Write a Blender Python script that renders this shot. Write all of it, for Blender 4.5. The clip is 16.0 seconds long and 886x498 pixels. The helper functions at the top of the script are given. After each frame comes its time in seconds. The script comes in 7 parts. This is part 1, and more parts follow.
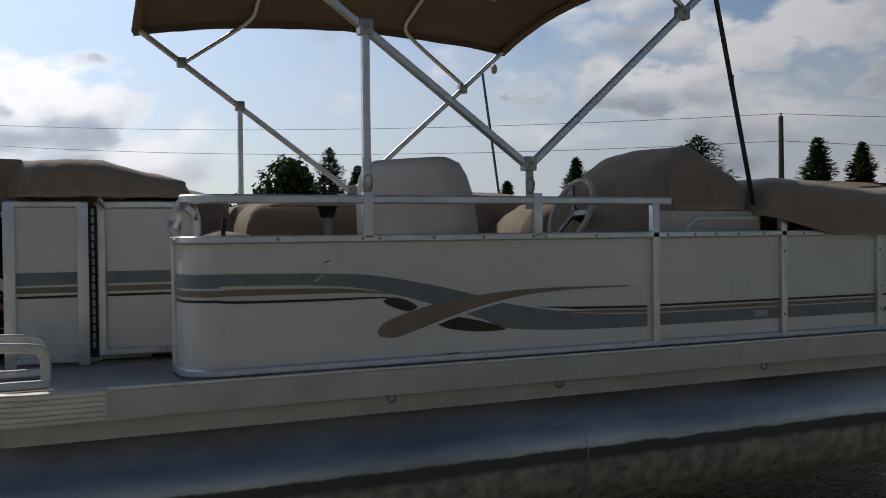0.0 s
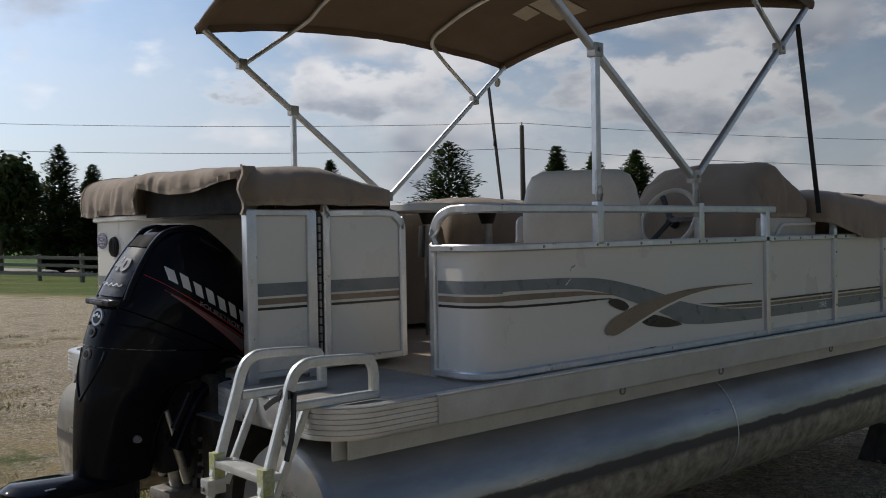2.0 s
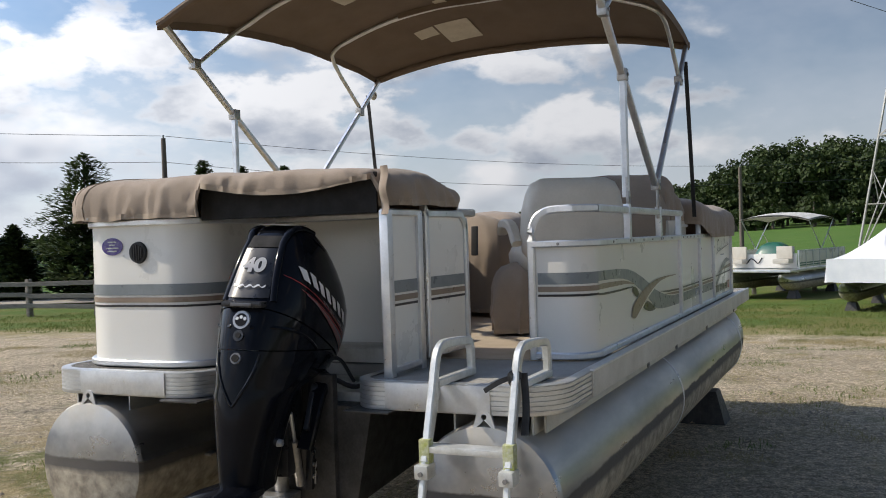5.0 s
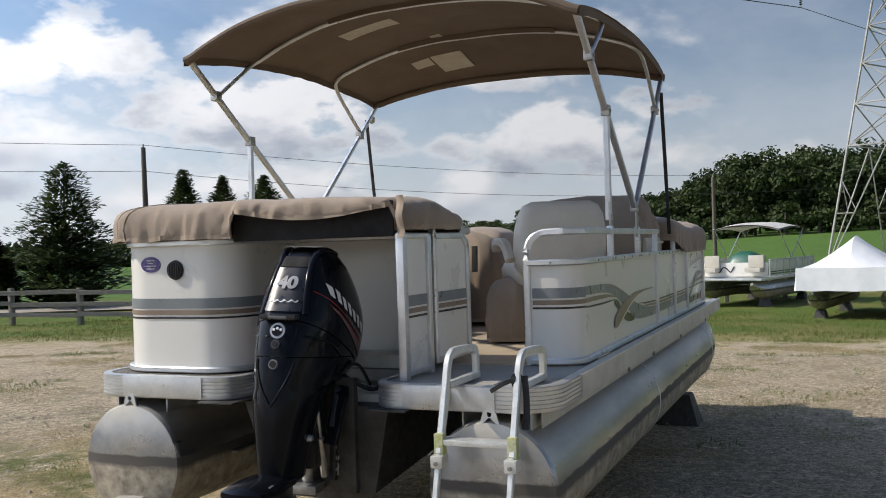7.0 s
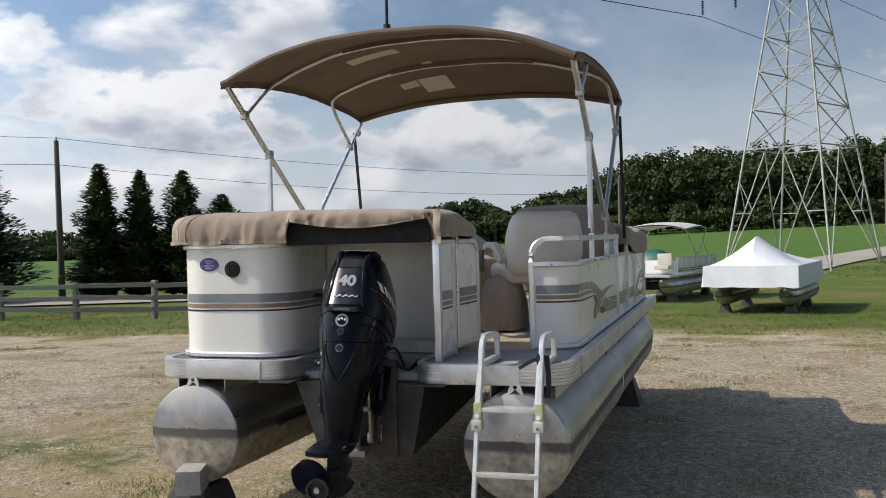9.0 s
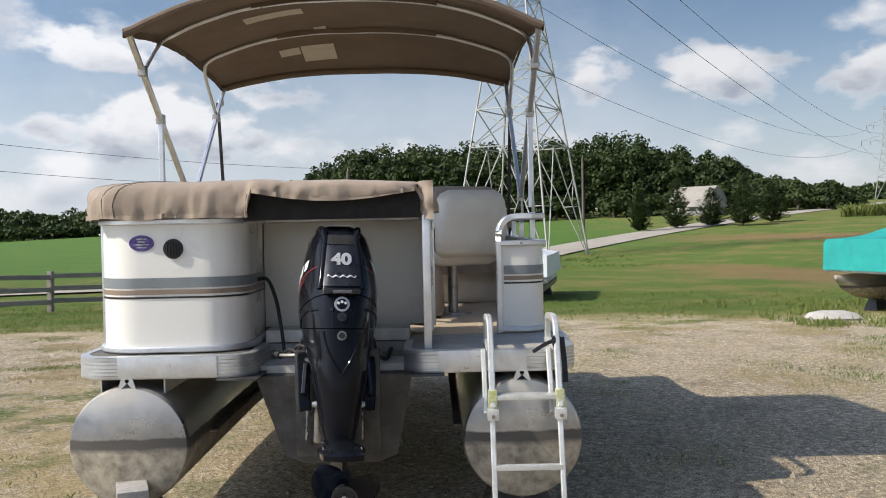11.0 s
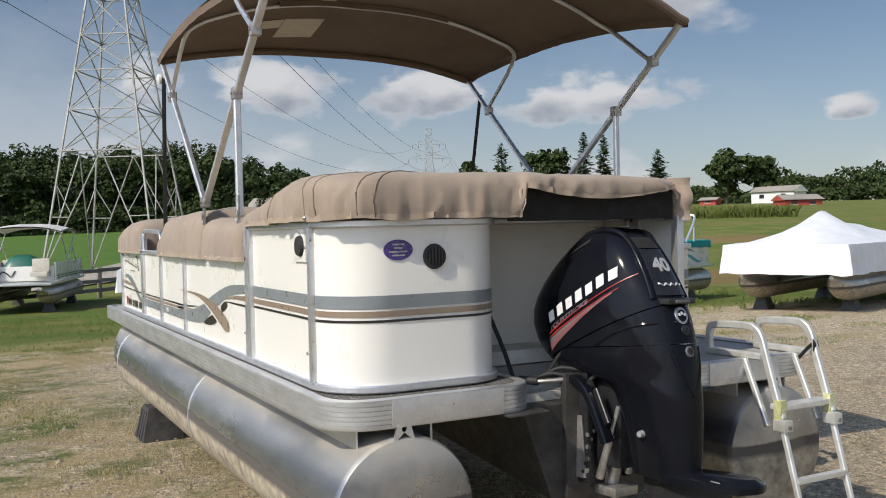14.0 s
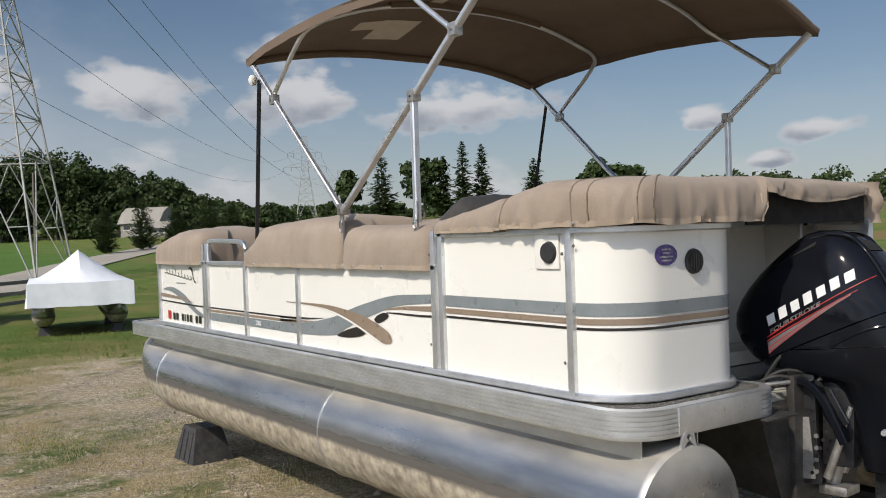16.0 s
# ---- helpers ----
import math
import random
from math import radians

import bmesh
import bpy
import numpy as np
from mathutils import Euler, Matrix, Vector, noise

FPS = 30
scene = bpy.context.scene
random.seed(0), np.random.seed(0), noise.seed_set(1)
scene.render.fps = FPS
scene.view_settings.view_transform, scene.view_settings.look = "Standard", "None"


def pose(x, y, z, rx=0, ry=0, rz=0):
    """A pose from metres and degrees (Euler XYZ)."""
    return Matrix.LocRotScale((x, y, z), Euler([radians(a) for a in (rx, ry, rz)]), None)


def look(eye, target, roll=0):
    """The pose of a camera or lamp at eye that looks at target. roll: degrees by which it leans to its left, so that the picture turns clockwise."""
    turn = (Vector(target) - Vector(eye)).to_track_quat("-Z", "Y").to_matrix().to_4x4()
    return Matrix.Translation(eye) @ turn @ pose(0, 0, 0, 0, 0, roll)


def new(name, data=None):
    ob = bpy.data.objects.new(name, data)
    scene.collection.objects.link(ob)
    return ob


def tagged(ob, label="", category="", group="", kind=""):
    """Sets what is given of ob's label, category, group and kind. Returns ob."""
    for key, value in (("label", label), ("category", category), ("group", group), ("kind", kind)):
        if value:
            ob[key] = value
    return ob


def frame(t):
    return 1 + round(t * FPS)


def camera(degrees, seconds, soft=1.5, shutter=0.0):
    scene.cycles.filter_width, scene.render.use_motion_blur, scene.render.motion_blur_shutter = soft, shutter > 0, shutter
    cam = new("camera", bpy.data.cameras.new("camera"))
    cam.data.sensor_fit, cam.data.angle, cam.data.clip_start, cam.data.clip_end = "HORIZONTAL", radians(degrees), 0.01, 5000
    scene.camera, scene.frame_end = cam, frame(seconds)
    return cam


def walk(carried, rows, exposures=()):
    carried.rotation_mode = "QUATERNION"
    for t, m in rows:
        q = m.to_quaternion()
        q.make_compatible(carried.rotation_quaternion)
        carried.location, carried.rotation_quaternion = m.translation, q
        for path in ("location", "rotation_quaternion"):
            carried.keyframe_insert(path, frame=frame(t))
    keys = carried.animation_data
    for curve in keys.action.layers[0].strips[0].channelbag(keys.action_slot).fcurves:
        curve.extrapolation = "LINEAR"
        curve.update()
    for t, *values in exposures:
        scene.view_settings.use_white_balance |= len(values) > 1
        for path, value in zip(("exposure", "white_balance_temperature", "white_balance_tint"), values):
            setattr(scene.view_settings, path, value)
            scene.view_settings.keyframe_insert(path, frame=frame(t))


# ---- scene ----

# ---------------------------------------------------------------- camera and its walk
cam = camera(51.0, 16.0, soft=1.0)
METRES, EYE, TURN = 12.2, 1.5, -24.0
ROWS = [
    (0.0, 0.0, 0.0, 0.0, -0.01, -0.92, 0.63),
    (0.5, -0.0459, -0.0062, 0.0038, -3.07, -0.8, 0.77),
    (1.0, -0.0885, -0.0029, 0.0018, -6.51, -0.87, 0.85),
    (1.5, -0.1316, -0.0008, 0.0028, -11.04, -0.89, 0.97),
    (2.0, -0.1708, 0.0059, 0.0042, -17.51, -1.06, 0.96),
    (2.5, -0.2084, 0.0251, 0.0032, -26.14, -1.3, 0.97),
    (3.0, -0.2454, 0.0404, 0.0036, -33.65, -1.13, 1.15),
    (3.5, -0.2753, 0.06, 0.0011, -38.4, -1.2, 1.28),
    (4.0, -0.305, 0.0675, -0.0006, -40.15, -0.94, 1.47),
    (6.5, -0.3466, 0.0568, 0.0069, -42.43, -0.4, 1.92),
    (7.0, -0.3644, 0.0396, 0.007, -42.98, -0.2, 1.8),
    (7.5, -0.3908, 0.0324, 0.0079, -44.12, -0.16, 1.54),
    (8.0, -0.4177, 0.0277, 0.0117, -45.79, -0.24, 1.57),
    (8.5, -0.438, 0.0216, 0.0108, -47.3, -0.38, 1.65),
    (9.0, -0.4528, 0.0252, 0.0125, -48.8, -0.62, 1.45),
    (9.5, -0.4679, 0.048, 0.0092, -53.2, -0.92, 1.25),
    (10.0, -0.4748, 0.0735, 0.0075, -58.36, -1.17, 1.24),
    (12.5, -0.487, 0.2828, 0.007, -78.74, -1.26, 1.05),
    (13.0, -0.4814, 0.3281, 0.0073, -84.17, -1.19, 1.09),
    (13.5, -0.4872, 0.3706, 0.0095, -89.52, -1.09, 1.22),
    (14.0, -0.4818, 0.4106, 0.0094, -93.55, -1.29, 1.3),
    (14.5, -0.478, 0.4485, 0.0103, -95.58, -1.22, 1.42),
    (15.0, -0.4725, 0.4813, 0.012, -97.85, -1.26, 1.55),
    (15.5, -0.4597, 0.5095, 0.0112, -100.36, -1.25, 1.67),
    (16.0, -0.4576, 0.5311, 0.0118, -101.41, -0.97, 1.85),
]
EXPOSURES = [(t, e, 6410, 12) for t, e in ((0.0, -1.27), (1.0, -1.36), (1.5, -1.40), (2.0, -1.0), (2.5, -0.65), (3.0, -0.37), (3.5, -0.23), (7.0, -0.26), (10.0, -0.13), (12.5, 0.25), (13.5, -0.05), (14.5, -0.38), (16.0, -0.42))]
walk(cam, [(t, pose(0.19, -4.588, EYE, 0, 0, TURN) @ pose(METRES * x, METRES * y, METRES * z, 90 + pitch, roll, yaw)) for t, x, y, z, yaw, pitch, roll in ROWS], EXPOSURES)

# ---------------------------------------------------------------- sky and sun
SUN_DIR = Vector((-0.20, 0.71, 0.675)).normalized()      # towards the sun
SUN_EL = math.asin(SUN_DIR.z)
SUN_AZ = math.atan2(SUN_DIR.x, SUN_DIR.y)                 # clockwise from +Y


def build_world():
    w = bpy.data.worlds.new("sky")
    scene.world = w
    w.use_nodes = True
    nt = w.node_tree
    nd, lk = nt.nodes, nt.links
    nd.clear()
    out = nd.new("ShaderNodeOutputWorld")
    bg = nd.new("ShaderNodeBackground")
    sky = nd.new("ShaderNodeTexSky")
    sky.sky_type = "NISHITA"
    sky.sun_disc = False
    sky.sun_elevation = SUN_EL
    sky.sun_rotation = SUN_AZ
    sky.air_density, sky.dust_density, sky.ozone_density = 1.0, 0.5, 2.0
    tc = nd.new("ShaderNodeTexCoord")
    sep = nd.new("ShaderNodeSeparateXYZ")
    lk.new(tc.outputs["Generated"], sep.inputs[0])

    def m(op, a, b=None, c=None):
        n = nd.new("ShaderNodeMath")
        n.operation = op
        for i, v in enumerate((a, b, c)):
            if v is None:
                continue
            if isinstance(v, (int, float)):
                n.inputs[i].default_value = v
            else:
                lk.new(v, n.inputs[i])
        return n.outputs[0]

    def ramp(v, lo, hi):
        n = nd.new("ShaderNodeMapRange")
        n.interpolation_type = "SMOOTHSTEP"
        n.inputs[1].default_value, n.inputs[2].default_value = lo, hi
        lk.new(v, n.inputs[0])
        return n.outputs[0]

    # heaped clouds, flattened towards the horizon
    comb = nd.new("ShaderNodeCombineXYZ")
    lk.new(sep.outputs[0], comb.inputs[0])
    lk.new(sep.outputs[1], comb.inputs[1])
    lk.new(m("MULTIPLY", sep.outputs[2], 2.0), comb.inputs[2])

    def noise_tex(scale, detail, rough, offset, dist=0.0):
        mp = nd.new("ShaderNodeMapping")
        mp.inputs["Location"].default_value = offset
        lk.new(comb.outputs[0], mp.inputs[0])
        n = nd.new("ShaderNodeTexNoise")
        n.inputs["Scale"].default_value = scale
        n.inputs["Detail"].default_value = detail
        n.inputs["Roughness"].default_value = rough
        n.inputs["Distortion"].default_value = dist
        lk.new(mp.outputs[0], n.inputs["Vector"])
        return n.outputs["Fac"]

    az = m("ARCTAN2", sep.outputs[1], sep.outputs[0])
    el = m("ARCSINE", sep.outputs[2])
    big = noise_tex(4.2, 10.0, 0.52, CLOUD_OFFSET)
    above = noise_tex(4.2, 3.0, 0.50, (CLOUD_OFFSET[0], CLOUD_OFFSET[1], CLOUD_OFFSET[2] + 0.075))
    # broken cloud towards +Y, clear straight up and towards -Y
    side = m("ADD", m("MULTIPLY", sep.outputs[1], 0.055), m("MULTIPLY", ramp(sep.outputs[2], 0.36, 0.10), 0.030))
    cover = m("MULTIPLY", ramp(m("ADD", big, side), 0.525, 0.640), ramp(sep.outputs[2], 0.80, 0.42))
    shade = ramp(m("ADD", above, side), 0.50, 0.68)
    # single heaped clouds: azimuth, height, half width, half height in degrees
    best, base = None, None
    for a0, e0, w, h in CLOUDS:
        u = m("DIVIDE", m("SUBTRACT", az, radians(a0)), radians(w))
        v = m("DIVIDE", m("SUBTRACT", el, radians(e0)), radians(h))
        flat = m("MAXIMUM", v, m("MULTIPLY", v, -1.45))
        g = m("SUBTRACT", 1.0, m("SQRT", m("ADD", m("MULTIPLY", u, u), m("MULTIPLY", flat, flat))))
        low = m("MULTIPLY", m("MAXIMUM", g, 0.0), m("MULTIPLY", v, -1.0))
        best = g if best is None else m("MAXIMUM", best, g)
        base = low if base is None else m("ADD", base, low)
    lumps = noise_tex(13.0, 7.0, 0.52, (2.2, 5.1, 0.7))
    heap = m("ADD", best, m("MULTIPLY_ADD", lumps, 3.2, -1.6))
    puff = ramp(heap, 0.0, 0.52)
    inner = ramp(m("ADD", m("MULTIPLY", base, 2.2), m("MULTIPLY_ADD", lumps, 2.4, -1.2)), -0.30, 0.75)
    pick = nd.new("ShaderNodeMix")
    lk.new(puff, pick.inputs["Factor"])
    lk.new(shade, pick.inputs["A"])
    lk.new(inner, pick.inputs["B"])
    shade = pick.outputs["Result"]
    cover = m("MAXIMUM", cover, m("MULTIPLY", puff, 0.96))
    haze = noise_tex(2.0, 6.0, 0.62, (3.1, 7.7, 0.0))
    veil = m("ADD", m("MULTIPLY", m("MULTIPLY", ramp(m("ADD", haze, side), 0.42, 0.75), ramp(sep.outputs[2], 0.75, 0.30)), 0.40), m("MULTIPLY", ramp(sep.outputs[2], 0.24, 0.0), m("MULTIPLY_ADD", ramp(sep.outputs[1], -0.85, -0.15), 0.34, 0.26)))

    mixc = nd.new("ShaderNodeMix")
    mixc.data_type = "RGBA"
    mixc.inputs["A"].default_value = CLOUD_LIT
    mixc.inputs["B"].default_value = CLOUD_DARK
    lk.new(shade, mixc.inputs["Factor"])
    mixv = nd.new("ShaderNodeMix")
    mixv.data_type = "RGBA"
    lk.new(veil, mixv.inputs["Factor"])
    lk.new(sky.outputs[0], mixv.inputs["A"])
    mixv.inputs["B"].default_value = CLOUD_VEIL
    mixs = nd.new("ShaderNodeMix")
    mixs.data_type = "RGBA"
    lk.new(m("MULTIPLY", cover, ramp(sep.outputs[2], -0.01, 0.06)), mixs.inputs["Factor"])
    lk.new(mixv.outputs["Result"], mixs.inputs["A"])
    lk.new(mixc.outputs["Result"], mixs.inputs["B"])
    # the sky brightens towards the sun
    dt = nd.new("ShaderNodeVectorMath")
    dt.operation = "DOT_PRODUCT"
    lk.new(tc.outputs["Generated"], dt.inputs[0])
    dt.inputs[1].default_value = SUN_DIR
    glow = m("MULTIPLY_ADD", m("POWER", m("MAXIMUM", m("MULTIPLY_ADD", dt.outputs["Value"], 0.5, 0.5), 0.0), 6.0), 4.3, 1.12)
    gl = nd.new("ShaderNodeMix")
    gl.data_type, gl.blend_type = "RGBA", "MULTIPLY"
    gl.inputs["Factor"].default_value = 1.0
    lk.new(mixs.outputs["Result"], gl.inputs["A"])
    lk.new(glow, gl.inputs["B"])
    lk.new(gl.outputs["Result"], bg.inputs[0])
    bg.inputs[1].default_value = SKY_STRENGTH
    lk.new(bg.outputs[0], out.inputs[0])


SKY_STRENGTH = 0.076
CLOUD_LIT = (9.2, 9.3, 9.4, 1)
CLOUD_DARK = (4.0, 4.5, 5.3, 1)
CLOUD_VEIL = (7.0, 7.6, 8.4, 1)
CLOUD_OFFSET = (1.3, 0.4, 0.0)
CLOUDS = ((-16.9, 8.2, 4.0, 2.3), (-27.0, 8.1, 4.2, 2.6), (-36.5, 7.4, 5.6, 2.3), (-50.9, 6.1, 1.9, 1.1), (-54.6, 3.6, 1.5, 0.7), (-57.5, 5.2, 2.2, 0.9), (-9.4, 8.8, 2.6, 2.1),
          (16.0, 6.0, 9.0, 3.0), (19.5, 10.0, 5.0, 2.4), (33.0, 7.6, 9.5, 4.2), (46.0, 10.5, 8.0, 3.4), (52.0, 8.6, 8.0, 2.6), (89.0, 7.0, 6.5, 3.4), (-68.0, 9.0, 4.0, 2.0), (-84.0, 7.0, 5.0, 2.4), (112.0, 9.0, 7.0, 3.0))
build_world()
sun = new("sun", bpy.data.lights.new("sun", "SUN"))
sun.data.energy, sun.data.angle, sun.data.color = 5.0, radians(0.6), (1.0, 0.91, 0.75)
sun.matrix_world = look(SUN_DIR * 50, (0, 0, 0))


# ---------------------------------------------------------------- materials
def material(name, color, rough=0.6, metal=0.0, color2=None, scale=6.0, detail=6.0, lo=0.35, hi=0.7, fine=0.12,
             fine_scale=90.0, bump=0.0, bump_scale=200.0, rough_var=0.12, coat=0.0, random_tint=0.0, stretch=(1, 1, 1),
             spec=0.5, transmission=0.0, sheen=0.0):
    """A surface with large stains (color to color2), fine grain, roughness that wanders and a small relief."""
    mt = bpy.data.materials.new(name)
    mt.use_nodes = True
    nt = mt.node_tree
    nd, lk = nt.nodes, nt.links
    b = nd["Principled BSDF"]
    b.inputs["Metallic"].default_value = metal
    b.inputs["Coat Weight"].default_value = coat
    b.inputs["Coat Roughness"].default_value = 0.08
    b.inputs["Specular IOR Level"].default_value = spec
    b.inputs["Transmission Weight"].default_value = transmission
    b.inputs["Sheen Weight"].default_value = sheen
    tc = nd.new("ShaderNodeTexCoord")
    mp = nd.new("ShaderNodeMapping")
    mp.inputs["Scale"].default_value = stretch
    lk.new(tc.outputs["Object"], mp.inputs[0])

    def nz(sc, de, ro=0.6):
        n = nd.new("ShaderNodeTexNoise")
        n.inputs["Scale"].default_value, n.inputs["Detail"].default_value, n.inputs["Roughness"].default_value = sc, de, ro
        lk.new(mp.outputs[0], n.inputs["Vector"])
        return n.outputs["Fac"]

    large = nz(scale, detail)
    rm = nd.new("ShaderNodeMapRange")
    rm.inputs[1].default_value, rm.inputs[2].default_value = lo, hi
    lk.new(large, rm.inputs[0])
    mx = nd.new("ShaderNodeMix")
    mx.data_type = "RGBA"
    mx.inputs["A"].default_value = (*color, 1)
    mx.inputs["B"].default_value = (*(color2 or tuple(c * 0.8 for c in color)), 1)
    lk.new(rm.outputs[0], mx.inputs["Factor"])
    col = mx.outputs["Result"]
    if fine:
        f = nz(fine_scale, 4.0, 0.7)
        fr = nd.new("ShaderNodeMapRange")
        fr.inputs[1].default_value, fr.inputs[2].default_value = 0.3, 0.7
        fr.inputs[3].default_value, fr.inputs[4].default_value = 1 - fine, 1 + fine
        lk.new(f, fr.inputs[0])
        mu = nd.new("ShaderNodeMix")
        mu.data_type, mu.blend_type = "RGBA", "MULTIPLY"
        mu.inputs["Factor"].default_value = 1.0
        lk.new(col, mu.inputs["A"])
        lk.new(fr.outputs[0], mu.inputs["B"])
        col = mu.outputs["Result"]
    if random_tint:
        oi = nd.new("ShaderNodeObjectInfo")
        rr = nd.new("ShaderNodeMapRange")
        rr.inputs[3].default_value, rr.inputs[4].default_value = 1 - random_tint, 1 + random_tint
        lk.new(oi.outputs["Random"], rr.inputs[0])
        mu = nd.new("ShaderNodeMix")
        mu.data_type, mu.blend_type = "RGBA", "MULTIPLY"
        mu.inputs["Factor"].default_value = 1.0
        lk.new(col, mu.inputs["A"])
        lk.new(rr.outputs[0], mu.inputs["B"])
        col = mu.outputs["Result"]
    lk.new(col, b.inputs["Base Color"])
    r = nd.new("ShaderNodeMapRange")
    r.inputs[1].default_value, r.inputs[2].default_value = 0.3, 0.7
    r.inputs[3].default_value, r.inputs[4].default_value = max(0.02, rough - rough_var), min(1.0, rough + rough_var)
    lk.new(nz(scale * 2.7, 5.0), r.inputs[0])
    lk.new(r.outputs[0], b.inputs["Roughness"])
    if bump:
        bp = nd.new("ShaderNodeBump")
        bp.inputs["Strength"].default_value = bump
        bp.inputs["Distance"].default_value = 0.004
        lk.new(nz(bump_scale, 5.0, 0.65), bp.inputs["Height"])
        lk.new(bp.outputs[0], b.inputs["Normal"])
    return mt


M = {}
M["white"] = material("white_panel", (0.735, 0.715, 0.655), 0.30, color2=(0.71, 0.69, 0.63), scale=1.2, detail=3.0, fine=0.01, rough_var=0.05, coat=0.15)
M["white_dirty"] = material("weathered_white", (0.68, 0.67, 0.62), 0.5, color2=(0.46, 0.44, 0.38), scale=7, fine=0.06, bump=0.08)
M["grey_band"] = material("grey_decal", (0.20, 0.22, 0.225), 0.35, color2=(0.16, 0.18, 0.185), scale=8, fine=0.04)
M["tan_band"] = material("tan_decal", (0.25, 0.19, 0.135), 0.35, color2=(0.21, 0.155, 0.11), scale=8, fine=0.04)
M["black_band"] = material("black_decal", (0.018, 0.015, 0.014), 0.35, fine=0.04)
M["alu"] = material("aluminium_rail", (0.72, 0.73, 0.74), 0.38, 0.85, color2=(0.58, 0.59, 0.60), scale=9, fine=0.05, bump=0.04, bump_scale=60)
M["alu_trim"] = material("fluted_aluminium", (0.70, 0.71, 0.71), 0.38, 0.78, color2=(0.54, 0.54, 0.53), scale=5, fine=0.06, bump=0.04, rough_var=0.06, stretch=(1, 1, 3))
M["riser"] = material("painted_riser", (0.62, 0.60, 0.54), 0.55, 0.1, color2=(0.48, 0.46, 0.40), scale=4, fine=0.06, bump=0.06)
M["bolt"] = material("bolt_steel", (0.32, 0.31, 0.30), 0.45, 0.9, fine=0.1)
M["pontoon"] = None
M["canvas"] = material("taupe_canvas", (0.31, 0.245, 0.185), 0.9, color2=(0.25, 0.195, 0.145), scale=3.5, fine=0.10, fine_scale=260, bump=0.25, bump_scale=320, sheen=0.15)
M["canvas_hem"] = material("canvas_hem", (0.36, 0.285, 0.21), 0.9, color2=(0.27, 0.21, 0.15), scale=9, fine=0.12, fine_scale=260, bump=0.2, sheen=0.1)
M["canvas_seam"] = material("canvas_seam", (0.22, 0.17, 0.12), 0.9, fine=0.1)
M["canvas_top"] = material("bimini_canvas", (0.155, 0.112, 0.078), 0.92, color2=(0.12, 0.086, 0.06), scale=2.2, fine=0.08, fine_scale=260, bump=0.2, bump_scale=300)
M["patch"] = material("pale_patch", (0.52, 0.47, 0.38), 0.85, color2=(0.44, 0.39, 0.31), scale=12, fine=0.08)
# near-black that stands in for the shade inside openings and under the stern flap
M["dark"] = material("void_shade", (0.012, 0.011, 0.010), 0.9, fine=0.2)
M["gel_black"] = material("gloss_black_cowl", (0.006, 0.0065, 0.009), 0.085, color2=(0.008, 0.009, 0.012), scale=5, fine=0.03, coat=0.0, rough_var=0.04, spec=0.14)
M["satin_black"] = material("satin_black", (0.012, 0.0125, 0.015), 0.34, color2=(0.022, 0.0215, 0.022), scale=9, fine=0.10, bump=0.05)
M["rubber"] = material("black_rubber", (0.02, 0.02, 0.02), 0.7, fine=0.15)
M["grey_plastic"] = material("grey_plastic", (0.16, 0.16, 0.165), 0.42, color2=(0.12, 0.12, 0.125), scale=10, fine=0.05)
M["decal_white"] = material("white_decal", (0.74, 0.74, 0.74), 0.35, fine=0.03)
M["decal_silver"] = material("silver_decal", (0.42, 0.42, 0.43), 0.3, 0.4, fine=0.05)
M["decal_red"] = material("red_decal", (0.45, 0.03, 0.025), 0.35, fine=0.05)
M["steel"] = material("worn_steel", (0.50, 0.49, 0.47), 0.45, 0.85, color2=(0.30, 0.28, 0.25), scale=14, fine=0.15, bump=0.08)
# dirty metal, its colour darkened further for the shade under the deck
M["pod"] = material("dirty_shaded_pod_metal", (0.095, 0.09, 0.085), 0.5, 0.5, color2=(0.045, 0.042, 0.038), scale=9, fine=0.2, bump=0.1)
M["carpet"] = material("marine_carpet", (0.36, 0.345, 0.31), 0.95, color2=(0.28, 0.265, 0.24), scale=5, fine=0.25, fine_scale=300, bump=0.5, bump_scale=500)
M["vinyl_floor"] = material("beige_vinyl_floor", (0.46, 0.385, 0.29), 0.6, color2=(0.38, 0.31, 0.23), scale=3, fine=0.08, bump=0.1)
M["grit"] = material("gritty_edge", (0.05, 0.047, 0.04), 0.9, color2=(0.3, 0.28, 0.24), scale=120, lo=0.5, hi=0.62, fine=0.3, bump=0.6, bump_scale=220)
M["vinyl_seat"] = material("cream_vinyl", (0.60, 0.56, 0.48), 0.45, color2=(0.52, 0.475, 0.395), scale=5, fine=0.04, bump=0.08, bump_scale=140)
M["ladder"] = material("ladder_aluminium", (0.74, 0.74, 0.71), 0.42, 0.55, color2=(0.55, 0.55, 0.50), scale=11, fine=0.07, bump=0.05)
M["algae"] = material("algae_stain", (0.36, 0.38, 0.10), 0.7, color2=(0.55, 0.55, 0.42), scale=40, fine=0.2)
M["purple"] = material("violet_sticker", (0.055, 0.03, 0.20), 0.3, fine=0.05, coat=0.4)
M["plastic_block"] = material("black_stand_plastic", (0.022, 0.022, 0.024), 0.6, color2=(0.06, 0.055, 0.05), scale=14, fine=0.15, bump=0.1)
M["wood_grey"] = material("weathered_timber", (0.27, 0.245, 0.21), 0.85, color2=(0.17, 0.15, 0.13), scale=5, stretch=(1, 1, 6), fine=0.25, fine_scale=40, bump=0.4, bump_scale=50, random_tint=0.12)
M["concrete"] = material("concrete_block", (0.36, 0.34, 0.31), 0.9, color2=(0.28, 0.26, 0.23), scale=18, fine=0.2, bump=0.4)
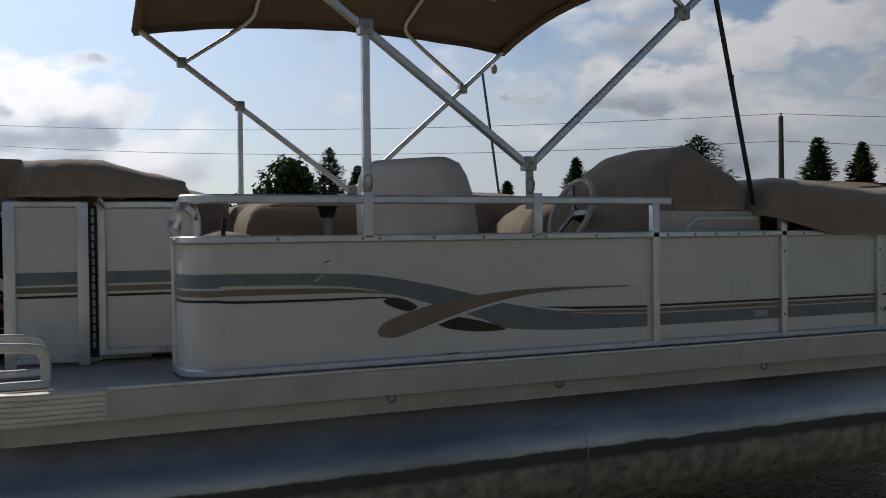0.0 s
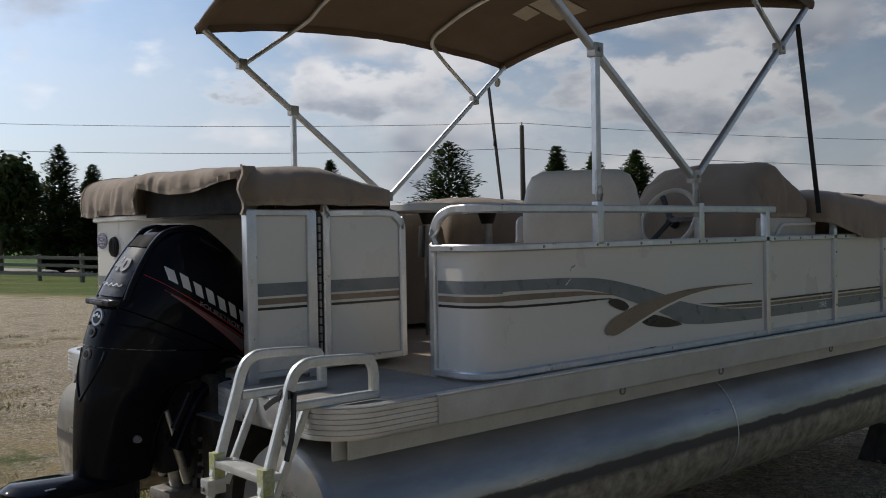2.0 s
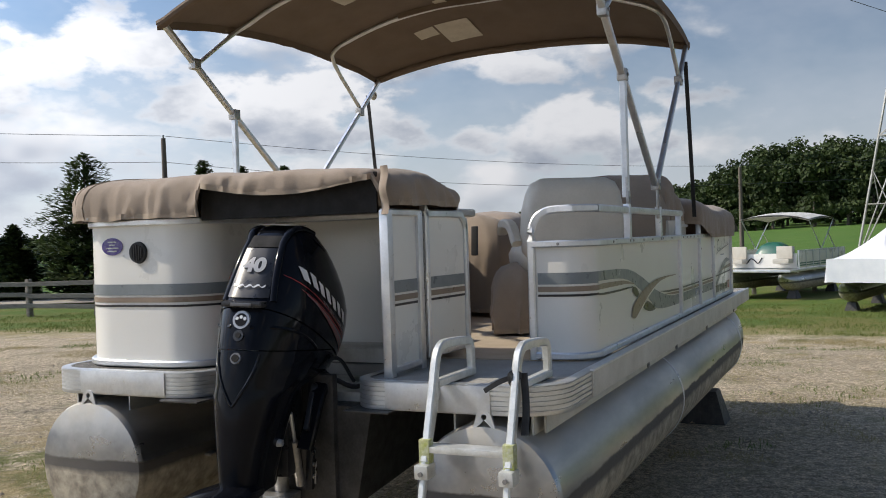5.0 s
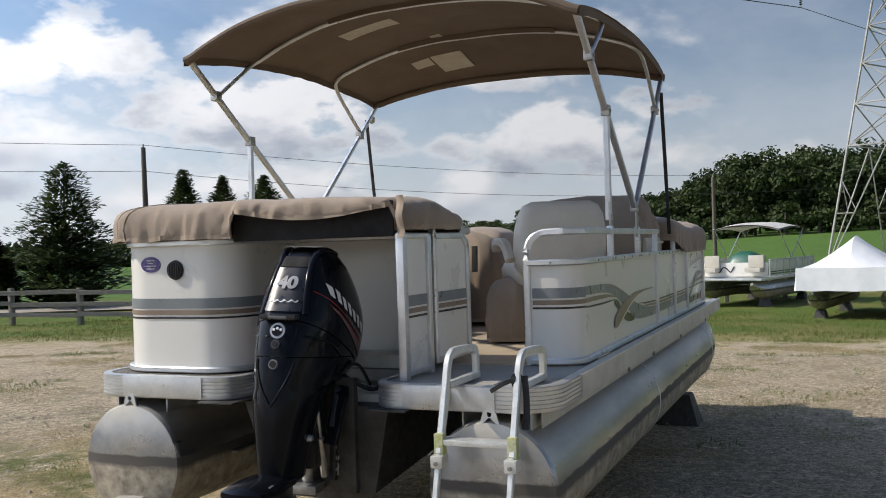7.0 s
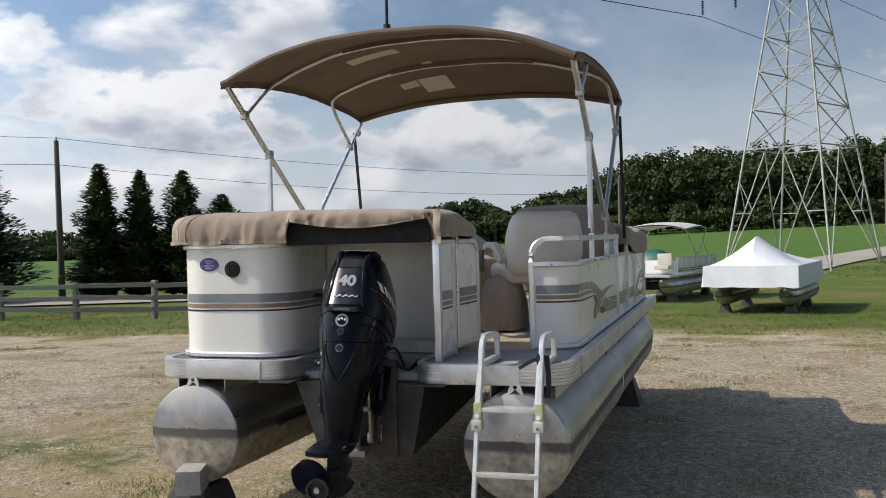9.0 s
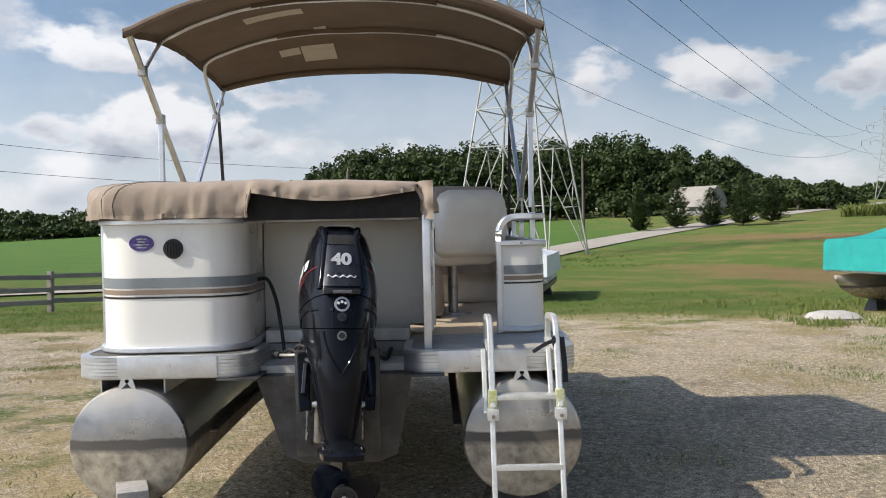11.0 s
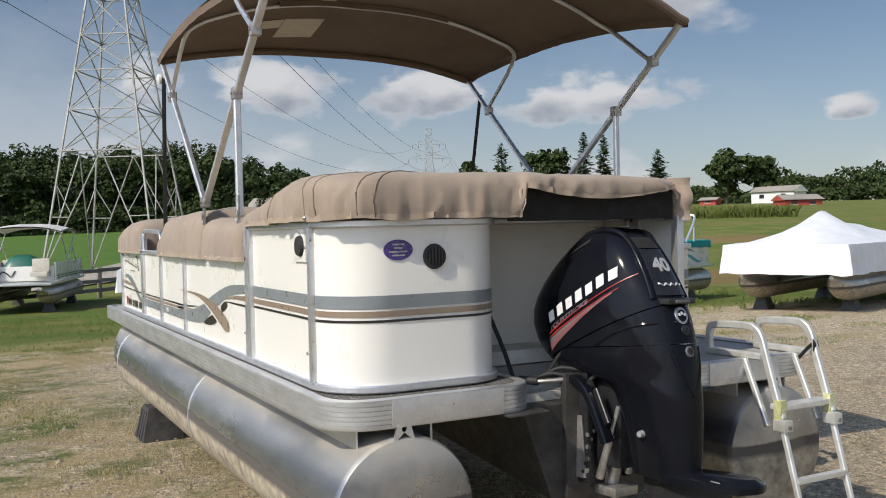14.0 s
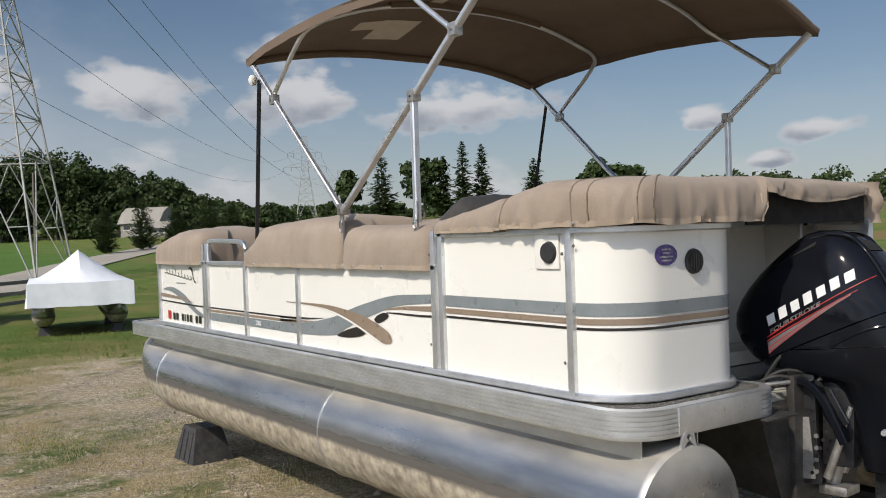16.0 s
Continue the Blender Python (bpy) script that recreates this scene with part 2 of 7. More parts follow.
M["pole_wood"] = material("pole_timber", (0.16, 0.13, 0.105), 0.9, color2=(0.10, 0.085, 0.07), scale=3, stretch=(4, 4, 0.4), fine=0.2, bump=0.3)
M["galv"] = material("galvanised_lattice", (0.42, 0.42, 0.40), 0.6, 0.2, color2=(0.24, 0.23, 0.20), scale=0.8, fine=0.12, fine_scale=8)
M["wire"] = material("overhead_wire", (0.10, 0.10, 0.105), 0.6, 0.3)
M["shrink"] = material("white_shrink_wrap", (0.80, 0.81, 0.82), 0.42, color2=(0.70, 0.72, 0.74), scale=3, fine=0.03, bump=0.35, bump_scale=9)
M["teal"] = material("teal_canvas", (0.01, 0.30, 0.27), 0.75, color2=(0.008, 0.23, 0.21), scale=2.5, fine=0.07, bump=0.25, bump_scale=12)
M["green_decal"] = material("green_decal", (0.02, 0.12, 0.085), 0.4, fine=0.05)
M["teal_decal"] = material("teal_decal", (0.08, 0.35, 0.38), 0.4, fine=0.05)
M["barn"] = material("barn_board", (0.33, 0.31, 0.28), 0.85, color2=(0.24, 0.225, 0.20), scale=0.8, fine=0.15, fine_scale=5, stretch=(6, 6, 0.6))
M["barn_roof"] = material("barn_roof", (0.30, 0.275, 0.235), 0.7, color2=(0.24, 0.22, 0.185), scale=0.5, fine=0.1, fine_scale=4)
M["red_shed"] = material("red_shed", (0.36, 0.06, 0.04), 0.7, color2=(0.30, 0.05, 0.035), scale=0.8, fine=0.1, fine_scale=4)
M["house_white"] = material("house_siding", (0.72, 0.71, 0.68), 0.7, color2=(0.64, 0.63, 0.60), scale=0.8, fine=0.05, fine_scale=4)
M["window_glass"] = material("window_glass", (0.03, 0.035, 0.04), 0.1, fine=0.0)
M["rock"] = material("pale_boulder", (0.46, 0.43, 0.38), 0.9, color2=(0.34, 0.32, 0.28), scale=6, fine=0.2, bump=0.5)


def pontoon_metal():
    """Bare aluminium: brighter brushed top, dull scale below the old waterline, dirt with a ragged edge."""
    mt = bpy.data.materials.new("pontoon_aluminium")
    mt.use_nodes = True
    nt = mt.node_tree
    nd, lk = nt.nodes, nt.links
    b = nd["Principled BSDF"]
    tc = nd.new("ShaderNodeTexCoord")
    sep = nd.new("ShaderNodeSeparateXYZ")
    lk.new(tc.outputs["Object"], sep.inputs[0])

    def nz(scale, detail, stretch=(1, 1, 1), rough=0.6):
        mp = nd.new("ShaderNodeMapping")
        mp.inputs["Scale"].default_value = stretch
        lk.new(tc.outputs["Object"], mp.inputs[0])
        n = nd.new("ShaderNodeTexNoise")
        n.inputs["Scale"].default_value, n.inputs["Detail"].default_value, n.inputs["Roughness"].default_value = scale, detail, rough
        lk.new(mp.outputs[0], n.inputs["Vector"])
        return n.outputs["Fac"]

    def rng(v, a, b2, c=0.0, d=1.0):
        n = nd.new("ShaderNodeMapRange")
        for i, x in zip((1, 2, 3, 4), (a, b2, c, d)):
            n.inputs[i].default_value = x
        lk.new(v, n.inputs[0])
        return n.outputs[0]

    def mix(f, a, b2):
        n = nd.new("ShaderNodeMix")
        n.data_type = "RGBA"
        lk.new(f, n.inputs["Factor"])
        for k, v in (("A", a), ("B", b2)):
            if isinstance(v, tuple):
                n.inputs[k].default_value = (*v, 1)
            else:
                lk.new(v, n.inputs[k])
        return n.outputs["Result"]

    wob = nz(7.0, 6.0)
    ad = nd.new("ShaderNodeMath")
    ad.operation = "MULTIPLY_ADD"
    lk.new(wob, ad.inputs[0])
    ad.inputs[1].default_value = 0.035
    lk.new(sep.outputs[2], ad.inputs[2])
    below = rng(ad.outputs[0], 0.058, 0.044)             # 1 under the waterline
    line = rng(nz(3.0, 5.0, (0.3, 1, 1)), 0.4, 0.65)
    top = mix(line, (0.50, 0.50, 0.505), (0.27, 0.28, 0.295))
    low = mix(rng(nz(16.0, 7.0), 0.35, 0.68), (0.50, 0.435, 0.325), (0.20, 0.172, 0.13))
    col = mix(below, top, low)
    tide = rng(ad.outputs[0], 0.060, 0.050)
    tide2 = rng(ad.outputs[0], -0.015, 0.012)
    both = nd.new("ShaderNodeMath")
    both.operation = "MULTIPLY"
    lk.new(tide, both.inputs[0])
    lk.new(tide2, both.inputs[1])
    col = mix(both.outputs[0], col, (0.10, 0.09, 0.078))
    dust = nd.new("ShaderNodeMath")
    dust.operation = "MULTIPLY"
    lk.new(rng(sep.outputs[2], 0.13, 0.26), dust.inputs[0])
    lk.new(rng(nz(4.0, 7.0, (0.4, 1, 1)), 0.32, 0.60, 0.25, 0.78), dust.inputs[1])
    col = mix(dust.outputs[0], col, (0.60, 0.535, 0.41))
    mx2 = nd.new("ShaderNodeMath")
    mx2.operation = "MAXIMUM"
    lk.new(below, mx2.inputs[0])
    lk.new(dust.outputs[0], mx2.inputs[1])
    below = mx2.outputs[0]
    lk.new(col, b.inputs["Base Color"])
    lk.new(rng(below, 0.0, 1.0, 0.9, 0.12), b.inputs["Metallic"])
    rgh = nd.new("ShaderNodeMath")
    rgh.operation = "MULTIPLY_ADD"
    lk.new(below, rgh.inputs[0])
    rgh.inputs[1].default_value = 0.45
    lk.new(rng(nz(5.0, 6.0, (0.2, 1, 1)), 0.3, 0.7, 0.20, 0.40), rgh.inputs[2])
    lk.new(rgh.outputs[0], b.inputs["Roughness"])
    bp = nd.new("ShaderNodeBump")
    bp.inputs["Strength"].default_value, bp.inputs["Distance"].default_value = 0.12, 0.01
    lk.new(nz(9.0, 9.0, (0.6, 1, 1), 0.68), bp.inputs["Height"])
    lk.new(rng(below, 0.0, 1.0, 0.10, 0.55), bp.inputs["Strength"])
    lk.new(bp.outputs[0], b.inputs["Normal"])
    return mt


M["pontoon"] = pontoon_metal()


def leaf_material(name, c1, c2, scale=0.35):
    mt = bpy.data.materials.new(name)
    mt.use_nodes = True
    nt = mt.node_tree
    nd, lk = nt.nodes, nt.links
    b = nd["Principled BSDF"]
    b.inputs["Roughness"].default_value = 0.6
    b.inputs["Specular IOR Level"].default_value = 0.25
    geo = nd.new("ShaderNodeNewGeometry")
    tc = nd.new("ShaderNodeTexCoord")
    n = nd.new("ShaderNodeTexNoise")
    n.inputs["Scale"].default_value, n.inputs["Detail"].default_value = scale, 4.0
    lk.new(tc.outputs["Object"], n.inputs["Vector"])
    ad = nd.new("ShaderNodeMath")
    ad.operation = "MULTIPLY_ADD"
    lk.new(geo.outputs["Random Per Island"], ad.inputs[0])
    ad.inputs[1].default_value = 0.55
    sb = nd.new("ShaderNodeMath")
    sb.operation = "MULTIPLY_ADD"
    lk.new(n.outputs["Fac"], sb.inputs[0])
    sb.inputs[1].default_value, sb.inputs[2].default_value = 1.6, -0.55
    lk.new(sb.outputs[0], ad.inputs[2])
    mx = nd.new("ShaderNodeMix")
    mx.data_type = "RGBA"
    mx.inputs["A"].default_value, mx.inputs["B"].default_value = (*c1, 1), (*c2, 1)
    lk.new(ad.outputs[0], mx.inputs["Factor"])
    lk.new(mx.outputs["Result"], b.inputs["Base Color"])
    tr = nd.new("ShaderNodeBsdfTranslucent")
    lk.new(mx.outputs["Result"], tr.inputs["Color"])
    ms = nd.new("ShaderNodeMixShader")
    ms.inputs[0].default_value = 0.25
    lk.new(b.outputs[0], ms.inputs[1])
    lk.new(tr.outputs[0], ms.inputs[2])
    lk.new(ms.outputs[0], nd["Material Output"].inputs["Surface"])
    return mt


M["leaf"] = leaf_material("broad_leaves", (0.020, 0.036, 0.011), (0.064, 0.092, 0.024))
M["needles"] = leaf_material("cedar_needles", (0.030, 0.050, 0.018), (0.075, 0.105, 0.034), 1.2)
M["grass_blade"] = leaf_material("grass_blades", (0.10, 0.155, 0.028), (0.21, 0.235, 0.065), 0.8)
M["dry_blade"] = leaf_material("dry_grass_blades", (0.44, 0.345, 0.18), (0.30, 0.265, 0.12), 0.8)
M["corn"] = leaf_material("crop_leaves", (0.09, 0.13, 0.03), (0.18, 0.19, 0.05), 0.5)


# ---------------------------------------------------------------- mesh tools
class Shape:
    """Vertices and faces gathered from simple solids, for one mesh."""

    def __init__(self):
        self.v, self.f = [], []

    def add(self, verts, faces):
        o = len(self.v)
        self.v += [tuple(p) for p in verts]
        self.f += [tuple(i + o for i in q) for q in faces]
        return self

    def box(self, x0, x1, y0, y1, z0, z1, bevel=0.0, m=None):
        """A box, with chamfered edges where bevel is given."""
        b = min(bevel, (x1 - x0) * 0.45, (y1 - y0) * 0.45, (z1 - z0) * 0.45)
        bm = bmesh.new()
        bmesh.ops.create_cube(bm, size=1.0)
        for q in bm.verts:
            q.co = Vector(((x0 + x1) / 2 + q.co.x * (x1 - x0), (y0 + y1) / 2 + q.co.y * (y1 - y0), (z0 + z1) / 2 + q.co.z * (z1 - z0)))
        if b > 0:
            bmesh.ops.bevel(bm, geom=bm.edges[:], offset=b, segments=2, profile=0.7, affect="EDGES")
        if m is not None:
            bmesh.ops.transform(bm, matrix=m, verts=bm.verts[:])
        bm.verts.index_update()
        self.add([q.co[:] for q in bm.verts], [[q.index for q in g.verts] for g in bm.faces])
        bm.free()
        return self

    def sweep(self, path, profile, up=(0, 0, 1), closed=False, cap=True):
        """A profile (list of (side, up)) carried along a path of points, mitred at the corners."""
        pts = [Vector(p) for p in path]
        n, k = len(pts), len(profile)
        up = Vector(up)
        rings = []
        for i, p in enumerate(pts):
            a = pts[i - 1] if (i > 0 or closed) else None
            c = pts[(i + 1) % n] if (i < n - 1 or closed) else None
            d0 = (p - a).normalized() if a is not None else None
            d1 = (c - p).normalized() if c is not None else None
            d = ((d0 or d1) + (d1 or d0)).normalized()
            u = up if abs(d.dot(up)) < 0.98 else Vector((1, 0, 0))
            s = d.cross(u).normalized()
            w = s.cross(d).normalized()
            st = 1.0
            if d0 is not None and d1 is not None:
                st = 1.0 / max(0.5, math.sqrt(max(0.01, (1 + d0.dot(d1)) / 2)))
            rings.append([p + s * (x * st) + w * y for x, y in profile])
        verts = [q for r in rings for q in r]
        faces = []
        for i in range(n if closed else n - 1):
            j = (i + 1) % n
            for a in range(k):
                b = (a + 1) % k
                faces.append((i * k + a, i * k + b, j * k + b, j * k + a))
        if cap and not closed:
            faces.append(tuple(range(k))[::-1])
            faces.append(tuple((n - 1) * k + a for a in range(k)))
        return self.add(verts, faces)

    def tube(self, path, r, k=10, **kw):
        return self.sweep(path, [(r * math.cos(2 * math.pi * a / k), r * math.sin(2 * math.pi * a / k)) for a in range(k)], **kw)

    def bar(self, path, w, h, **kw):
        b = min(w, h) * 0.18
        pr = [(-w / 2 + b, -h / 2), (w / 2 - b, -h / 2), (w / 2, -h / 2 + b), (w / 2, h / 2 - b), (w / 2 - b, h / 2), (-w / 2 + b, h / 2), (-w / 2, h / 2 - b), (-w / 2, -h / 2 + b)]
        return self.sweep(path, pr, **kw)

    def loft(self, rings, cap0=True, cap1=True):
        k = len(rings[0])
        verts = [q for r in rings for q in r]
        faces = []
        for i in range(len(rings) - 1):
            for a in range(k):
                b = (a + 1) % k
                faces.append((i * k + a, i * k + b, (i + 1) * k + b, (i + 1) * k + a))
        if cap0:
            faces.append(tuple(range(k))[::-1])
        if cap1:
            faces.append(tuple((len(rings) - 1) * k + a for a in range(k)))
        return self.add(verts, faces)

    def disc(self, centre, axis, r, depth, k=20, r2=None):
        a = Vector(axis).normalized()
        c = Vector(centre)
        return self.loft([[c + o for o in ring(a, r, k)], [c + a * depth + o for o in ring(a, r if r2 is None else r2, k)]])

    def sheet(self, grid):
        """A grid of points, rows of equal length."""
        n, k = len(grid), len(grid[0])
        return self.add([p for r in grid for p in r], [(i * k + j, i * k + j + 1, (i + 1) * k + j + 1, (i + 1) * k + j) for i in range(n - 1) for j in range(k - 1)])

    def mesh(self, name, mat, smooth=35.0):
        me = bpy.data.meshes.new(name)
        me.from_pydata(self.v, [], self.f)
        me.update()
        if smooth:
            me.shade_smooth()
            me.set_sharp_from_angle(angle=radians(smooth))
        me.materials.append(mat)
        return me


def ring(axis, r, k):
    a = Vector(axis).normalized()
    u = a.orthogonal().normalized()
    w = a.cross(u)
    return [u * (r * math.cos(2 * math.pi * i / k)) + w * (r * math.sin(2 * math.pi * i / k)) for i in range(k)]


def part(name, shape, mat, parent, label="", smooth=35.0):
    ob = new(name, shape if isinstance(shape, bpy.types.Mesh) else shape.mesh(name, mat, smooth))
    ob.parent = parent
    if label:
        ob["label"] = label
    return ob


def thing(name, label, category, group="", kind="", at=(0, 0, 0), turn=0.0):
    ob = new(name)
    ob.empty_display_size = 0.2
    ob.matrix_world = pose(*at, 0, 0, turn)
    return tagged(ob, label, category, group, kind)


def bezier(pts, n=8):
    """A smooth line through points (Catmull-Rom)."""
    p = [Vector(q) for q in pts]
    p = [2 * p[0] - p[1]] + p + [2 * p[-1] - p[-2]]
    out = []
    for i in range(1, len(p) - 2):
        for j in range(n):
            t = j / n
            a, b, c, d = p[i - 1], p[i], p[i + 1], p[i + 2]
            out.append(0.5 * ((2 * b) + (c - a) * t + (2 * a - 5 * b + 4 * c - d) * t * t + (3 * b - a - 3 * c + d) * t ** 3))
    out.append(p[-2])
    return out


def rounded(points, radii, n=6, closed=False):
    """A polyline with its corners rounded."""
    out, k = [], len(points)
    for i, p in enumerate(points):
        p = Vector(p)
        r = radii[i]
        if r <= 0 or (not closed and i in (0, k - 1)):
            out.append(p)
            continue
        a, c = Vector(points[i - 1]), Vector(points[(i + 1) % k])
        d0, d1 = (a - p).normalized(), (c - p).normalized()
        ang = d0.angle(d1)
        t = min(r / math.tan(ang / 2), (a - p).length * 0.499, (c - p).length * 0.499)
        s, e = p + d0 * t, p + d1 * t
        h = (d0 + d1).normalized()
        rr = t * math.tan(ang / 2)
        o = p + h * (rr / math.sin(ang / 2))
        va, vb = s - o, e - o
        w = va.angle(vb)
        for j in range(n + 1):
            q = j / n
            out.append(o + (va * math.sin((1 - q) * w) + vb * math.sin(q * w)) / math.sin(w))
    return out


# ---------------------------------------------------------------- ground
def height(x, y):
    """The lie of the land: level at the boat, falling gently ahead of it, rising again to the far fields."""
    h = -0.033 * (max(0.0, min(x - 2.5, 22.0)))
    r = max(0.0, 0.72 * x - 0.69 * y - 40.0)
    h += 0.040 * min(r, 150.0) + 0.012 * max(0.0, r - 150.0)
    return h


def build_ground():
    xs = [-900, -400, -200, -100, -60, -40, -25, -15]
    xs += [-10 + 0.8 * i for i in range(50)] + [30 + 4 * i for i in range(20)] + [110 + 15 * i for i in range(16)] + [380, 500, 700, 1000, 1500]
    ys = [-1500, -1000, -700, -500, -380] + [-340 + 15 * i for i in range(17)] + [-85 + 4 * i for i in range(16)]
    ys += [-21 + 0.9 * i for i in range(48)] + [22 + 4 * i for i in range(16)] + [90 + 15 * i for i in range(18)] + [400, 600, 1000, 1500]
    g = [[(x, y, height(x, y) + 0.018 * noise.noise((x * 0.35, y * 0.35, 0)) * (1 if abs(x) < 60 and abs(y) < 60 else 0)) for y in ys] for x in xs]
    s = Shape().sheet(g)
    s.f = [q[::-1] for q in s.f]
    mt = bpy.data.materials.new("gravel_and_grass")
    mt.use_nodes = True
    nt = mt.node_tree
    nd, lk = nt.nodes, nt.links
    b = nd["Principled BSDF"]
    b.inputs["Roughness"].default_value = 0.95
    b.inputs["Specular IOR Level"].default_value = 0.2
    tc = nd.new("ShaderNodeTexCoord")
    sep = nd.new("ShaderNodeSeparateXYZ")
    lk.new(tc.outputs["Object"], sep.inputs[0])
    X, Y = sep.outputs[0], sep.outputs[1]

    def val(v, sock):
        if isinstance(v, (int, float)):
            sock.default_value = v
        else:
            lk.new(v, sock)

    def m(op, a, b2=0.0, c=0.0):
        n = nd.new("ShaderNodeMath")
        n.operation = op
        for i, v in enumerate((a, b2, c)):
            val(v, n.inputs[i])
        return n.outputs[0]

    def nz(scale, detail=6.0, rough=0.6, stretch=(1, 1, 1)):
        mp = nd.new("ShaderNodeMapping")
        mp.inputs["Scale"].default_value = stretch
        lk.new(tc.outputs["Object"], mp.inputs[0])
        n = nd.new("ShaderNodeTexNoise")
        n.inputs["Scale"].default_value, n.inputs["Detail"].default_value, n.inputs["Roughness"].default_value = scale, detail, rough
        lk.new(mp.outputs[0], n.inputs["Vector"])
        return n.outputs["Fac"]

    def rng(v, a, c, lo=0.0, hi=1.0, smooth=True):
        n = nd.new("ShaderNodeMapRange")
        n.interpolation_type = "SMOOTHSTEP" if smooth else "LINEAR"
        for i, x in zip((1, 2, 3, 4), (a, c, lo, hi)):
            n.inputs[i].default_value = x
        lk.new(v, n.inputs[0])
        return n.outputs[0]

    def mix(f, a, c, blend="MIX"):
        n = nd.new("ShaderNodeMix")
        n.data_type, n.blend_type = "RGBA", blend
        val(f, n.inputs["Factor"])
        for k, v in (("A", a), ("B", c)):
            if isinstance(v, tuple):
                n.inputs[k].default_value = (*v, 1)
            else:
                lk.new(v, n.inputs[k])
        return n.outputs["Result"]

    # gravel: pale stones in sandy dirt
    vor = nd.new("ShaderNodeTexVoronoi")
    vor.inputs["Scale"].default_value = 38.0
    lk.new(tc.outputs["Object"], vor.inputs["Vector"])
    vor2 = nd.new("ShaderNodeTexVoronoi")
    vor2.inputs["Scale"].default_value = 95.0
    lk.new(tc.outputs["Object"], vor2.inputs["Vector"])
    stone = mix(rng(vor.outputs["Color"], 0.2, 0.9, smooth=False), (0.32, 0.258, 0.174), (0.80, 0.68, 0.486))
    stone2 = mix(rng(vor2.outputs["Color"], 0.2, 0.9, smooth=False), (0.32, 0.258, 0.174), (0.76, 0.64, 0.456))
    gravel = mix(0.5, stone, stone2)
    gravel = mix(rng(nz(0.45, 7.0), 0.35, 0.7), gravel, mix(0.55, gravel, (0.52, 0.43, 0.30)))
    dirt = mix(rng(nz(55.0, 4.0), 0.3, 0.7), (0.27, 0.215, 0.145), (0.48, 0.40, 0.28))
    gravel = mix(m("MULTIPLY", rng(nz(1.1, 8.0), 0.48, 0.70), 0.7), gravel, dirt)
    speck = m("MULTIPLY", rng(nz(70.0, 6.0, 0.85), 0.36, 0.64, 0.26, 1.72, False), rng(nz(16.0, 7.0, 0.8), 0.36, 0.64, 0.45, 1.55, False))
    gravel = mix(1.0, gravel, speck, "MULTIPLY")
    # dead and living grass
    straw = mix(rng(nz(35.0, 5.0, 0.75), 0.3, 0.7), (0.26, 0.195, 0.09), (0.62, 0.49, 0.27))
    green = mix(rng(nz(24.0, 6.0, 0.8), 0.3, 0.7), (0.055, 0.105, 0.016), (0.14, 0.19, 0.038))
    green = mix(rng(nz(0.35, 6.0), 0.42, 0.68), green, mix(rng(nz(30.0, 4.0), 0.3, 0.7), (0.13, 0.135, 0.03), (0.24, 0.21, 0.075)))
    # where the yard ends
    edge = m("ADD", m("ADD", X, m("MULTIPLY", m("MULTIPLY", Y, Y), 0.012)), -14.3)
    wob = m("MULTIPLY_ADD", nz(0.55, 7.0, 0.65), 7.0, -3.5)
    yard = rng(m("ADD", edge, wob), -1.0, 1.4)
    weedy = rng(m("ADD", edge, m("MULTIPLY", wob, 1.5)), -6.0, 2.0)
    sparse = m("MULTIPLY", rng(nz(1.6, 8.0, 0.7), 0.50, 0.64), m("MULTIPLY_ADD", weedy, 0.75, 0.30))
    # the strip along the port side, where dry grass grows through the stones
    strip = m("MULTIPLY", rng(m("ABSOLUTE", m("ADD", Y, -2.6)), 2.6, 0.9), rng(X, -6.0, -1.0))
    sparse = m("MAXIMUM", sparse, m("MULTIPLY", rng(nz(2.6, 9.0, 0.75), 0.37, 0.55), m("MULTIPLY", strip, 0.9)))
    base = mix(sparse, gravel, mix(rng(nz(0.9, 5.0), 0.46, 0.60), straw, green))
    col = mix(yard, base, mix(rng(m("ADD", edge, wob), 0.5, 3.5), mix(0.5, straw, green), green))
    # mown hay and bare strips on the rising field to starboard
    u = m("ADD", m("MULTIPLY", X, 0.80), m("MULTIPLY", Y, -0.60))
    wv = m("MULTIPLY_ADD", nz(0.05, 5.0), 24.0, -12.0)
    band = rng(m("SINE", m("MULTIPLY", m("ADD", u, wv), 0.21)), 0.25, 0.75)
    zone = m("MULTIPLY", rng(m("ADD", m("MULTIPLY", Y, -1.0), m("MULTIPLY", X, -0.12)), 4.0, 12.0), rng(u, 24.0, 34.0))
    zone = m("MULTIPLY", zone, rng(u, 105.0, 80.0))
    hay = mix(rng(nz(6.0, 6.0, 0.7), 0.3, 0.7), (0.20, 0.115, 0.055), (0.27, 0.18, 0.085))
    col = mix(m("MULTIPLY", m("MULTIPLY", zone, band), 0.75), col, hay)
    # far crop, brighter green to port, yellowish to starboard
    lush = m("MULTIPLY", rng(m("MULTIPLY_ADD", X, 0.866, m("MULTIPLY", Y, 0.5)), 44.0, 50.0), rng(Y, -30.0, -12.0))
    col = mix(m("MULTIPLY", lush, 0.85), col, mix(rng(nz(0.3, 5.0), 0.3, 0.7), (0.060, 0.135, 0.022), (0.085, 0.165, 0.030)))
    crop = m("MULTIPLY", rng(u, 100.0, 112.0), rng(Y, -20.0, -45.0))
    col = mix(m("MULTIPLY", crop, 0.8), col, mix(rng(nz(0.25, 6.0, 0.7), 0.3, 0.7), (0.10, 0.13, 0.03), (0.17, 0.17, 0.05)))
    lk.new(col, b.inputs["Base Color"])
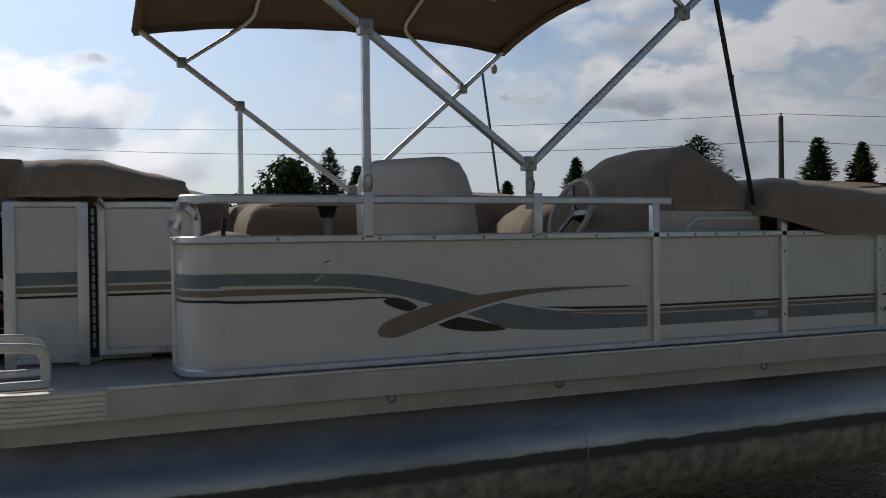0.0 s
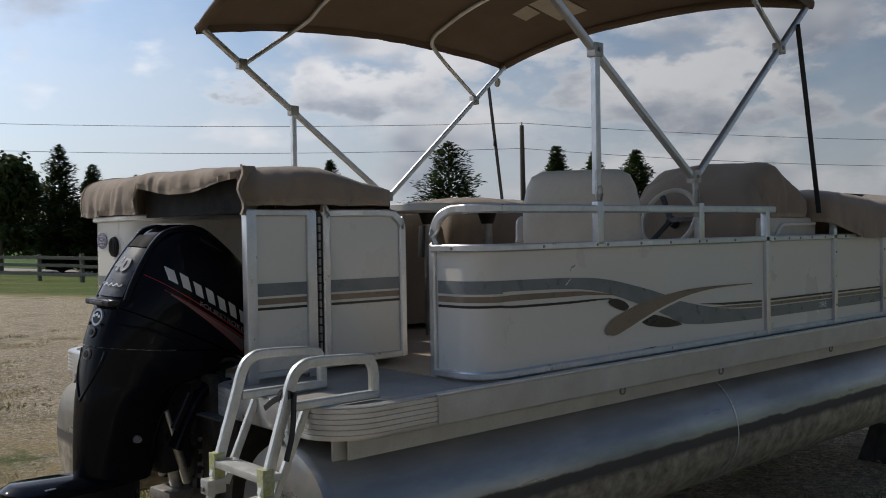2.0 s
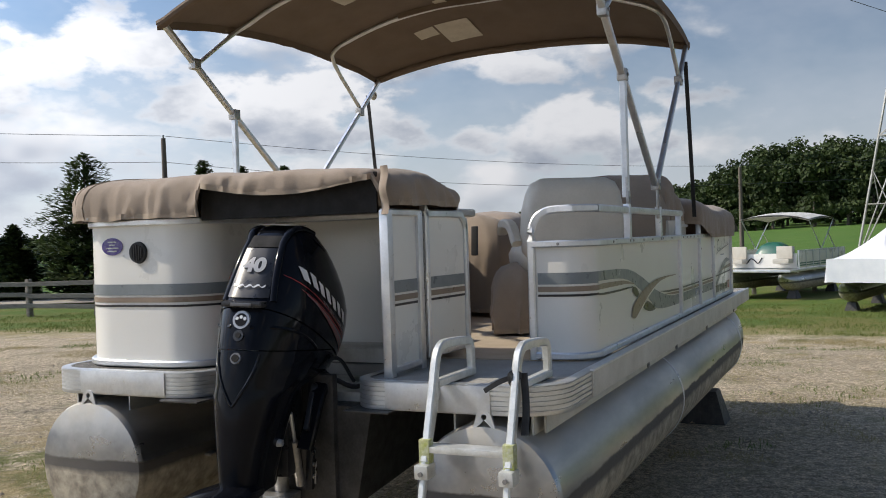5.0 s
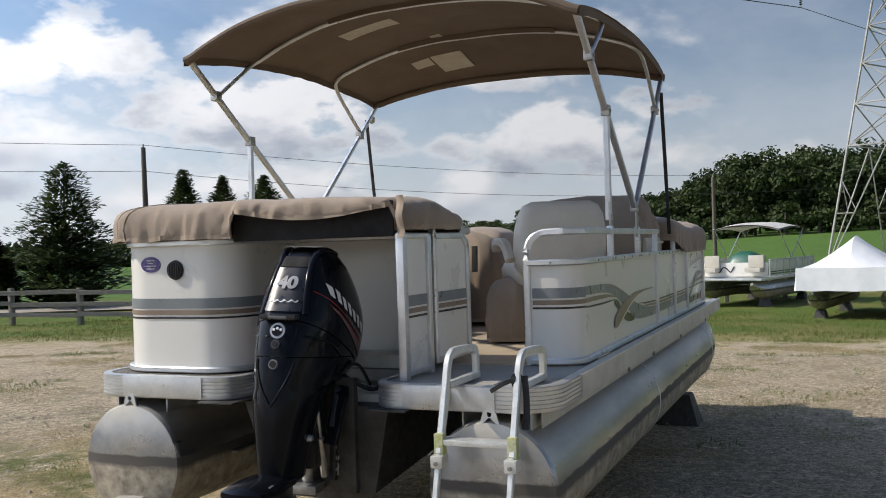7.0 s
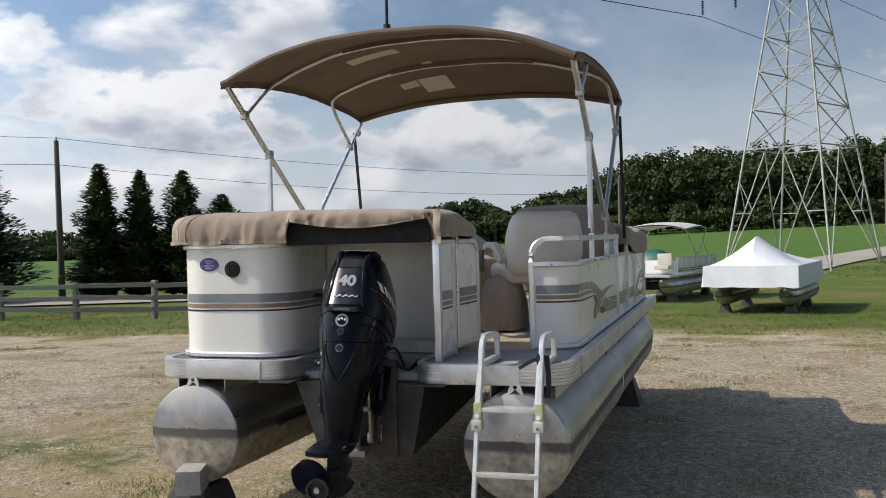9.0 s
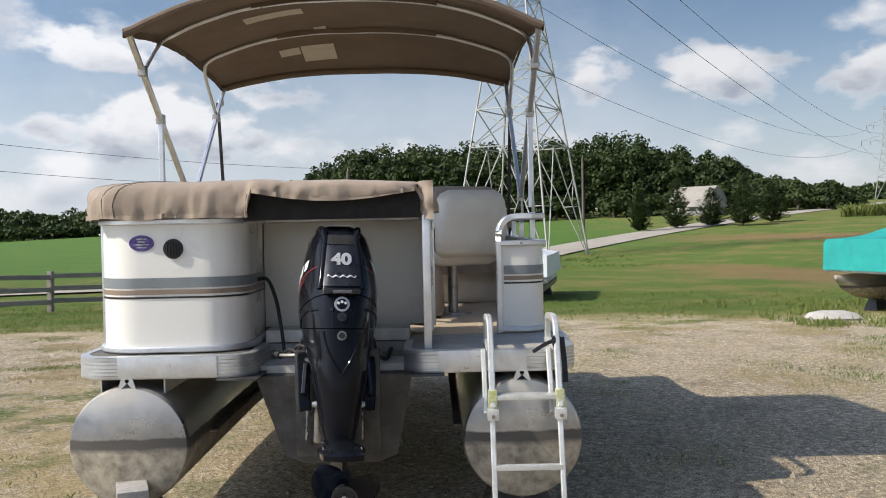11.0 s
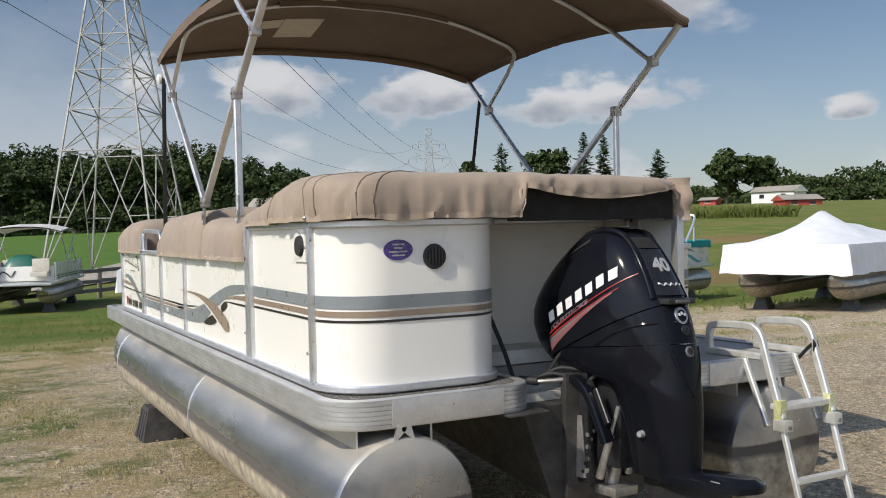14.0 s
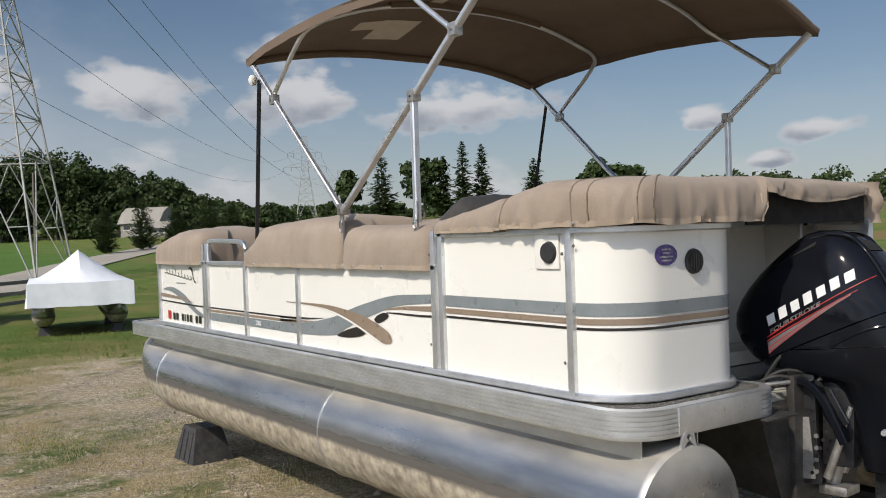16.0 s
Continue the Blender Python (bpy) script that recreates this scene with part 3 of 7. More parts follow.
    bp = nd.new("ShaderNodeBump")
    bp.inputs["Strength"].default_value, bp.inputs["Distance"].default_value = 0.95, 0.05
    lk.new(mix(yard, nz(48.0, 6.0, 0.75), nz(30.0, 5.0, 0.8)), bp.inputs["Height"])
    lk.new(bp.outputs[0], b.inputs["Normal"])
    ob = new("ground", s.mesh("ground", mt, 60.0))
    tagged(ob, "pale gravel yard with dry weeds running into green grass", "ground", kind="structure")


build_ground()


# ---------------------------------------------------------------- the pontoon boat
YC = -0.02
boat = thing("pontoon_boat", "white pontoon boat with grey and tan stripes, raised on plastic stands", "pontoon boat", at=(0, YC, 0))
FY = 1.165                    # half the width between the fences
Z_DECK, Z_TOP, Z_MID, Z_HIGH = 0.985, 1.625, 1.487, 1.637


def make_pontoon(parent, side):
    """One tube with a flat domed stern cap, weld seams, a keel, risers and a raised nose cone."""
    y, z, r = 0.955 * side, 0.555, 0.29
    holder = new("pontoon")
    holder.parent = parent
    holder.location = (0, y, z)
    k = 48
    s = Shape()

    def rg(x, rad, dz=0.0, sz=1.0):
        return [(x, rad * math.cos(2 * math.pi * i / k), dz + sz * rad * math.sin(2 * math.pi * i / k)) for i in range(k)]

    rings = [rg(-0.055, r * 0.30), rg(-0.045, r * 0.75), rg(-0.03, r * 0.97), rg(-0.012, r), rg(0.0, r)]
    for i in range(1, 15):
        rings.append(rg(5.05 * i / 14, r))
    for i in range(1, 9):
        q = i / 8
        rings.append(rg(5.05 + 1.0 * q, r * (1 - 0.86 * q ** 2.3), 0.20 * q ** 1.6, 1.0))
    me = s.loft(rings).mesh("tube", M["pontoon"], 40)
    holder.data = None
    part("tube", me, None, holder)
    for x in (2.33, 5.04):
        seams = Shape().sweep([(x, (r + 0.001) * math.cos(2 * math.pi * i / k), (r + 0.001) * math.sin(2 * math.pi * i / k)) for i in range(k)],
                    [(-0.005, 0), (0, 0.003), (0.005, 0), (0, -0.002)], up=(1, 0, 0), closed=True)
        part("weld_seam", seams, M["alu"], holder, "bright weld bead")
    part("keel", Shape().bar([(0.05, 0, -r - 0.006), (5.2, 0, -r - 0.006)], 0.03, 0.03), M["pontoon"], holder)
    # splash fin along the inside of the tube
    part("splash_fin", Shape().box(0.4, 4.6, -side * 0.30 - 0.03, -side * 0.30 + 0.03, -0.03, -0.018, 0.003), M["pontoon"], holder)
    # lifting eye on the stern cap
    rim = rounded([(0, -0.048, 0.262), (0, -0.024, 0.340), (0, 0.024, 0.340), (0, 0.048, 0.262)], [0, 0.022, 0.022, 0], 6)
    hole = [Vector((0, 0.011 * math.cos(a), 0.318 + 0.011 * math.sin(a))) for a in [math.pi * (1.5 - 2 * i / (len(rim) - 1)) for i in range(len(rim))]]
    tab = Shape()
    for x in (-0.030, -0.018):
        tab.sheet([[p + Vector((x, 0, 0)) for p in rim], [p + Vector((x, 0, 0)) for p in hole]])
    for edge in (rim, hole):
        tab.sheet([[p + Vector((-0.030, 0, 0)) for p in edge], [p + Vector((-0.018, 0, 0)) for p in edge]])
    part("lifting_eye", tab, M["alu"], holder, "welded lifting eye with a round hole")
    ris = Shape()
    for s2 in (-1, 1):
        ris.box(0.06, 5.5, s2 * 0.155 - 0.004, s2 * 0.155 + 0.004, 0.22, 0.352)
        ris.box(0.06, 5.5, s2 * 0.155 - 0.03, s2 * 0.155 + 0.03, 0.344, 0.351)
    part("riser_channel", ris, M["riser"] if side < 0 else M["alu_trim"], holder, "pale riser angle between tube and deck")
    return holder


make_pontoon(boat, -1)
make_pontoon(boat, 1)

# deck: a plywood plate with rounded corners and a notch for the motor
DECK = rounded([(0.0, -1.215, 0), (5.74, -1.215, 0), (5.74, 1.215, 0), (0.0, 1.215, 0), (0.0, 0.37, 0), (0.46, 0.37, 0), (0.46, -0.40, 0), (0.0, -0.40, 0)],
               [0.17, 0.10, 0.10, 0.17, 0.12, 0.02, 0.02, 0.12], 8, closed=True)


def extrude_outline(pts, z0, z1):
    k = len(pts)
    return Shape().loft([[(p.x, p.y, z0) for p in pts], [(p.x, p.y, z1) for p in pts]])


deck = part("deck", extrude_outline(DECK, 0.925, 0.979), M["carpet"], boat, "grey carpeted aft deck")
inner = rounded([(0.70, -1.15, 0), (5.08, -1.15, 0), (5.08, 1.15, 0), (0.70, 1.15, 0)], [0.2, 0.1, 0.1, 0.1], 5, closed=True)
part("floor_covering", extrude_outline(inner, 0.9785, 0.984), M["vinyl_floor"], deck, "beige vinyl floor")
grit = rounded([(0.02, 0.40, 0), (0.30, 0.40, 0), (0.30, 1.19, 0), (0.02, 1.19, 0)], [0.1, 0.02, 0.02, 0.14], 5, closed=True)
part("grit_strip", extrude_outline(grit, 0.9785, 0.985), M["grit"], deck, "dark gritty non-slip strip")
# fluted edge trim all round
prof = []
for i in range(6):
    z = -0.048 + 0.0175 * i
    prof += [(0.021, z), (0.021, z + 0.012), (0.016, z + 0.0135), (0.016, z + 0.016)]
prof = [(-0.002, -0.052), (0.019, -0.052)] + prof + [(0.019, 0.056), (-0.02, 0.058), (-0.02, 0.0545), (-0.002, 0.0545)]
trim_path = [Vector((p.x, p.y, 0.930)) for p in DECK]
start = min(range(len(trim_path)), key=lambda i: (trim_path[i] - Vector((0.46, 0.37, 0.93))).length)
stop = min(range(len(trim_path)), key=lambda i: (trim_path[i] - Vector((0.46, -0.40, 0.93))).length)
loop = trim_path[stop:] + trim_path[:start + 1]
seg = lambda a, b: [p for p in loop if a(p) and b(p)]
part("deck_trim", Shape().sweep(loop, prof), M["alu_trim"], boat, "fluted aluminium edge trim")
for y0, y1 in ((1.00, 0.52), (-0.55, -0.98)):
    s = Shape().box(-0.027, -0.018, min(y0, y1), max(y0, y1), 0.885, 0.984, 0.002)
    part("trim_cover", s, M["alu"], boat)
part("side_board", Shape().box(0.42, 5.72, -1.243, -1.234, 0.884, 0.982, 0.003), M["riser"], boat, "smooth cream-painted board along the deck edge")
part("board_lip", Shape().box(0.42, 5.72, -1.247, -1.228, 0.983, 0.992, 0.003), M["alu"], boat)
# crossbeams under the deck
for i in range(14):
    x = 0.55 + i * 0.39
    part("crossbeam", Shape().box(x - 0.03, x + 0.03, -1.13, 1.13, 0.855, 0.922, 0.004), M["riser"], boat)
part("skirt", Shape().box(0.10, 5.6, -1.150, -1.142, 0.80, 0.924), M["riser"], boat, "pale painted skirt under the deck edge")


# fence: a path in plan for each side, with the running length as first coordinate
def plan_path(points, radii):
    return [(p.x, p.y) for p in rounded([(x, y, 0) for x, y in points], radii, 10)]


STB = plan_path([(0.70, -0.91), (0.70, -FY), (5.12, -FY)], [0, 0.25, 0])
PORT = plan_path([(0.68, 0.41), (0.10, 0.41), (0.10, FY), (5.12, FY)], [0, 0.20, 0.24, 0])


def along(path):
    out = [0.0]
    for a, b in zip(path, path[1:]):
        out.append(out[-1] + math.hypot(b[0] - a[0], b[1] - a[1]))
    return out


def on_path(path, s, out=0.0):
    """The point at running length s, moved outwards (to the right of the way for starboard, left for port)."""
    L = along(path)
    s = max(0.0, min(L[-1], s))
    i = max(j for j in range(len(L) - 1) if L[j] <= s + 1e-9)
    a, b = path[i], path[i + 1]
    t = (s - L[i]) / (L[i + 1] - L[i])
    dx, dy = (b[0] - a[0]) / (L[i + 1] - L[i]), (b[1] - a[1]) / (L[i + 1] - L[i])
    sg = 1 if path is STB else -1
    return (a[0] + (b[0] - a[0]) * t + sg * dy * out, a[1] + (b[1] - a[1]) * t - sg * dx * out)


def s_of_x(path, x):
    """Running length at which the straight side has this X."""
    L = along(path)
    return L[-1] - (path[-1][0] - x)


def panel(parent, path, s0, s1, z0, z1, name="fence_panel", thick=0.006):
    L = [s0] + [q for q in along(path) if s0 < q < s1] + [s1]
    o = [on_path(path, q, 0.0) for q in L]
    i = [on_path(path, q, -thick * 2) for q in L]
    s = Shape()
    k = len(L)
    s.add([(*p, z0) for p in o] + [(*p, z1) for p in o] + [(*p, z0) for p in i] + [(*p, z1) for p in i],
          [q for j in range(k - 1) for q in ((j, j + 1, k + j + 1, k + j), (2 * k + j + 1, 2 * k + j, 3 * k + j, 3 * k + j + 1),
                                             (k + j, k + j + 1, 3 * k + j + 1, 3 * k + j), (j + 1, j, 2 * k + j, 2 * k + j + 1))]
          + [(0, k, 3 * k, 2 * k), (2 * k - 1, k - 1, 3 * k - 1, 4 * k - 1)])
    return part(name, s, M["white"], parent)


def ribbon(parent, path, centre, mat, name="stripe", out=0.0035):
    """A decal along a fence: rows of (running length, lower z, upper z)."""
    v, f = [], []
    for s, lo, hi in centre:
        for z in (lo, hi):
            v.append((*on_path(path, s, out), z))
    for i in range(len(centre) - 1):
        f.append((2 * i, 2 * i + 2, 2 * i + 3, 2 * i + 1))
    return part(name, Shape().add(v, f), mat, parent)


def smooth_rows(rows, n=8):
    return [(p.x, p.y, p.z) for p in bezier(rows, n)]


def fence_rail(parent, path, s0, s1, z, w=0.030, h=0.032, name="rail", out=0.0):
    pts = [(*on_path(path, q, out), z) for q in [s0] + [q for q in along(path) if s0 < q < s1] + [s1]]
    return part(name, Shape().bar(pts, w, h), M["alu"], parent)


def fence_post(parent, path, s, z0, z1, w=0.036, out=0.004):
    (x, y), (x1, y1) = on_path(path, s, out), on_path(path, s + 0.01, out)
    m = Matrix.Translation((x, y, 0)) @ Matrix.Rotation(math.atan2(y1 - y, x1 - x), 4, "Z")
    return part("post", Shape().box(-w / 2, w / 2, -0.016, 0.016, z0, z1, 0.004, m), M["alu"], parent)


def bolts(parent, path, spots, out=0.019):
    for s, z in spots:
        x, y = on_path(path, s, out)
        x2, y2 = on_path(path, s, out + 0.004)
        part("bolt", Shape().disc((x, y, z), (x2 - x, y2 - y, 0), 0.0075, 0.005, 8, 0.005), M["bolt"], parent)


# ---- starboard fence
sx = lambda x: s_of_x(STB, x)
SL = along(STB)[-1]
stb = new("starboard_fence")
stb.parent = boat
stops = [0.0, sx(2.735), sx(3.48), sx(4.11), SL]
panels = [panel(stb, STB, a + 0.002, b - 0.002, 1.008, Z_MID, thick=0.004) for a, b in zip(stops, stops[1:])]
fence_rail(stb, STB, 0, SL, 1.003, 0.03, 0.030, "bottom_rail", 0.002)
fence_rail(stb, STB, 0, SL, Z_MID, 0.034, 0.030, "middle_rail", 0.003)
for x in (2.735, 3.48, 4.11, 5.10):
    fence_post(stb, STB, sx(x), 0.99, Z_MID + (0.14 if x in (2.735,) else 0.012 if x > 3.6 else 0.10))
arch = [(0.70, -0.905, 0.985), (0.70, -0.905, 1.50)]
arch += [(0.70 + 0.0, -0.905, 1.54), (0.705, -0.915, 1.58), (0.712, -0.94, 1.615), (0.725, -0.985, 1.634)]
L = along(STB)
arch += [(*on_path(STB, q, 0.0), Z_HIGH) for q in [q for q in L if q > 0.16 and q < 0.5] + [sx(1.1), sx(2.82)]]
part("arched_rail", Shape().bar(bezier(arch, 3), 0.034, 0.034), M["alu"], stb, "bent square tube rail")
for x in (1.385, 2.135):
    fence_post(stb, STB, sx(x), Z_MID, Z_HIGH + 0.03, 0.04)
bolts(stb, STB, [(sx(x), Z_MID) for x in (1.03, 1.36, 1.43, 1.66, 1.88, 2.11, 2.17, 2.42, 2.80, 2.95, 3.07, 3.2, 3.35, 3.6, 3.75)] + [(0.12, Z_MID), (sx(3.48), 1.40), (sx(3.48), 1.1), (sx(4.11), 1.4), (sx(4.11), 1.1)])


def stripes_aft(parent, path, s0, s1):
    """The three straight stripes."""
    n = max(1, int((s1 - s0) / 0.03))
    q = [s0 + (s1 - s0) * i / n for i in range(n + 1)]
    ribbon(parent, path, [(a, 1.312, 1.362) for a in q], M["grey_band"])
    ribbon(parent, path, [(a, 1.280, 1.303) for a in q], M["tan_band"])
    ribbon(parent, path, [(a, 1.259, 1.269) for a in q], M["black_band"])


def stripes_fore(parent, path, s0, s1):
    ribbon(parent, path, [(s0, 1.082, 1.136), (s1, 1.082, 1.136)], M["grey_band"])
    ribbon(parent, path, [(s0, 1.142, 1.158), (s1, 1.142, 1.158)], M["tan_band"])
    ribbon(parent, path, [(s0, 1.166, 1.176), (s1, 1.166, 1.176)], M["black_band"])


def swoosh(parent, path, sx, x, first=-0.62):
    """The crossing ribbons; x is where the blunt tan tip lies."""
    d = lambda a: sx(x + max(a, first + 0.02 * (a - first) if a < first else a))
    ribbon(parent, path, smooth_rows([(d(-0.62), 1.318, 1.362), (d(-0.53), 1.318, 1.361), (d(-0.255), 1.311, 1.356), (d(-0.075), 1.294, 1.347), (d(0.065), 1.264, 1.328), (d(0.21), 1.225, 1.299), (d(0.31), 1.196, 1.277), (d(0.39), 1.168, 1.257),
                                      (d(0.46), 1.145, 1.238), (d(0.54), 1.111, 1.214), (d(0.70), 1.094, 1.184), (d(0.865), 1.086, 1.160), (d(1.065), 1.082, 1.143), (d(1.26), 1.080, 1.138)]), M["grey_band"], "grey_swoosh", 0.0030)
    ribbon(parent, path, smooth_rows([(d(-0.62), 1.281, 1.303), (d(-0.53), 1.281, 1.305), (d(-0.255), 1.279, 1.300), (d(-0.12), 1.278, 1.293), (d(0.065), 1.267, 1.270)]), M["tan_band"], "tan_stripe")
    ribbon(parent, path, smooth_rows([(d(-0.62), 1.257, 1.267), (d(-0.53), 1.253, 1.263), (d(-0.255), 1.250, 1.260), (d(-0.075), 1.252, 1.260), (d(0.036), 1.253, 1.257)]), M["black_band"], "black_stripe")
    ribbon(parent, path, smooth_rows([(d(0.012), 1.239, 1.241), (d(0.03), 1.226, 1.252), (d(0.064), 1.211, 1.253), (d(0.11), 1.198, 1.241), (d(0.135), 1.200, 1.230), (d(0.155), 1.212, 1.215)]), M["black_band"], "black_leaf")
    ribbon(parent, path, smooth_rows([(d(0.232), 1.142, 1.145), (d(0.27), 1.126, 1.160), (d(0.307), 1.116, 1.168), (d(0.408), 1.102, 1.150), (d(0.50), 1.100, 1.125), (d(0.55), 1.103, 1.106)]), M["black_band"], "black_leaf", 0.0036)
    ribbon(parent, path, smooth_rows([(d(-0.012), 1.118, 1.121), (d(-0.004), 1.106, 1.135), (d(0.015), 1.100, 1.155), (d(0.063), 1.097, 1.175), (d(0.16), 1.124, 1.204), (d(0.283), 1.163, 1.231), (d(0.435), 1.204, 1.250),
                                      (d(0.62), 1.239, 1.265), (d(0.84), 1.257, 1.269), (d(1.165), 1.262, 1.266)]), M["tan_band"], "tan_swoosh", 0.0046)
    # a white margin beside the tan ribbon
    ribbon(parent, path, smooth_rows([(d(0.10), 1.096, 1.106), (d(0.16), 1.113, 1.126), (d(0.283), 1.151, 1.165), (d(0.435), 1.193, 1.206), (d(0.62), 1.230, 1.240), (d(0.75), 1.246, 1.250)]), M["white"], "white_margin", 0.0041)
    ribbon(parent, path, [(d(0.70), 1.189, 1.191), (d(0.9), 1.172, 1.183), (d(1.26), 1.163, 1.174)], M["black_band"], "black_stripe")
    ribbon(parent, path, [(d(0.81), 1.165, 1.167), (d(1.0), 1.152, 1.164), (d(1.26), 1.142, 1.157)], M["tan_band"], "tan_stripe")


stripes_aft(panels[0], STB, 0.02, sx(0.815))
for a, b, z0, z1, mt in ((1.17, 1.19, 1.325, 1.338, "decal_white"), (1.185, 1.205, 1.335, 1.352, "decal_white"), (1.20, 1.212, 1.38, 1.40, "grey_band"), (1.21, 1.235, 1.395, 1.405, "grey_band"), (1.62, 1.78, 1.012, 1.020, "black_band")):
    ribbon(panels[0], STB, smooth_rows([(sx(a), z0, z0 + 0.002), (sx((a + b) / 2), (z0 + z1) / 2 - 0.003, (z0 + z1) / 2 + 0.004), (sx(b), z1, z1 + 0.002)], 3), M[mt], "scuff", 0.005)
swoosh(panels[0], STB, sx, 1.435)
stripes_fore(panels[1], STB, sx(2.755), sx(3.46))
stripes_fore(panels[2], STB, sx(3.50), sx(4.09))


def text_mesh(txt, size, name="lettering", heavy=0.0):
    cu = bpy.data.curves.new(name, "FONT")
    cu.body, cu.size, cu.extrude, cu.offset = txt, size, 0.0008, heavy
    ob = bpy.data.objects.new(name, cu)
    scene.collection.objects.link(ob)
    bpy.context.view_layer.update()
    me = bpy.data.meshes.new_from_object(ob.evaluated_get(bpy.context.evaluated_depsgraph_get()))
    bpy.data.objects.remove(ob)
    bpy.data.curves.remove(cu)
    return me


def lettering(parent, txt, size, mat, m, label=""):
    me = text_mesh(txt, size)
    me.materials.clear()
    me.materials.append(mat)
    ob = part("lettering", me, None, parent, label)
    ob.matrix_local = m
    return ob


lettering(panels[1], "20RE", 0.042, M["decal_white"], pose(3.30, -FY - 0.0055, 1.096, 90, 0, 0))


def bow_graphics(parent, path, sx, mirror):
    """On the bow panel: a script name as a plain wavy line, curved stripes and registration marks as plain bars."""
    c = lambda a: sx(4.13 + a)
    for k in range(9):
        x0, z0, tall = 0.27 + 0.066 * k, 1.352 + 0.0055 * k, 0.040 + (0.030 if k in (3, 5) else 0.0)
        ribbon(parent, path, smooth_rows([(c(x0), z0, z0 + 0.006), (c(x0 + 0.010), z0 + tall * 0.30, z0 + tall * 0.75), (c(x0 + 0.022), z0 + tall * 0.75, z0 + tall)], 3), M["black_band"], "name_mark")
        ribbon(parent, path, smooth_rows([(c(x0 + 0.010), z0 + 0.012, z0 + 0.018), (c(x0 + 0.035), z0 + 0.001, z0 + 0.009), (c(x0 + 0.068), z0 + 0.010, z0 + 0.016)], 3), M["black_band"], "name_mark")
    ribbon(parent, path, smooth_rows([(c(0.19), 1.335, 1.345), (c(0.22), 1.342, 1.362), (c(0.245), 1.375, 1.405), (c(0.26), 1.41, 1.442), (c(0.30), 1.440, 1.456), (c(0.33), 1.440, 1.446)], 5), M["black_band"], "name_mark")
    ribbon(parent, path, [(c(0.40), 1.325, 1.334), (c(0.60), 1.325, 1.334)], M["grey_band"], "name_mark")
    ribbon(parent, path, smooth_rows([(c(0.0), 1.082, 1.100), (c(0.2), 1.11, 1.15), (c(0.45), 1.19, 1.25), (c(0.7), 1.255, 1.295), (c(0.9), 1.27, 1.28)]), M["grey_band"], "grey_swoosh")
    ribbon(parent, path, smooth_rows([(c(0.25), 1.19, 1.192), (c(0.5), 1.205, 1.222), (c(0.95), 1.215, 1.245)]), M["tan_band"], "tan_stripe", 0.0045)
    ribbon(parent, path, smooth_rows([(c(0.0), 1.166, 1.176), (c(0.3), 1.168, 1.178), (c(0.95), 1.18, 1.19)]), M["black_band"], "black_stripe", 0.005)
    x = 0.10
    for w in (0.05, 0.045, 0.0, 0.045, 0.04, 0.02, 0.045, 0.0, 0.045, 0.045):
        if w:
            ribbon(parent, path, [(c(x), 1.045, 1.098), (c(x + w), 1.045, 1.098)], M["black_band"], "registration_bar", 0.006)
        x += (w or 0.03) + 0.022
    ribbon(parent, path, [(c(x + 0.03), 1.045, 1.110), (c(x + 0.09), 1.045, 1.110)], M["decal_red"], "sticker", 0.006)


bow_graphics(panels[3], STB, sx, False)

# ---- port fence and stern enclosure
px = lambda x: s_of_x(PORT, x)
PL = along(PORT)[-1]
port = new("port_fence")
port.parent = boat
stops = [0.0, px(0.34), px(1.225), px(2.65), px(3.405), px(4.07), PL]
tops = [Z_TOP + 0.02, Z_TOP + 0.02, Z_MID, Z_MID, Z_MID, Z_MID]
pp = [panel(port, PORT, a + 0.002, b - 0.002, 1.012, z, thick=0.004) for a, b, z in zip(stops, stops[1:], tops)]
fence_rail(port, PORT, 0.0, PL, 1.005, 0.034, 0.030, "bottom_rail", 0.006)
fence_rail(port, PORT, px(1.225), PL, Z_MID, 0.034, 0.030, "middle_rail", 0.003)
fence_rail(port, PORT, 0.0, px(1.225), Z_TOP + 0.015, 0.034, 0.030, "top_rail", 0.003)
for x, z in ((0.34, Z_TOP + 0.03), (1.19, Z_TOP + 0.03), (1.25, Z_TOP + 0.03), (2.65, Z_MID + 0.01), (3.405, Z_MID + 0.01), (4.07, Z_TOP), (4.13, Z_TOP), (5.10, Z_MID + 0.01)):
    fence_post(port, PORT, px(x), 0.99, z, 0.034)
part("gate_hoop", Shape().bar(bezier([(4.05, FY, 1.48), (4.05, FY, 1.60), (4.0, FY, 1.64), (3.6, FY, 1.635), (3.46, FY, 1.625), (3.40, FY, 1.58), (3.40, FY, 1.48)], 5), 0.03, 0.03), M["alu"], port)
bolts(port, PORT, [(px(x), z) for x in (0.37, 1.275) for z in (1.13, 1.55)] + [(px(0.31), 1.58), (px(1.275), 1.33)])
stripes_aft(pp[0], PORT, 0.02, px(0.34) - 0.02)
stripes_aft(pp[1], PORT, px(0.36), px(1.17))


def swoosh_port():
    """The port side carries the same figure, its blunt tip towards the stern as well."""
    swoosh(pp[2], PORT, px, 1.655, first=-0.37)


swoosh_port()
stripes_fore(pp[3], PORT, px(2.67), px(3.385))
stripes_fore(pp[4], PORT, px(3.425), px(4.05))
lettering(pp[3], "20RE", 0.042, M["decal_white"], pose(3.28, FY + 0.0055, 1.096, 90, 0, 180))
bow_graphics(pp[5], PORT, px, True)

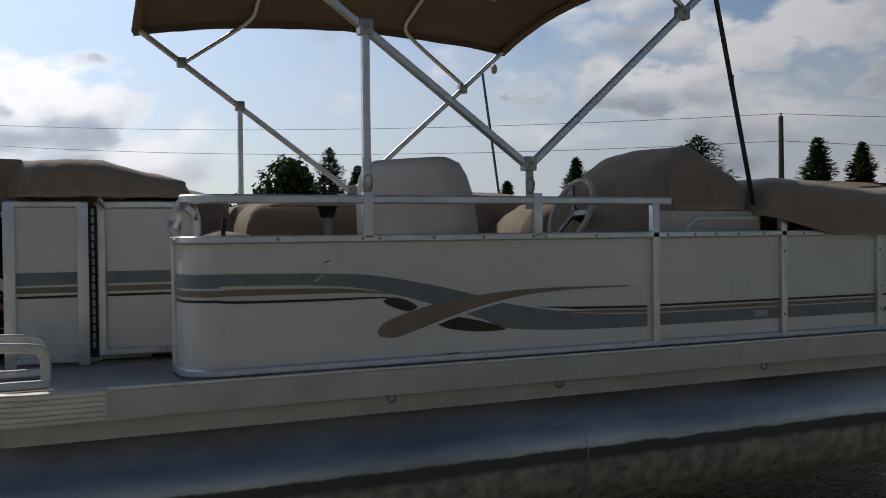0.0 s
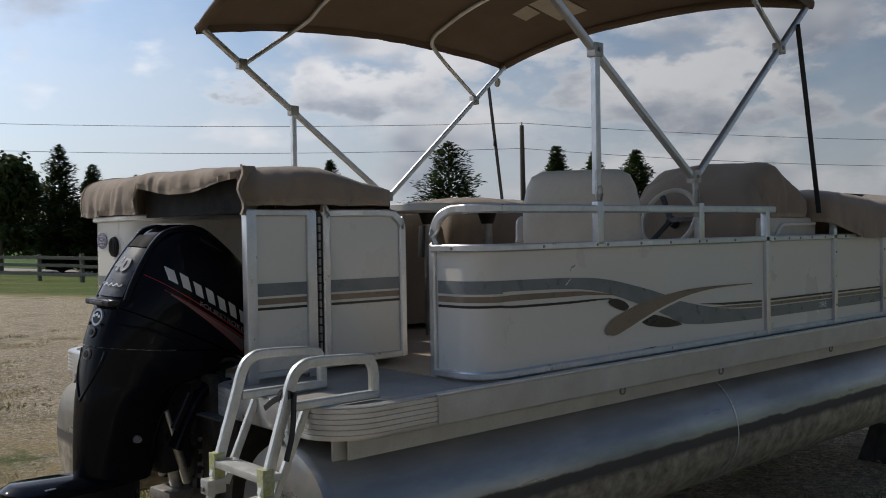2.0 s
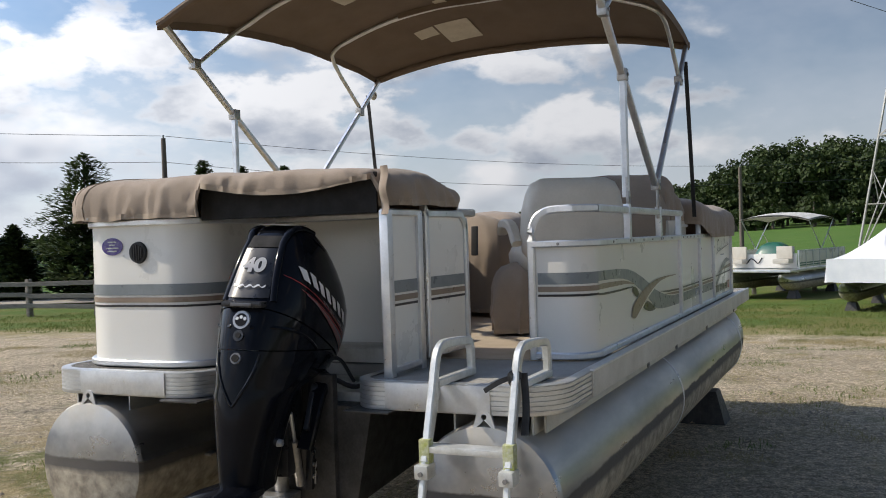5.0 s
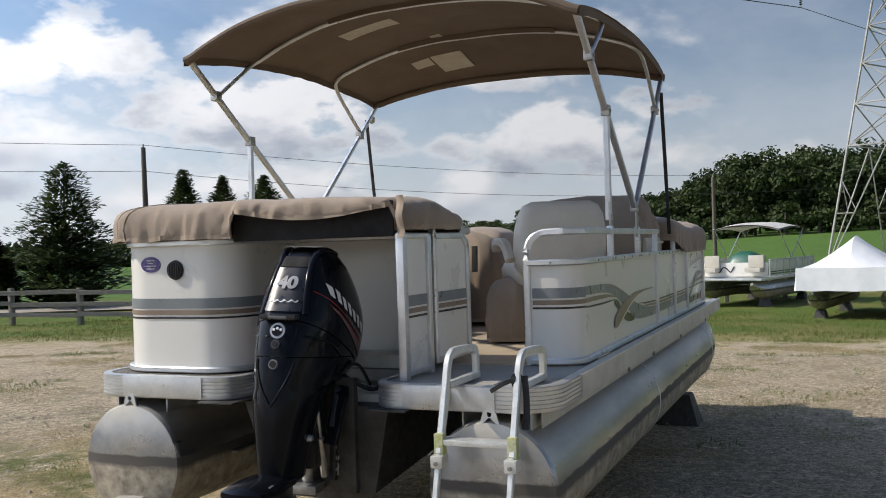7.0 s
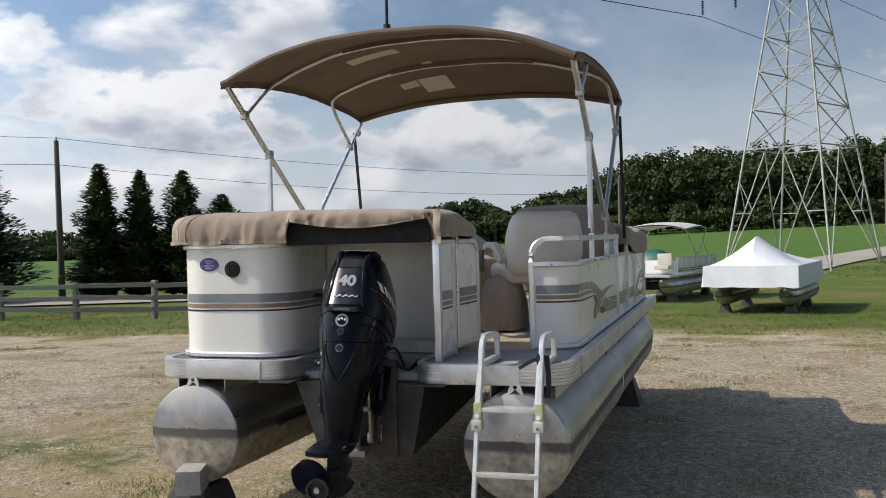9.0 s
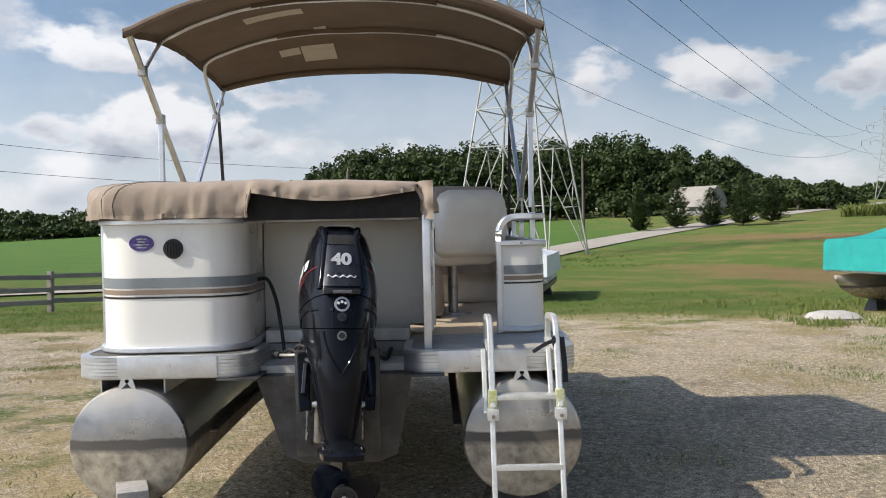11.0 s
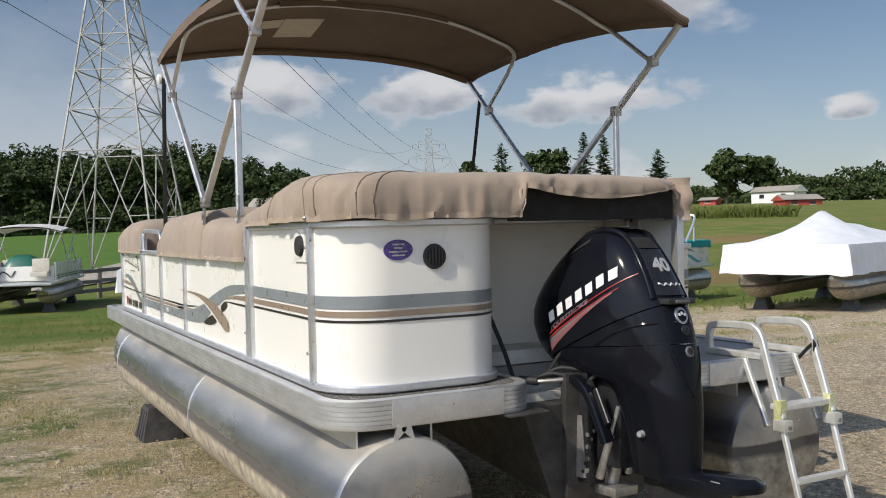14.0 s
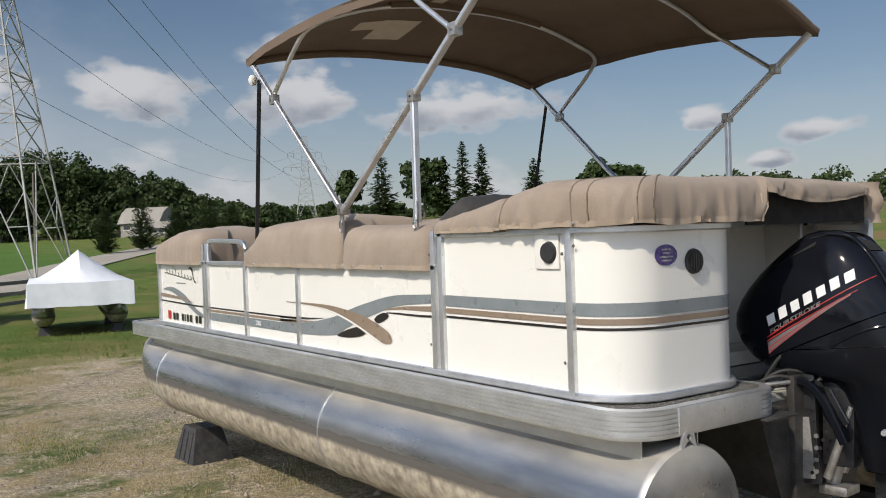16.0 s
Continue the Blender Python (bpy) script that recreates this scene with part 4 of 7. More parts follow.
# stern wall behind the motor, the return to the gate post and the gate
part("transom_wall", Shape().box(0.665, 0.680, -0.50, 0.405, 1.05, Z_TOP, 0.003), M["white"], boat, "plain white wall behind the motor")
part("wall_cap", Shape().bar([(0.668, 0.41, Z_TOP + 0.015), (0.668, -0.50, Z_TOP + 0.015)], 0.034, 0.03), M["alu"], boat)
part("wall_foot", Shape().box(0.46, 0.667, -0.40, 0.37, 0.985, 1.05, 0.006), M["white_dirty"], boat)
part("motor_well_floor", Shape().box(0.20, 0.462, -0.40, 0.37, 0.86, 0.90, 0.006), M["white_dirty"], boat)
ret = new("gate_side_wall")
ret.parent = boat
part("side_panel", Shape().box(0.13, 0.665, -0.508, -0.498, 1.02, Z_TOP, 0.002), M["white"], ret)
for x in (0.115, 0.388):
    part("post", Shape().box(x - 0.022, x + 0.022, -0.522, -0.484, 0.98, Z_TOP + 0.02, 0.004), M["alu"], ret)
part("top_rail", Shape().bar([(0.10, -0.503, Z_TOP + 0.012), (0.405, -0.503, Z_TOP + 0.012)], 0.036, 0.028), M["alu"], ret)
part("bottom_rail", Shape().bar([(0.10, -0.503, 1.008), (0.405, -0.503, 1.008)], 0.034, 0.028), M["alu"], ret)
for z0, z1, mt in ((1.312, 1.362, "grey_band"), (1.280, 1.303, "tan_band"), (1.259, 1.269, "black_band")):
    part("stripe", Shape().box(0.14, 0.366, -0.5105, -0.5078, z0, z1), M[mt], ret)
gate = new("gate")
gate.parent = boat
gate.matrix_local = pose(0.462, -0.505, 0, 0, 0, -3)
part("hinge_gap", Shape().box(-0.052, -0.016, -0.006, 0.004, 1.01, 1.64), M["rubber"], gate)
hoop = bezier([(0.0, 0, 1.02), (0.0, 0, 1.60), (0.0, 0, 1.625), (0.03, 0, 1.635), (0.30, 0, 1.635), (0.345, 0, 1.62), (0.375, 0, 1.585), (0.38, 0, 1.53), (0.38, 0, 1.02)], 4)
part("gate_frame", Shape().bar(hoop, 0.034, 0.036, up=(0, 1, 0)).bar([(0, 0, 1.03), (0.38, 0, 1.03)], 0.03, 0.032), M["alu"], gate)
part("gate_panel", Shape().box(0.012, 0.37, -0.004, 0.004, 1.03, 1.625, 0.001), M["white"], gate)
for z0, z1, mt in ((1.312, 1.362, "grey_band"), (1.280, 1.303, "tan_band"), (1.259, 1.269, "black_band")):
    part("stripe", Shape().box(0.02, 0.362, -0.0075, -0.0048, z0, z1), M[mt], gate)
hinge = Shape()
for i in range(17):
    hinge.tube([(-0.034, -0.010, 1.05 + i * 0.034), (-0.034, -0.010, 1.05 + i * 0.034 + 0.026)], 0.007, 8)
part("piano_hinge", hinge, M["bolt"], gate, "dark piano hinge")
part("latch", Shape().box(0.375, 0.393, -0.018, 0.012, 1.47, 1.61, 0.006, pose(0, 0, 0, 0, 4, 0)), M["rubber"], gate, "black latch strap")

# vent, sticker and loudspeaker on the enclosure
vent = new("round_vent")
vent.parent = boat
part("vent_ring", Shape().disc((0.098, 0.75, 1.505), (-1, 0, 0), 0.050, 0.012, 28, 0.046), M["rubber"], vent)
part("vent_core", Shape().disc((0.086, 0.75, 1.505), (-1, 0, 0), 0.036, 0.002, 24), M["dark"], vent)
for i in range(-2, 3):
    h = math.sqrt(0.036 ** 2 - (i * 0.014) ** 2)
    part("grille_bar", Shape().box(0.080, 0.0845, 0.75 + i * 0.014 - 0.002, 0.75 + i * 0.014 + 0.002, 1.505 - h, 1.505 + h), M["rubber"], vent)
st = Shape()
st.loft([[(0.0995, 0.905 + 0.062 * math.cos(a), 1.535 + 0.040 * math.sin(a)) for a in [2 * math.pi * i / 28 for i in range(28)]],
         [(0.0965, 0.905 + 0.062 * math.cos(a), 1.535 + 0.040 * math.sin(a)) for a in [2 * math.pi * i / 28 for i in range(28)]]])
sticker = part("oval_sticker", st, M["purple"], boat, "violet oval dealer sticker")
for i, w in enumerate((0.05, 0.035, 0.075, 0.055)):
    z = 1.556 - i * 0.014
    part("sticker_bar", Shape().box(0.0950, 0.0962, 0.905 - w / 2, 0.905 + w / 2, z - 0.003, z + 0.003), M["decal_silver"], sticker)
spk = new("side_speaker")
spk.parent = boat
part("speaker_plate", Shape().box(0.40, 0.54, FY + 0.001, FY + 0.010, 1.49, 1.635, 0.004), M["white"], spk)
part("speaker_cone", Shape().disc((0.455, FY + 0.008, 1.555), (0, 1, 0), 0.045, 0.016, 24, 0.038), M["rubber"], spk)

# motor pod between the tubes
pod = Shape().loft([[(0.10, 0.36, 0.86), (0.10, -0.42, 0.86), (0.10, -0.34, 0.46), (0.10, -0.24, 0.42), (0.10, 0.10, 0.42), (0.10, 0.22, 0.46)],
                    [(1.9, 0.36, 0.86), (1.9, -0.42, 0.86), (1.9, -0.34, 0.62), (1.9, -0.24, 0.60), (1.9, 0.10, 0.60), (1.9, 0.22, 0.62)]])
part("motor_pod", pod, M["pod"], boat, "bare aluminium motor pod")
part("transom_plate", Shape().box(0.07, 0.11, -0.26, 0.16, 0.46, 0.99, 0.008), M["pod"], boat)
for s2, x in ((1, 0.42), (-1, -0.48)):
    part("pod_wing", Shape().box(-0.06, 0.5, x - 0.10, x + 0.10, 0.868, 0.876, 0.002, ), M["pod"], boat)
for x in (1.45, 2.2, 3.3, 4.7):
    part("cleat_loop", Shape().tube([(x + 0.018 * math.cos(a), -1.236, 0.872 + 0.016 * math.sin(a)) for a in [2 * math.pi * i / 12 for i in range(13)]], 0.004, 6), M["bolt"], boat)


# ---------------------------------------------------------------- bimini top
def build_bimini():
    top = thing("bimini_top", "brown canvas sun top on a folding aluminium frame", "sun top", at=(0, YC, 0))
    W = 1.165

    def edge(x):
        q = (x - 0.79) / (3.22 - 0.79)
        return 2.735 + 0.045 * q + 0.105 * math.sin(math.pi * max(0, min(1, q))) ** 0.7

    def surf(x, y):
        a = min(1.0, abs(y) / W)
        z = edge(x) + (0.245 - 0.115 * max(0.0, min(1.0, (x - 2.2) / 1.02)) ** 1.3) * (1 - a ** 2.6)
        # the cloth sags a little between the bows
        for b0, b1 in ((0.79, 1.46), (1.46, 2.46), (2.46, 3.22)):
            if b0 <= x <= b1:
                z -= 0.016 * math.sin(math.pi * (x - b0) / (b1 - b0)) * (1 - a ** 6)
        return z + 0.004 * noise.noise((x * 5, y * 5, 1.7))

    xs = [0.77 + 2.47 * i / 44 for i in range(45)]
    ys = [-W - 0.02 + (2 * W + 0.04) * j / 44 for j in range(45)]
    grid = [[(x, y, surf(x, y)) for y in ys] for x in xs]
    under = [[(x, y, z - 0.006) for x, y, z in r] for r in grid]
    s = Shape().sheet(grid)
    s.f = [q[::-1] for q in s.f]
    s.sheet(under)
    canopy = part("canopy", s, M["canvas_top"], top, smooth=60)
    # hem: fore and aft pockets round the bows, side valance
    for x in (0.785, 3.225):
        p = [(x, y, surf(x, y) - 0.018) for y in ys]
        part("bow_pocket", Shape().sweep(p, [(0.028 * math.cos(a), 0.026 * math.sin(a)) for a in [2 * math.pi * i / 10 for i in range(10)]]), M["canvas_top"], canopy)
    for sd in (-1, 1):
        rows = [[(x, sd * (W + 0.02 + 0.006 * math.sin(3 * x)), surf(x, W) + dz + (0.006 * noise.noise((x * 9, sd, 0)) if dz < 0 else 0)) for x in xs] for dz in (0.004, -0.022, -0.05)]
        part("side_valance", Shape().sheet(rows), M["canvas_top"], canopy, smooth=60)
    for x in (1.46, 2.46):
        p = [(x, y, surf(x, y) - 0.020) for y in ys if abs(y) < 0.62]
        part("bow_sleeve", Shape().sweep(p, [(0.026, 0.012), (0.02, -0.018), (-0.02, -0.018), (-0.026, 0.012)]), M["canvas_top"], canopy)
    # pale patches glued under the cloth
    for cx, cy, lx, ly in ((2.86, 0.33, 0.30, 0.26), (2.80, 0.55, 0.13, 0.16), (1.86, 0.52, 0.16, 0.40), (2.42, 0.27, 0.10, 0.09)):
        g = [[(cx + lx * (i / 4 - 0.5) + 0.03 * (j / 4 - 0.5), cy + ly * (j / 4 - 0.5), surf(cx + lx * (i / 4 - 0.5), cy + ly * (j / 4 - 0.5)) - 0.010) for j in range(5)] for i in range(5)]
        part("patch", Shape().sheet(g), M["patch"], canopy, "pale rectangular patch")
    # bows: tubes that climb from the side joints and cross under the cloth
    r = 0.0135
    sec = ((1.04, 2.535, 1.46), (2.90, 2.515, 2.46))
    for xb, zb, xt in sec:
        pts = [(xb, -W, zb), (xb + (xt - xb) * 0.8, -W + 0.004, zb + (edge(xt) - zb) * 0.78)]
        pts += [(xt, y, surf(xt, y) - 0.030) for y in [-W + 0.07 + (2 * W - 0.14) * j / 16 for j in range(17)]]
        pts += [(xb + (xt - xb) * 0.8, W - 0.004, zb + (edge(xt) - zb) * 0.78), (xb, W, zb)]
        part("bow", Shape().tube(bezier(pts, 3), r, 10), M["alu"], top, "bent aluminium tube")
    for x in (0.785, 3.225):
        pts = [(x, y, surf(x, y) - 0.018) for y in [-W + 0.0 + 2 * W * j / 20 for j in range(21)]]
        part("bow", Shape().tube(pts, r, 8), M["alu"], top)
    for sd in (-1, 1):
        y = sd * W
        part("aft_arm", Shape().bar([(2.09, y, 1.785), (0.79, y, 2.725)], 0.034, 0.030), M["alu"], top)
        part("fore_arm", Shape().bar([(2.11, y, 1.785), (3.225, y, 2.77)], 0.030, 0.030), M["alu"], top)
        part("prop_post", Shape().bar([(1.385, y + sd * 0.0, 1.70), (1.385, y, 2.29)], 0.034, 0.030), M["alu"], top)
        for x, z in ((1.385, 2.30), (1.04, 2.545), (2.90, 2.485), (2.10, 1.79)):
            part("joint", Shape().box(x - 0.028, x + 0.028, y - 0.024, y + 0.024, z - 0.030, z + 0.030, 0.008, ), M["steel"], top, "riveted slide joint")
            part("bolt", Shape().disc((x, y + sd * 0.024, z), (0, sd, 0), 0.009, 0.006, 8), M["bolt"], top)
        for x in (1.385, 2.10):
            part("bracket", Shape().box(x - 0.017, x + 0.017, y - 0.006 + sd * 0.008, y + 0.006 + sd * 0.008, 1.60, 1.80, 0.004), M["steel"], top)
            part("bracket_loop", Shape().tube([(x + 0.018 * math.cos(a), y + sd * 0.016, 1.700 + 0.032 * math.sin(a)) for a in [2 * math.pi * i / 14 for i in range(15)]], 0.004, 6), M["steel"], top)
        foot = 3.30 if sd < 0 else 3.20
        wd = 0.013
        part("strap", Shape().sweep([(3.06, y + sd * 0.02, 2.63), (3.06 + (foot - 3.06) * 0.43, y + sd * 0.016, 2.20), (foot, y + sd * 0.01, 1.62)], [(-wd, -0.003), (wd, -0.003), (wd, 0.003), (-wd, 0.003)], up=(1, 0, 0)), M["rubber"], top, "flat black webbing strap")
        part("buckle", Shape().box(3.06 + (foot - 3.06) * 0.43 - 0.010, 3.06 + (foot - 3.06) * 0.43 + 0.010, y + sd * 0.02 - 0.006, y + sd * 0.02 + 0.006, 2.17, 2.22, 0.003), M["rubber"], top)
    part("mast_stub", Shape().tube([(0.86, 0.03, surf(0.86, 0) + 0.0), (0.86, 0.03, surf(0.86, 0) + 0.035)], 0.024, 10).tube([(0.86, 0.03, surf(0.86, 0.0) + 0.03), (0.862, 0.03, surf(0.86, 0.0) + 0.42)], 0.011, 8), M["rubber"], top, "black mast stub")
    lamp = Shape()
    lamp.loft([[(3.155 + 0.024 * math.sin(math.pi * i / 7) * math.cos(2 * math.pi * j / 10), W + 0.02 + 0.024 * math.sin(math.pi * i / 7) * math.sin(2 * math.pi * j / 10) * (1.2 if j % 3 else 0.8), 2.64 + 0.036 * math.cos(math.pi * i / 7)) for j in range(10)] for i in range(1, 7)])
    part("corner_float", lamp, M["white_dirty"], top, "crumpled white plastic wrap")


build_bimini()


# ---------------------------------------------------------------- canvas covers
def ring_rect(x0, x1, y0, y1, r, n, inset):
    x0, x1, y0, y1 = x0 + inset, x1 - inset, y0 + inset, y1 - inset
    r = max(0.02, min(r - inset * 0.4, (x1 - x0) / 2.01, (y1 - y0) / 2.01))
    pts = []
    for cx, cy, a0 in ((x1 - r, y1 - r, 0), (x0 + r, y1 - r, 90), (x0 + r, y0 + r, 180), (x1 - r, y0 + r, 270)):
        pts += [(cx + r * math.cos(radians(a0 + 90 * i / 5)), cy + r * math.sin(radians(a0 + 90 * i / 5))) for i in range(6)]
    pts.append(pts[0])
    L = [0.0]
    for a, b in zip(pts, pts[1:]):
        L.append(L[-1] + math.hypot(b[0] - a[0], b[1] - a[1]))
    out, j = [], 0
    for i in range(n):
        t = L[-1] * i / n
        while L[j + 1] < t:
            j += 1
        q = (t - L[j]) / max(1e-9, L[j + 1] - L[j])
        out.append((pts[j][0] + (pts[j + 1][0] - pts[j][0]) * q, pts[j][1] + (pts[j + 1][1] - pts[j][1]) * q))
    return out


def cover_shape(x0, x1, y0, y1, hem, top, r=0.10, n=150, seed=0.0, shoulder=0.09, crease=0.010):
    """Cloth over a bench: hem and top are heights as functions of place."""
    rings = []
    half = min(x1 - x0, y1 - y0) / 2
    steps = [(0.0, 0.0), (-0.004, 0.12), (-0.006, 0.3), (-0.004, 0.5), (0.0, 0.66), (shoulder * 0.10, 0.80), (shoulder * 0.30, 0.905), (shoulder * 0.62, 0.97), (shoulder, 1.0)]
    steps += [(shoulder + (half - shoulder - 0.012) * q, 1.0 + 0.03 * q) for q in (0.2, 0.4, 0.6, 0.8, 1.0)]
    for inset, f in steps:
        row = []
        for x, y in ring_rect(x0, x1, y0, y1, r, n, inset):
            zh, zt = hem(x, y), top(x, y)
            z = zh + (zt - zh) * f
            side = max(0.0, 1.0 - f) if f < 1 else 0.0
            # folds run down the drop, fade at the shoulder, plus a soft unevenness
            fold = noise.noise((x * 9 + y * 7 + seed, z * 2.0, seed)) * crease * (0.4 + side)
            fold += 0.9 * crease * max(0.0, 1 - abs(noise.noise((x * 11 + seed, y * 11, z * 3.5))) * 3.2) ** 2 * (0.25 + side)
            fold += 0.5 * crease * noise.noise((x * 26 + z * 18, y * 24, seed + 3.0)) * (0.3 + side)
            cx, cy = (x0 + x1) / 2, (y0 + y1) / 2
            d = Vector((x - cx, y - cy, 0))
            d = d.normalized() if d.length > 1e-6 else d
            lift = 0.010 * noise.noise((x * 4.1, y * 4.1, seed + 9)) + 0.005 * noise.noise((x * 13, y * 13, seed))
            row.append((x + d.x * fold, y + d.y * fold, z + lift * (1 if f > 0.6 else 0.15)))
        rings.append(row)
    return Shape().loft(rings, cap0=False, cap1=True), rings


def hem_band(rings, h=0.022):
    """The doubled hem as a strip just outside the lowest ring."""
    s = Shape()
    a, b = rings[0], rings[1]
    k = len(a)
    cx, cy = sum(p[0] for p in a) / k, sum(p[1] for p in a) / k
    lo, hi = [], []
    for p, q in zip(a, b):
        d = Vector((p[0] - cx, p[1] - cy, 0)).normalized() * 0.005
        lo.append((p[0] + d.x, p[1] + d.y, p[2] - 0.002))
        hi.append((p[0] + d.x, p[1] + d.y, p[2] + h))
    return s.add(lo + hi, [(i, (i + 1) % k, k + (i + 1) % k, k + i) for i in range(k)])


def cover(name, label, boxes, snaps=(), group="canvas covers", seams=()):
    t = thing(name, label, "boat cover", group, at=(0, YC, 0))
    for i, (bx, hem, top, kw) in enumerate(boxes):
        sh, rings = cover_shape(*bx, hem, top, **kw)
        body = part("cloth", sh, M["canvas"], t, smooth=50)
        part("hem", hem_band(rings), M["canvas_hem"], body, smooth=50)
        for q in (seams if i == 0 else ()):
            k = int(q * len(rings[0]))
            part("seam", Shape().tube([r[k] for r in rings[:13]], 0.0035, 6), M["canvas_seam"], body)
    for x, y, z, nx, ny in snaps:
        part("snap", Shape().disc((x, y, z), (nx, ny, 0), 0.009, 0.005, 10, 0.006), M["steel"], t)
    return t


def lerp(v, a, b, fa, fb):
    q = max(0.0, min(1.0, (v - a) / (b - a)))
    return fa + (fb - fa) * q


def stern_hem(x, y):
    if x > 0.80 and y < 1.0:
        return 1.02
    if x < 0.20 and -0.47 < y < 0.37:
        q = (y + 0.47) / 0.84
        e = min(1.0, min(q, 1 - q) / 0.02)
        return 1.655 + e * (0.122 - 0.050 * math.sin(math.pi * q))
    return 1.655 - 0.01 * noise.noise((x * 6, y * 6, 0)) + (0.012 if y < -0.4 else 0)


stern_top = lambda x, y: lerp(x, 0.48, 0.92, 1.838, 1.735) - 0.02 * lerp(y, 0.2, -0.5, 0, 1)
cover("stern_bench_cover", "taupe canvas cover over the stern bench, its flap gaping open", [
    ((0.055, 0.90, -0.545, 1.215), stern_hem, stern_top, dict(r=0.22, n=330, seed=1.0, shoulder=0.10, crease=0.019)),
    ((0.70, 1.222, 0.50, 1.205), lambda x, y: 1.645 if y > 1.0 else 1.02, lambda x, y: lerp(x, 0.72, 1.22, 1.80, 1.700), dict(r=0.06, n=150, seed=4.0, shoulder=0.10)),
], [(0.05, 1.00, 1.665, -1, 0), (0.27, 1.22, 1.665, 0, 1), (0.50, 1.215, 1.665, 0, 1), (0.85, 1.21, 1.66, 0, 1), (0.05, 0.55, 1.665, -1, 0)], seams=(0.075, 0.155, 0.172, 0.212, 0.226))
# added black sheet inside the raised hem, painting the shade under the cover
part("flap_lining", Shape().box(0.105, 0.118, -0.47, 0.40, 1.636, 1.80, 0.004), M["dark"], boat, "black sheet standing in for the shade under the open flap")
part("end_fold", Shape().sheet([[(0.062 + 0.012 * math.sin(9 * k / 8) + 0.10 * (1 - q) ** 3, -0.468 - 0.075 * q, 1.628 + 0.19 * k / 8) for k in range(9)] for q in (0, 0.25, 0.5, 0.75, 1.0)]), M["canvas"], boat, "folded canvas end of the stern cover", smooth=60)
part("flap_edge", Shape().tube(bezier([(0.050, 0.375, 1.652), (0.046, 0.380, 1.70), (0.052, 0.372, 1.765)], 4), 0.008, 8), M["canvas_hem"], boat)
side_hem = lambda x, y: 1.475 if y > 0.95 else 1.02
cover("side_bench_cover", "taupe canvas cover over the port bench", [((1.275, 2.06, 0.52, 1.205), side_hem, lambda x, y: 1.715 + 0.03 * math.sin(3 * x), dict(r=0.05, seed=6.0, shoulder=0.14))], [(x, 1.207, 1.487, 0, 1) for x in (1.4, 1.66, 1.95)])
cover("side_bench_cover", "taupe canvas cover with a loose crumpled forward end", [((2.09, 3.38, 0.52, 1.205), side_hem, lambda x, y: 1.735 - lerp(x, 3.1, 3.38, 0, 0.15) - 0.02 * math.sin(2 * x), dict(r=0.06, seed=8.0, shoulder=0.16, crease=0.014))], [(x, 1.207, 1.487, 0, 1) for x in (2.2, 2.5, 2.85, 3.2)])
cover("bow_bench_cover", "taupe canvas cover over the port bow bench", [((4.16, 5.16, 0.42, 1.205), side_hem, lambda x, y: 1.735 - lerp(x, 4.7, 5.16, 0, 0.10), dict(r=0.10, seed=11.0, shoulder=0.20))])
cover("bow_bench_cover", "shaded taupe canvas cover over the starboard bow bench", [((3.36, 5.16, -1.205, -0.40), lambda x, y: (1.475 + lerp(x, 3.36, 3.8, 0.10, 0)) if y < -0.95 else 1.02, lambda x, y: 1.735 - lerp(x, 4.7, 5.16, 0, 0.06) + 0.025 * math.sin(4 * x), dict(r=0.08, n=220, seed=13.0, shoulder=0.18, crease=0.016))])
cover("helm_cover", "crumpled taupe canvas draped over the helm console", [((2.68, 3.45, -1.08, -0.28), lambda x, y: 1.60 if x > 2.9 else 1.22, lambda x, y: lerp(abs(x - 3.05), 0.02, 0.42, 1.905, 1.66), dict(r=0.16, n=150, seed=17.0, shoulder=0.12, crease=0.022))])
cover("seat_cover", "taupe canvas lounge cover hanging to the floor", [((0.92, 1.30, 0.10, 0.62), lambda x, y: 1.0, lambda x, y: 1.52, dict(r=0.08, n=110, seed=19.0, shoulder=0.12, crease=0.016)),
                                                                           ((2.7, 3.9, 0.02, 0.60), lambda x, y: 1.02, lambda x, y: 1.50 + 0.18 * math.exp(-((x - 3.0) / 0.25) ** 2), dict(r=0.1, n=150, seed=23.0, shoulder=0.2, crease=0.022))])


# ---------------------------------------------------------------- helm, chair and table
helm = thing("helm_console", "cream helm console with a moulded side and a steering wheel", "console", at=(0, YC, 0))
part("body", Shape().box(2.80, 3.42, -1.10, -0.45, 0.985, 1.60, 0.03), M["vinyl_seat"], helm)
part("moulding", Shape().tube(bezier([(2.95, -1.105, 1.49), (3.0, -1.108, 1.545), (3.06, -1.108, 1.56), (3.38, -1.108, 1.562)], 5), 0.010, 8), M["white"], helm)
wheel = new("steering_wheel")
wheel.parent = helm
wheel.matrix_local = pose(2.62, -0.66, 1.60, 0, -68, 0)
part("rim", Shape().tube([(0.17 * math.cos(a), 0.17 * math.sin(a), 0) for a in [2 * math.pi * i / 32 for i in range(33)]], 0.014, 8), M["vinyl_seat"], wheel)
for i in range(3):
    a = 2 * math.pi * i / 3 + 0.5
    part("spoke", Shape().bar([(0, 0, -0.02), (0.165 * math.cos(a), 0.165 * math.sin(a), 0)], 0.03, 0.012), M["satin_black"], wheel)
part("column", Shape().tube([(0, 0, -0.02), (0, 0, -0.22)], 0.03, 12), M["satin_black"], wheel)

chair = thing("helm_chair", "cream vinyl high-backed captain's chair on a pedestal", "chair", at=(1.81, -0.735 + YC, 0.984), turn=34.0)


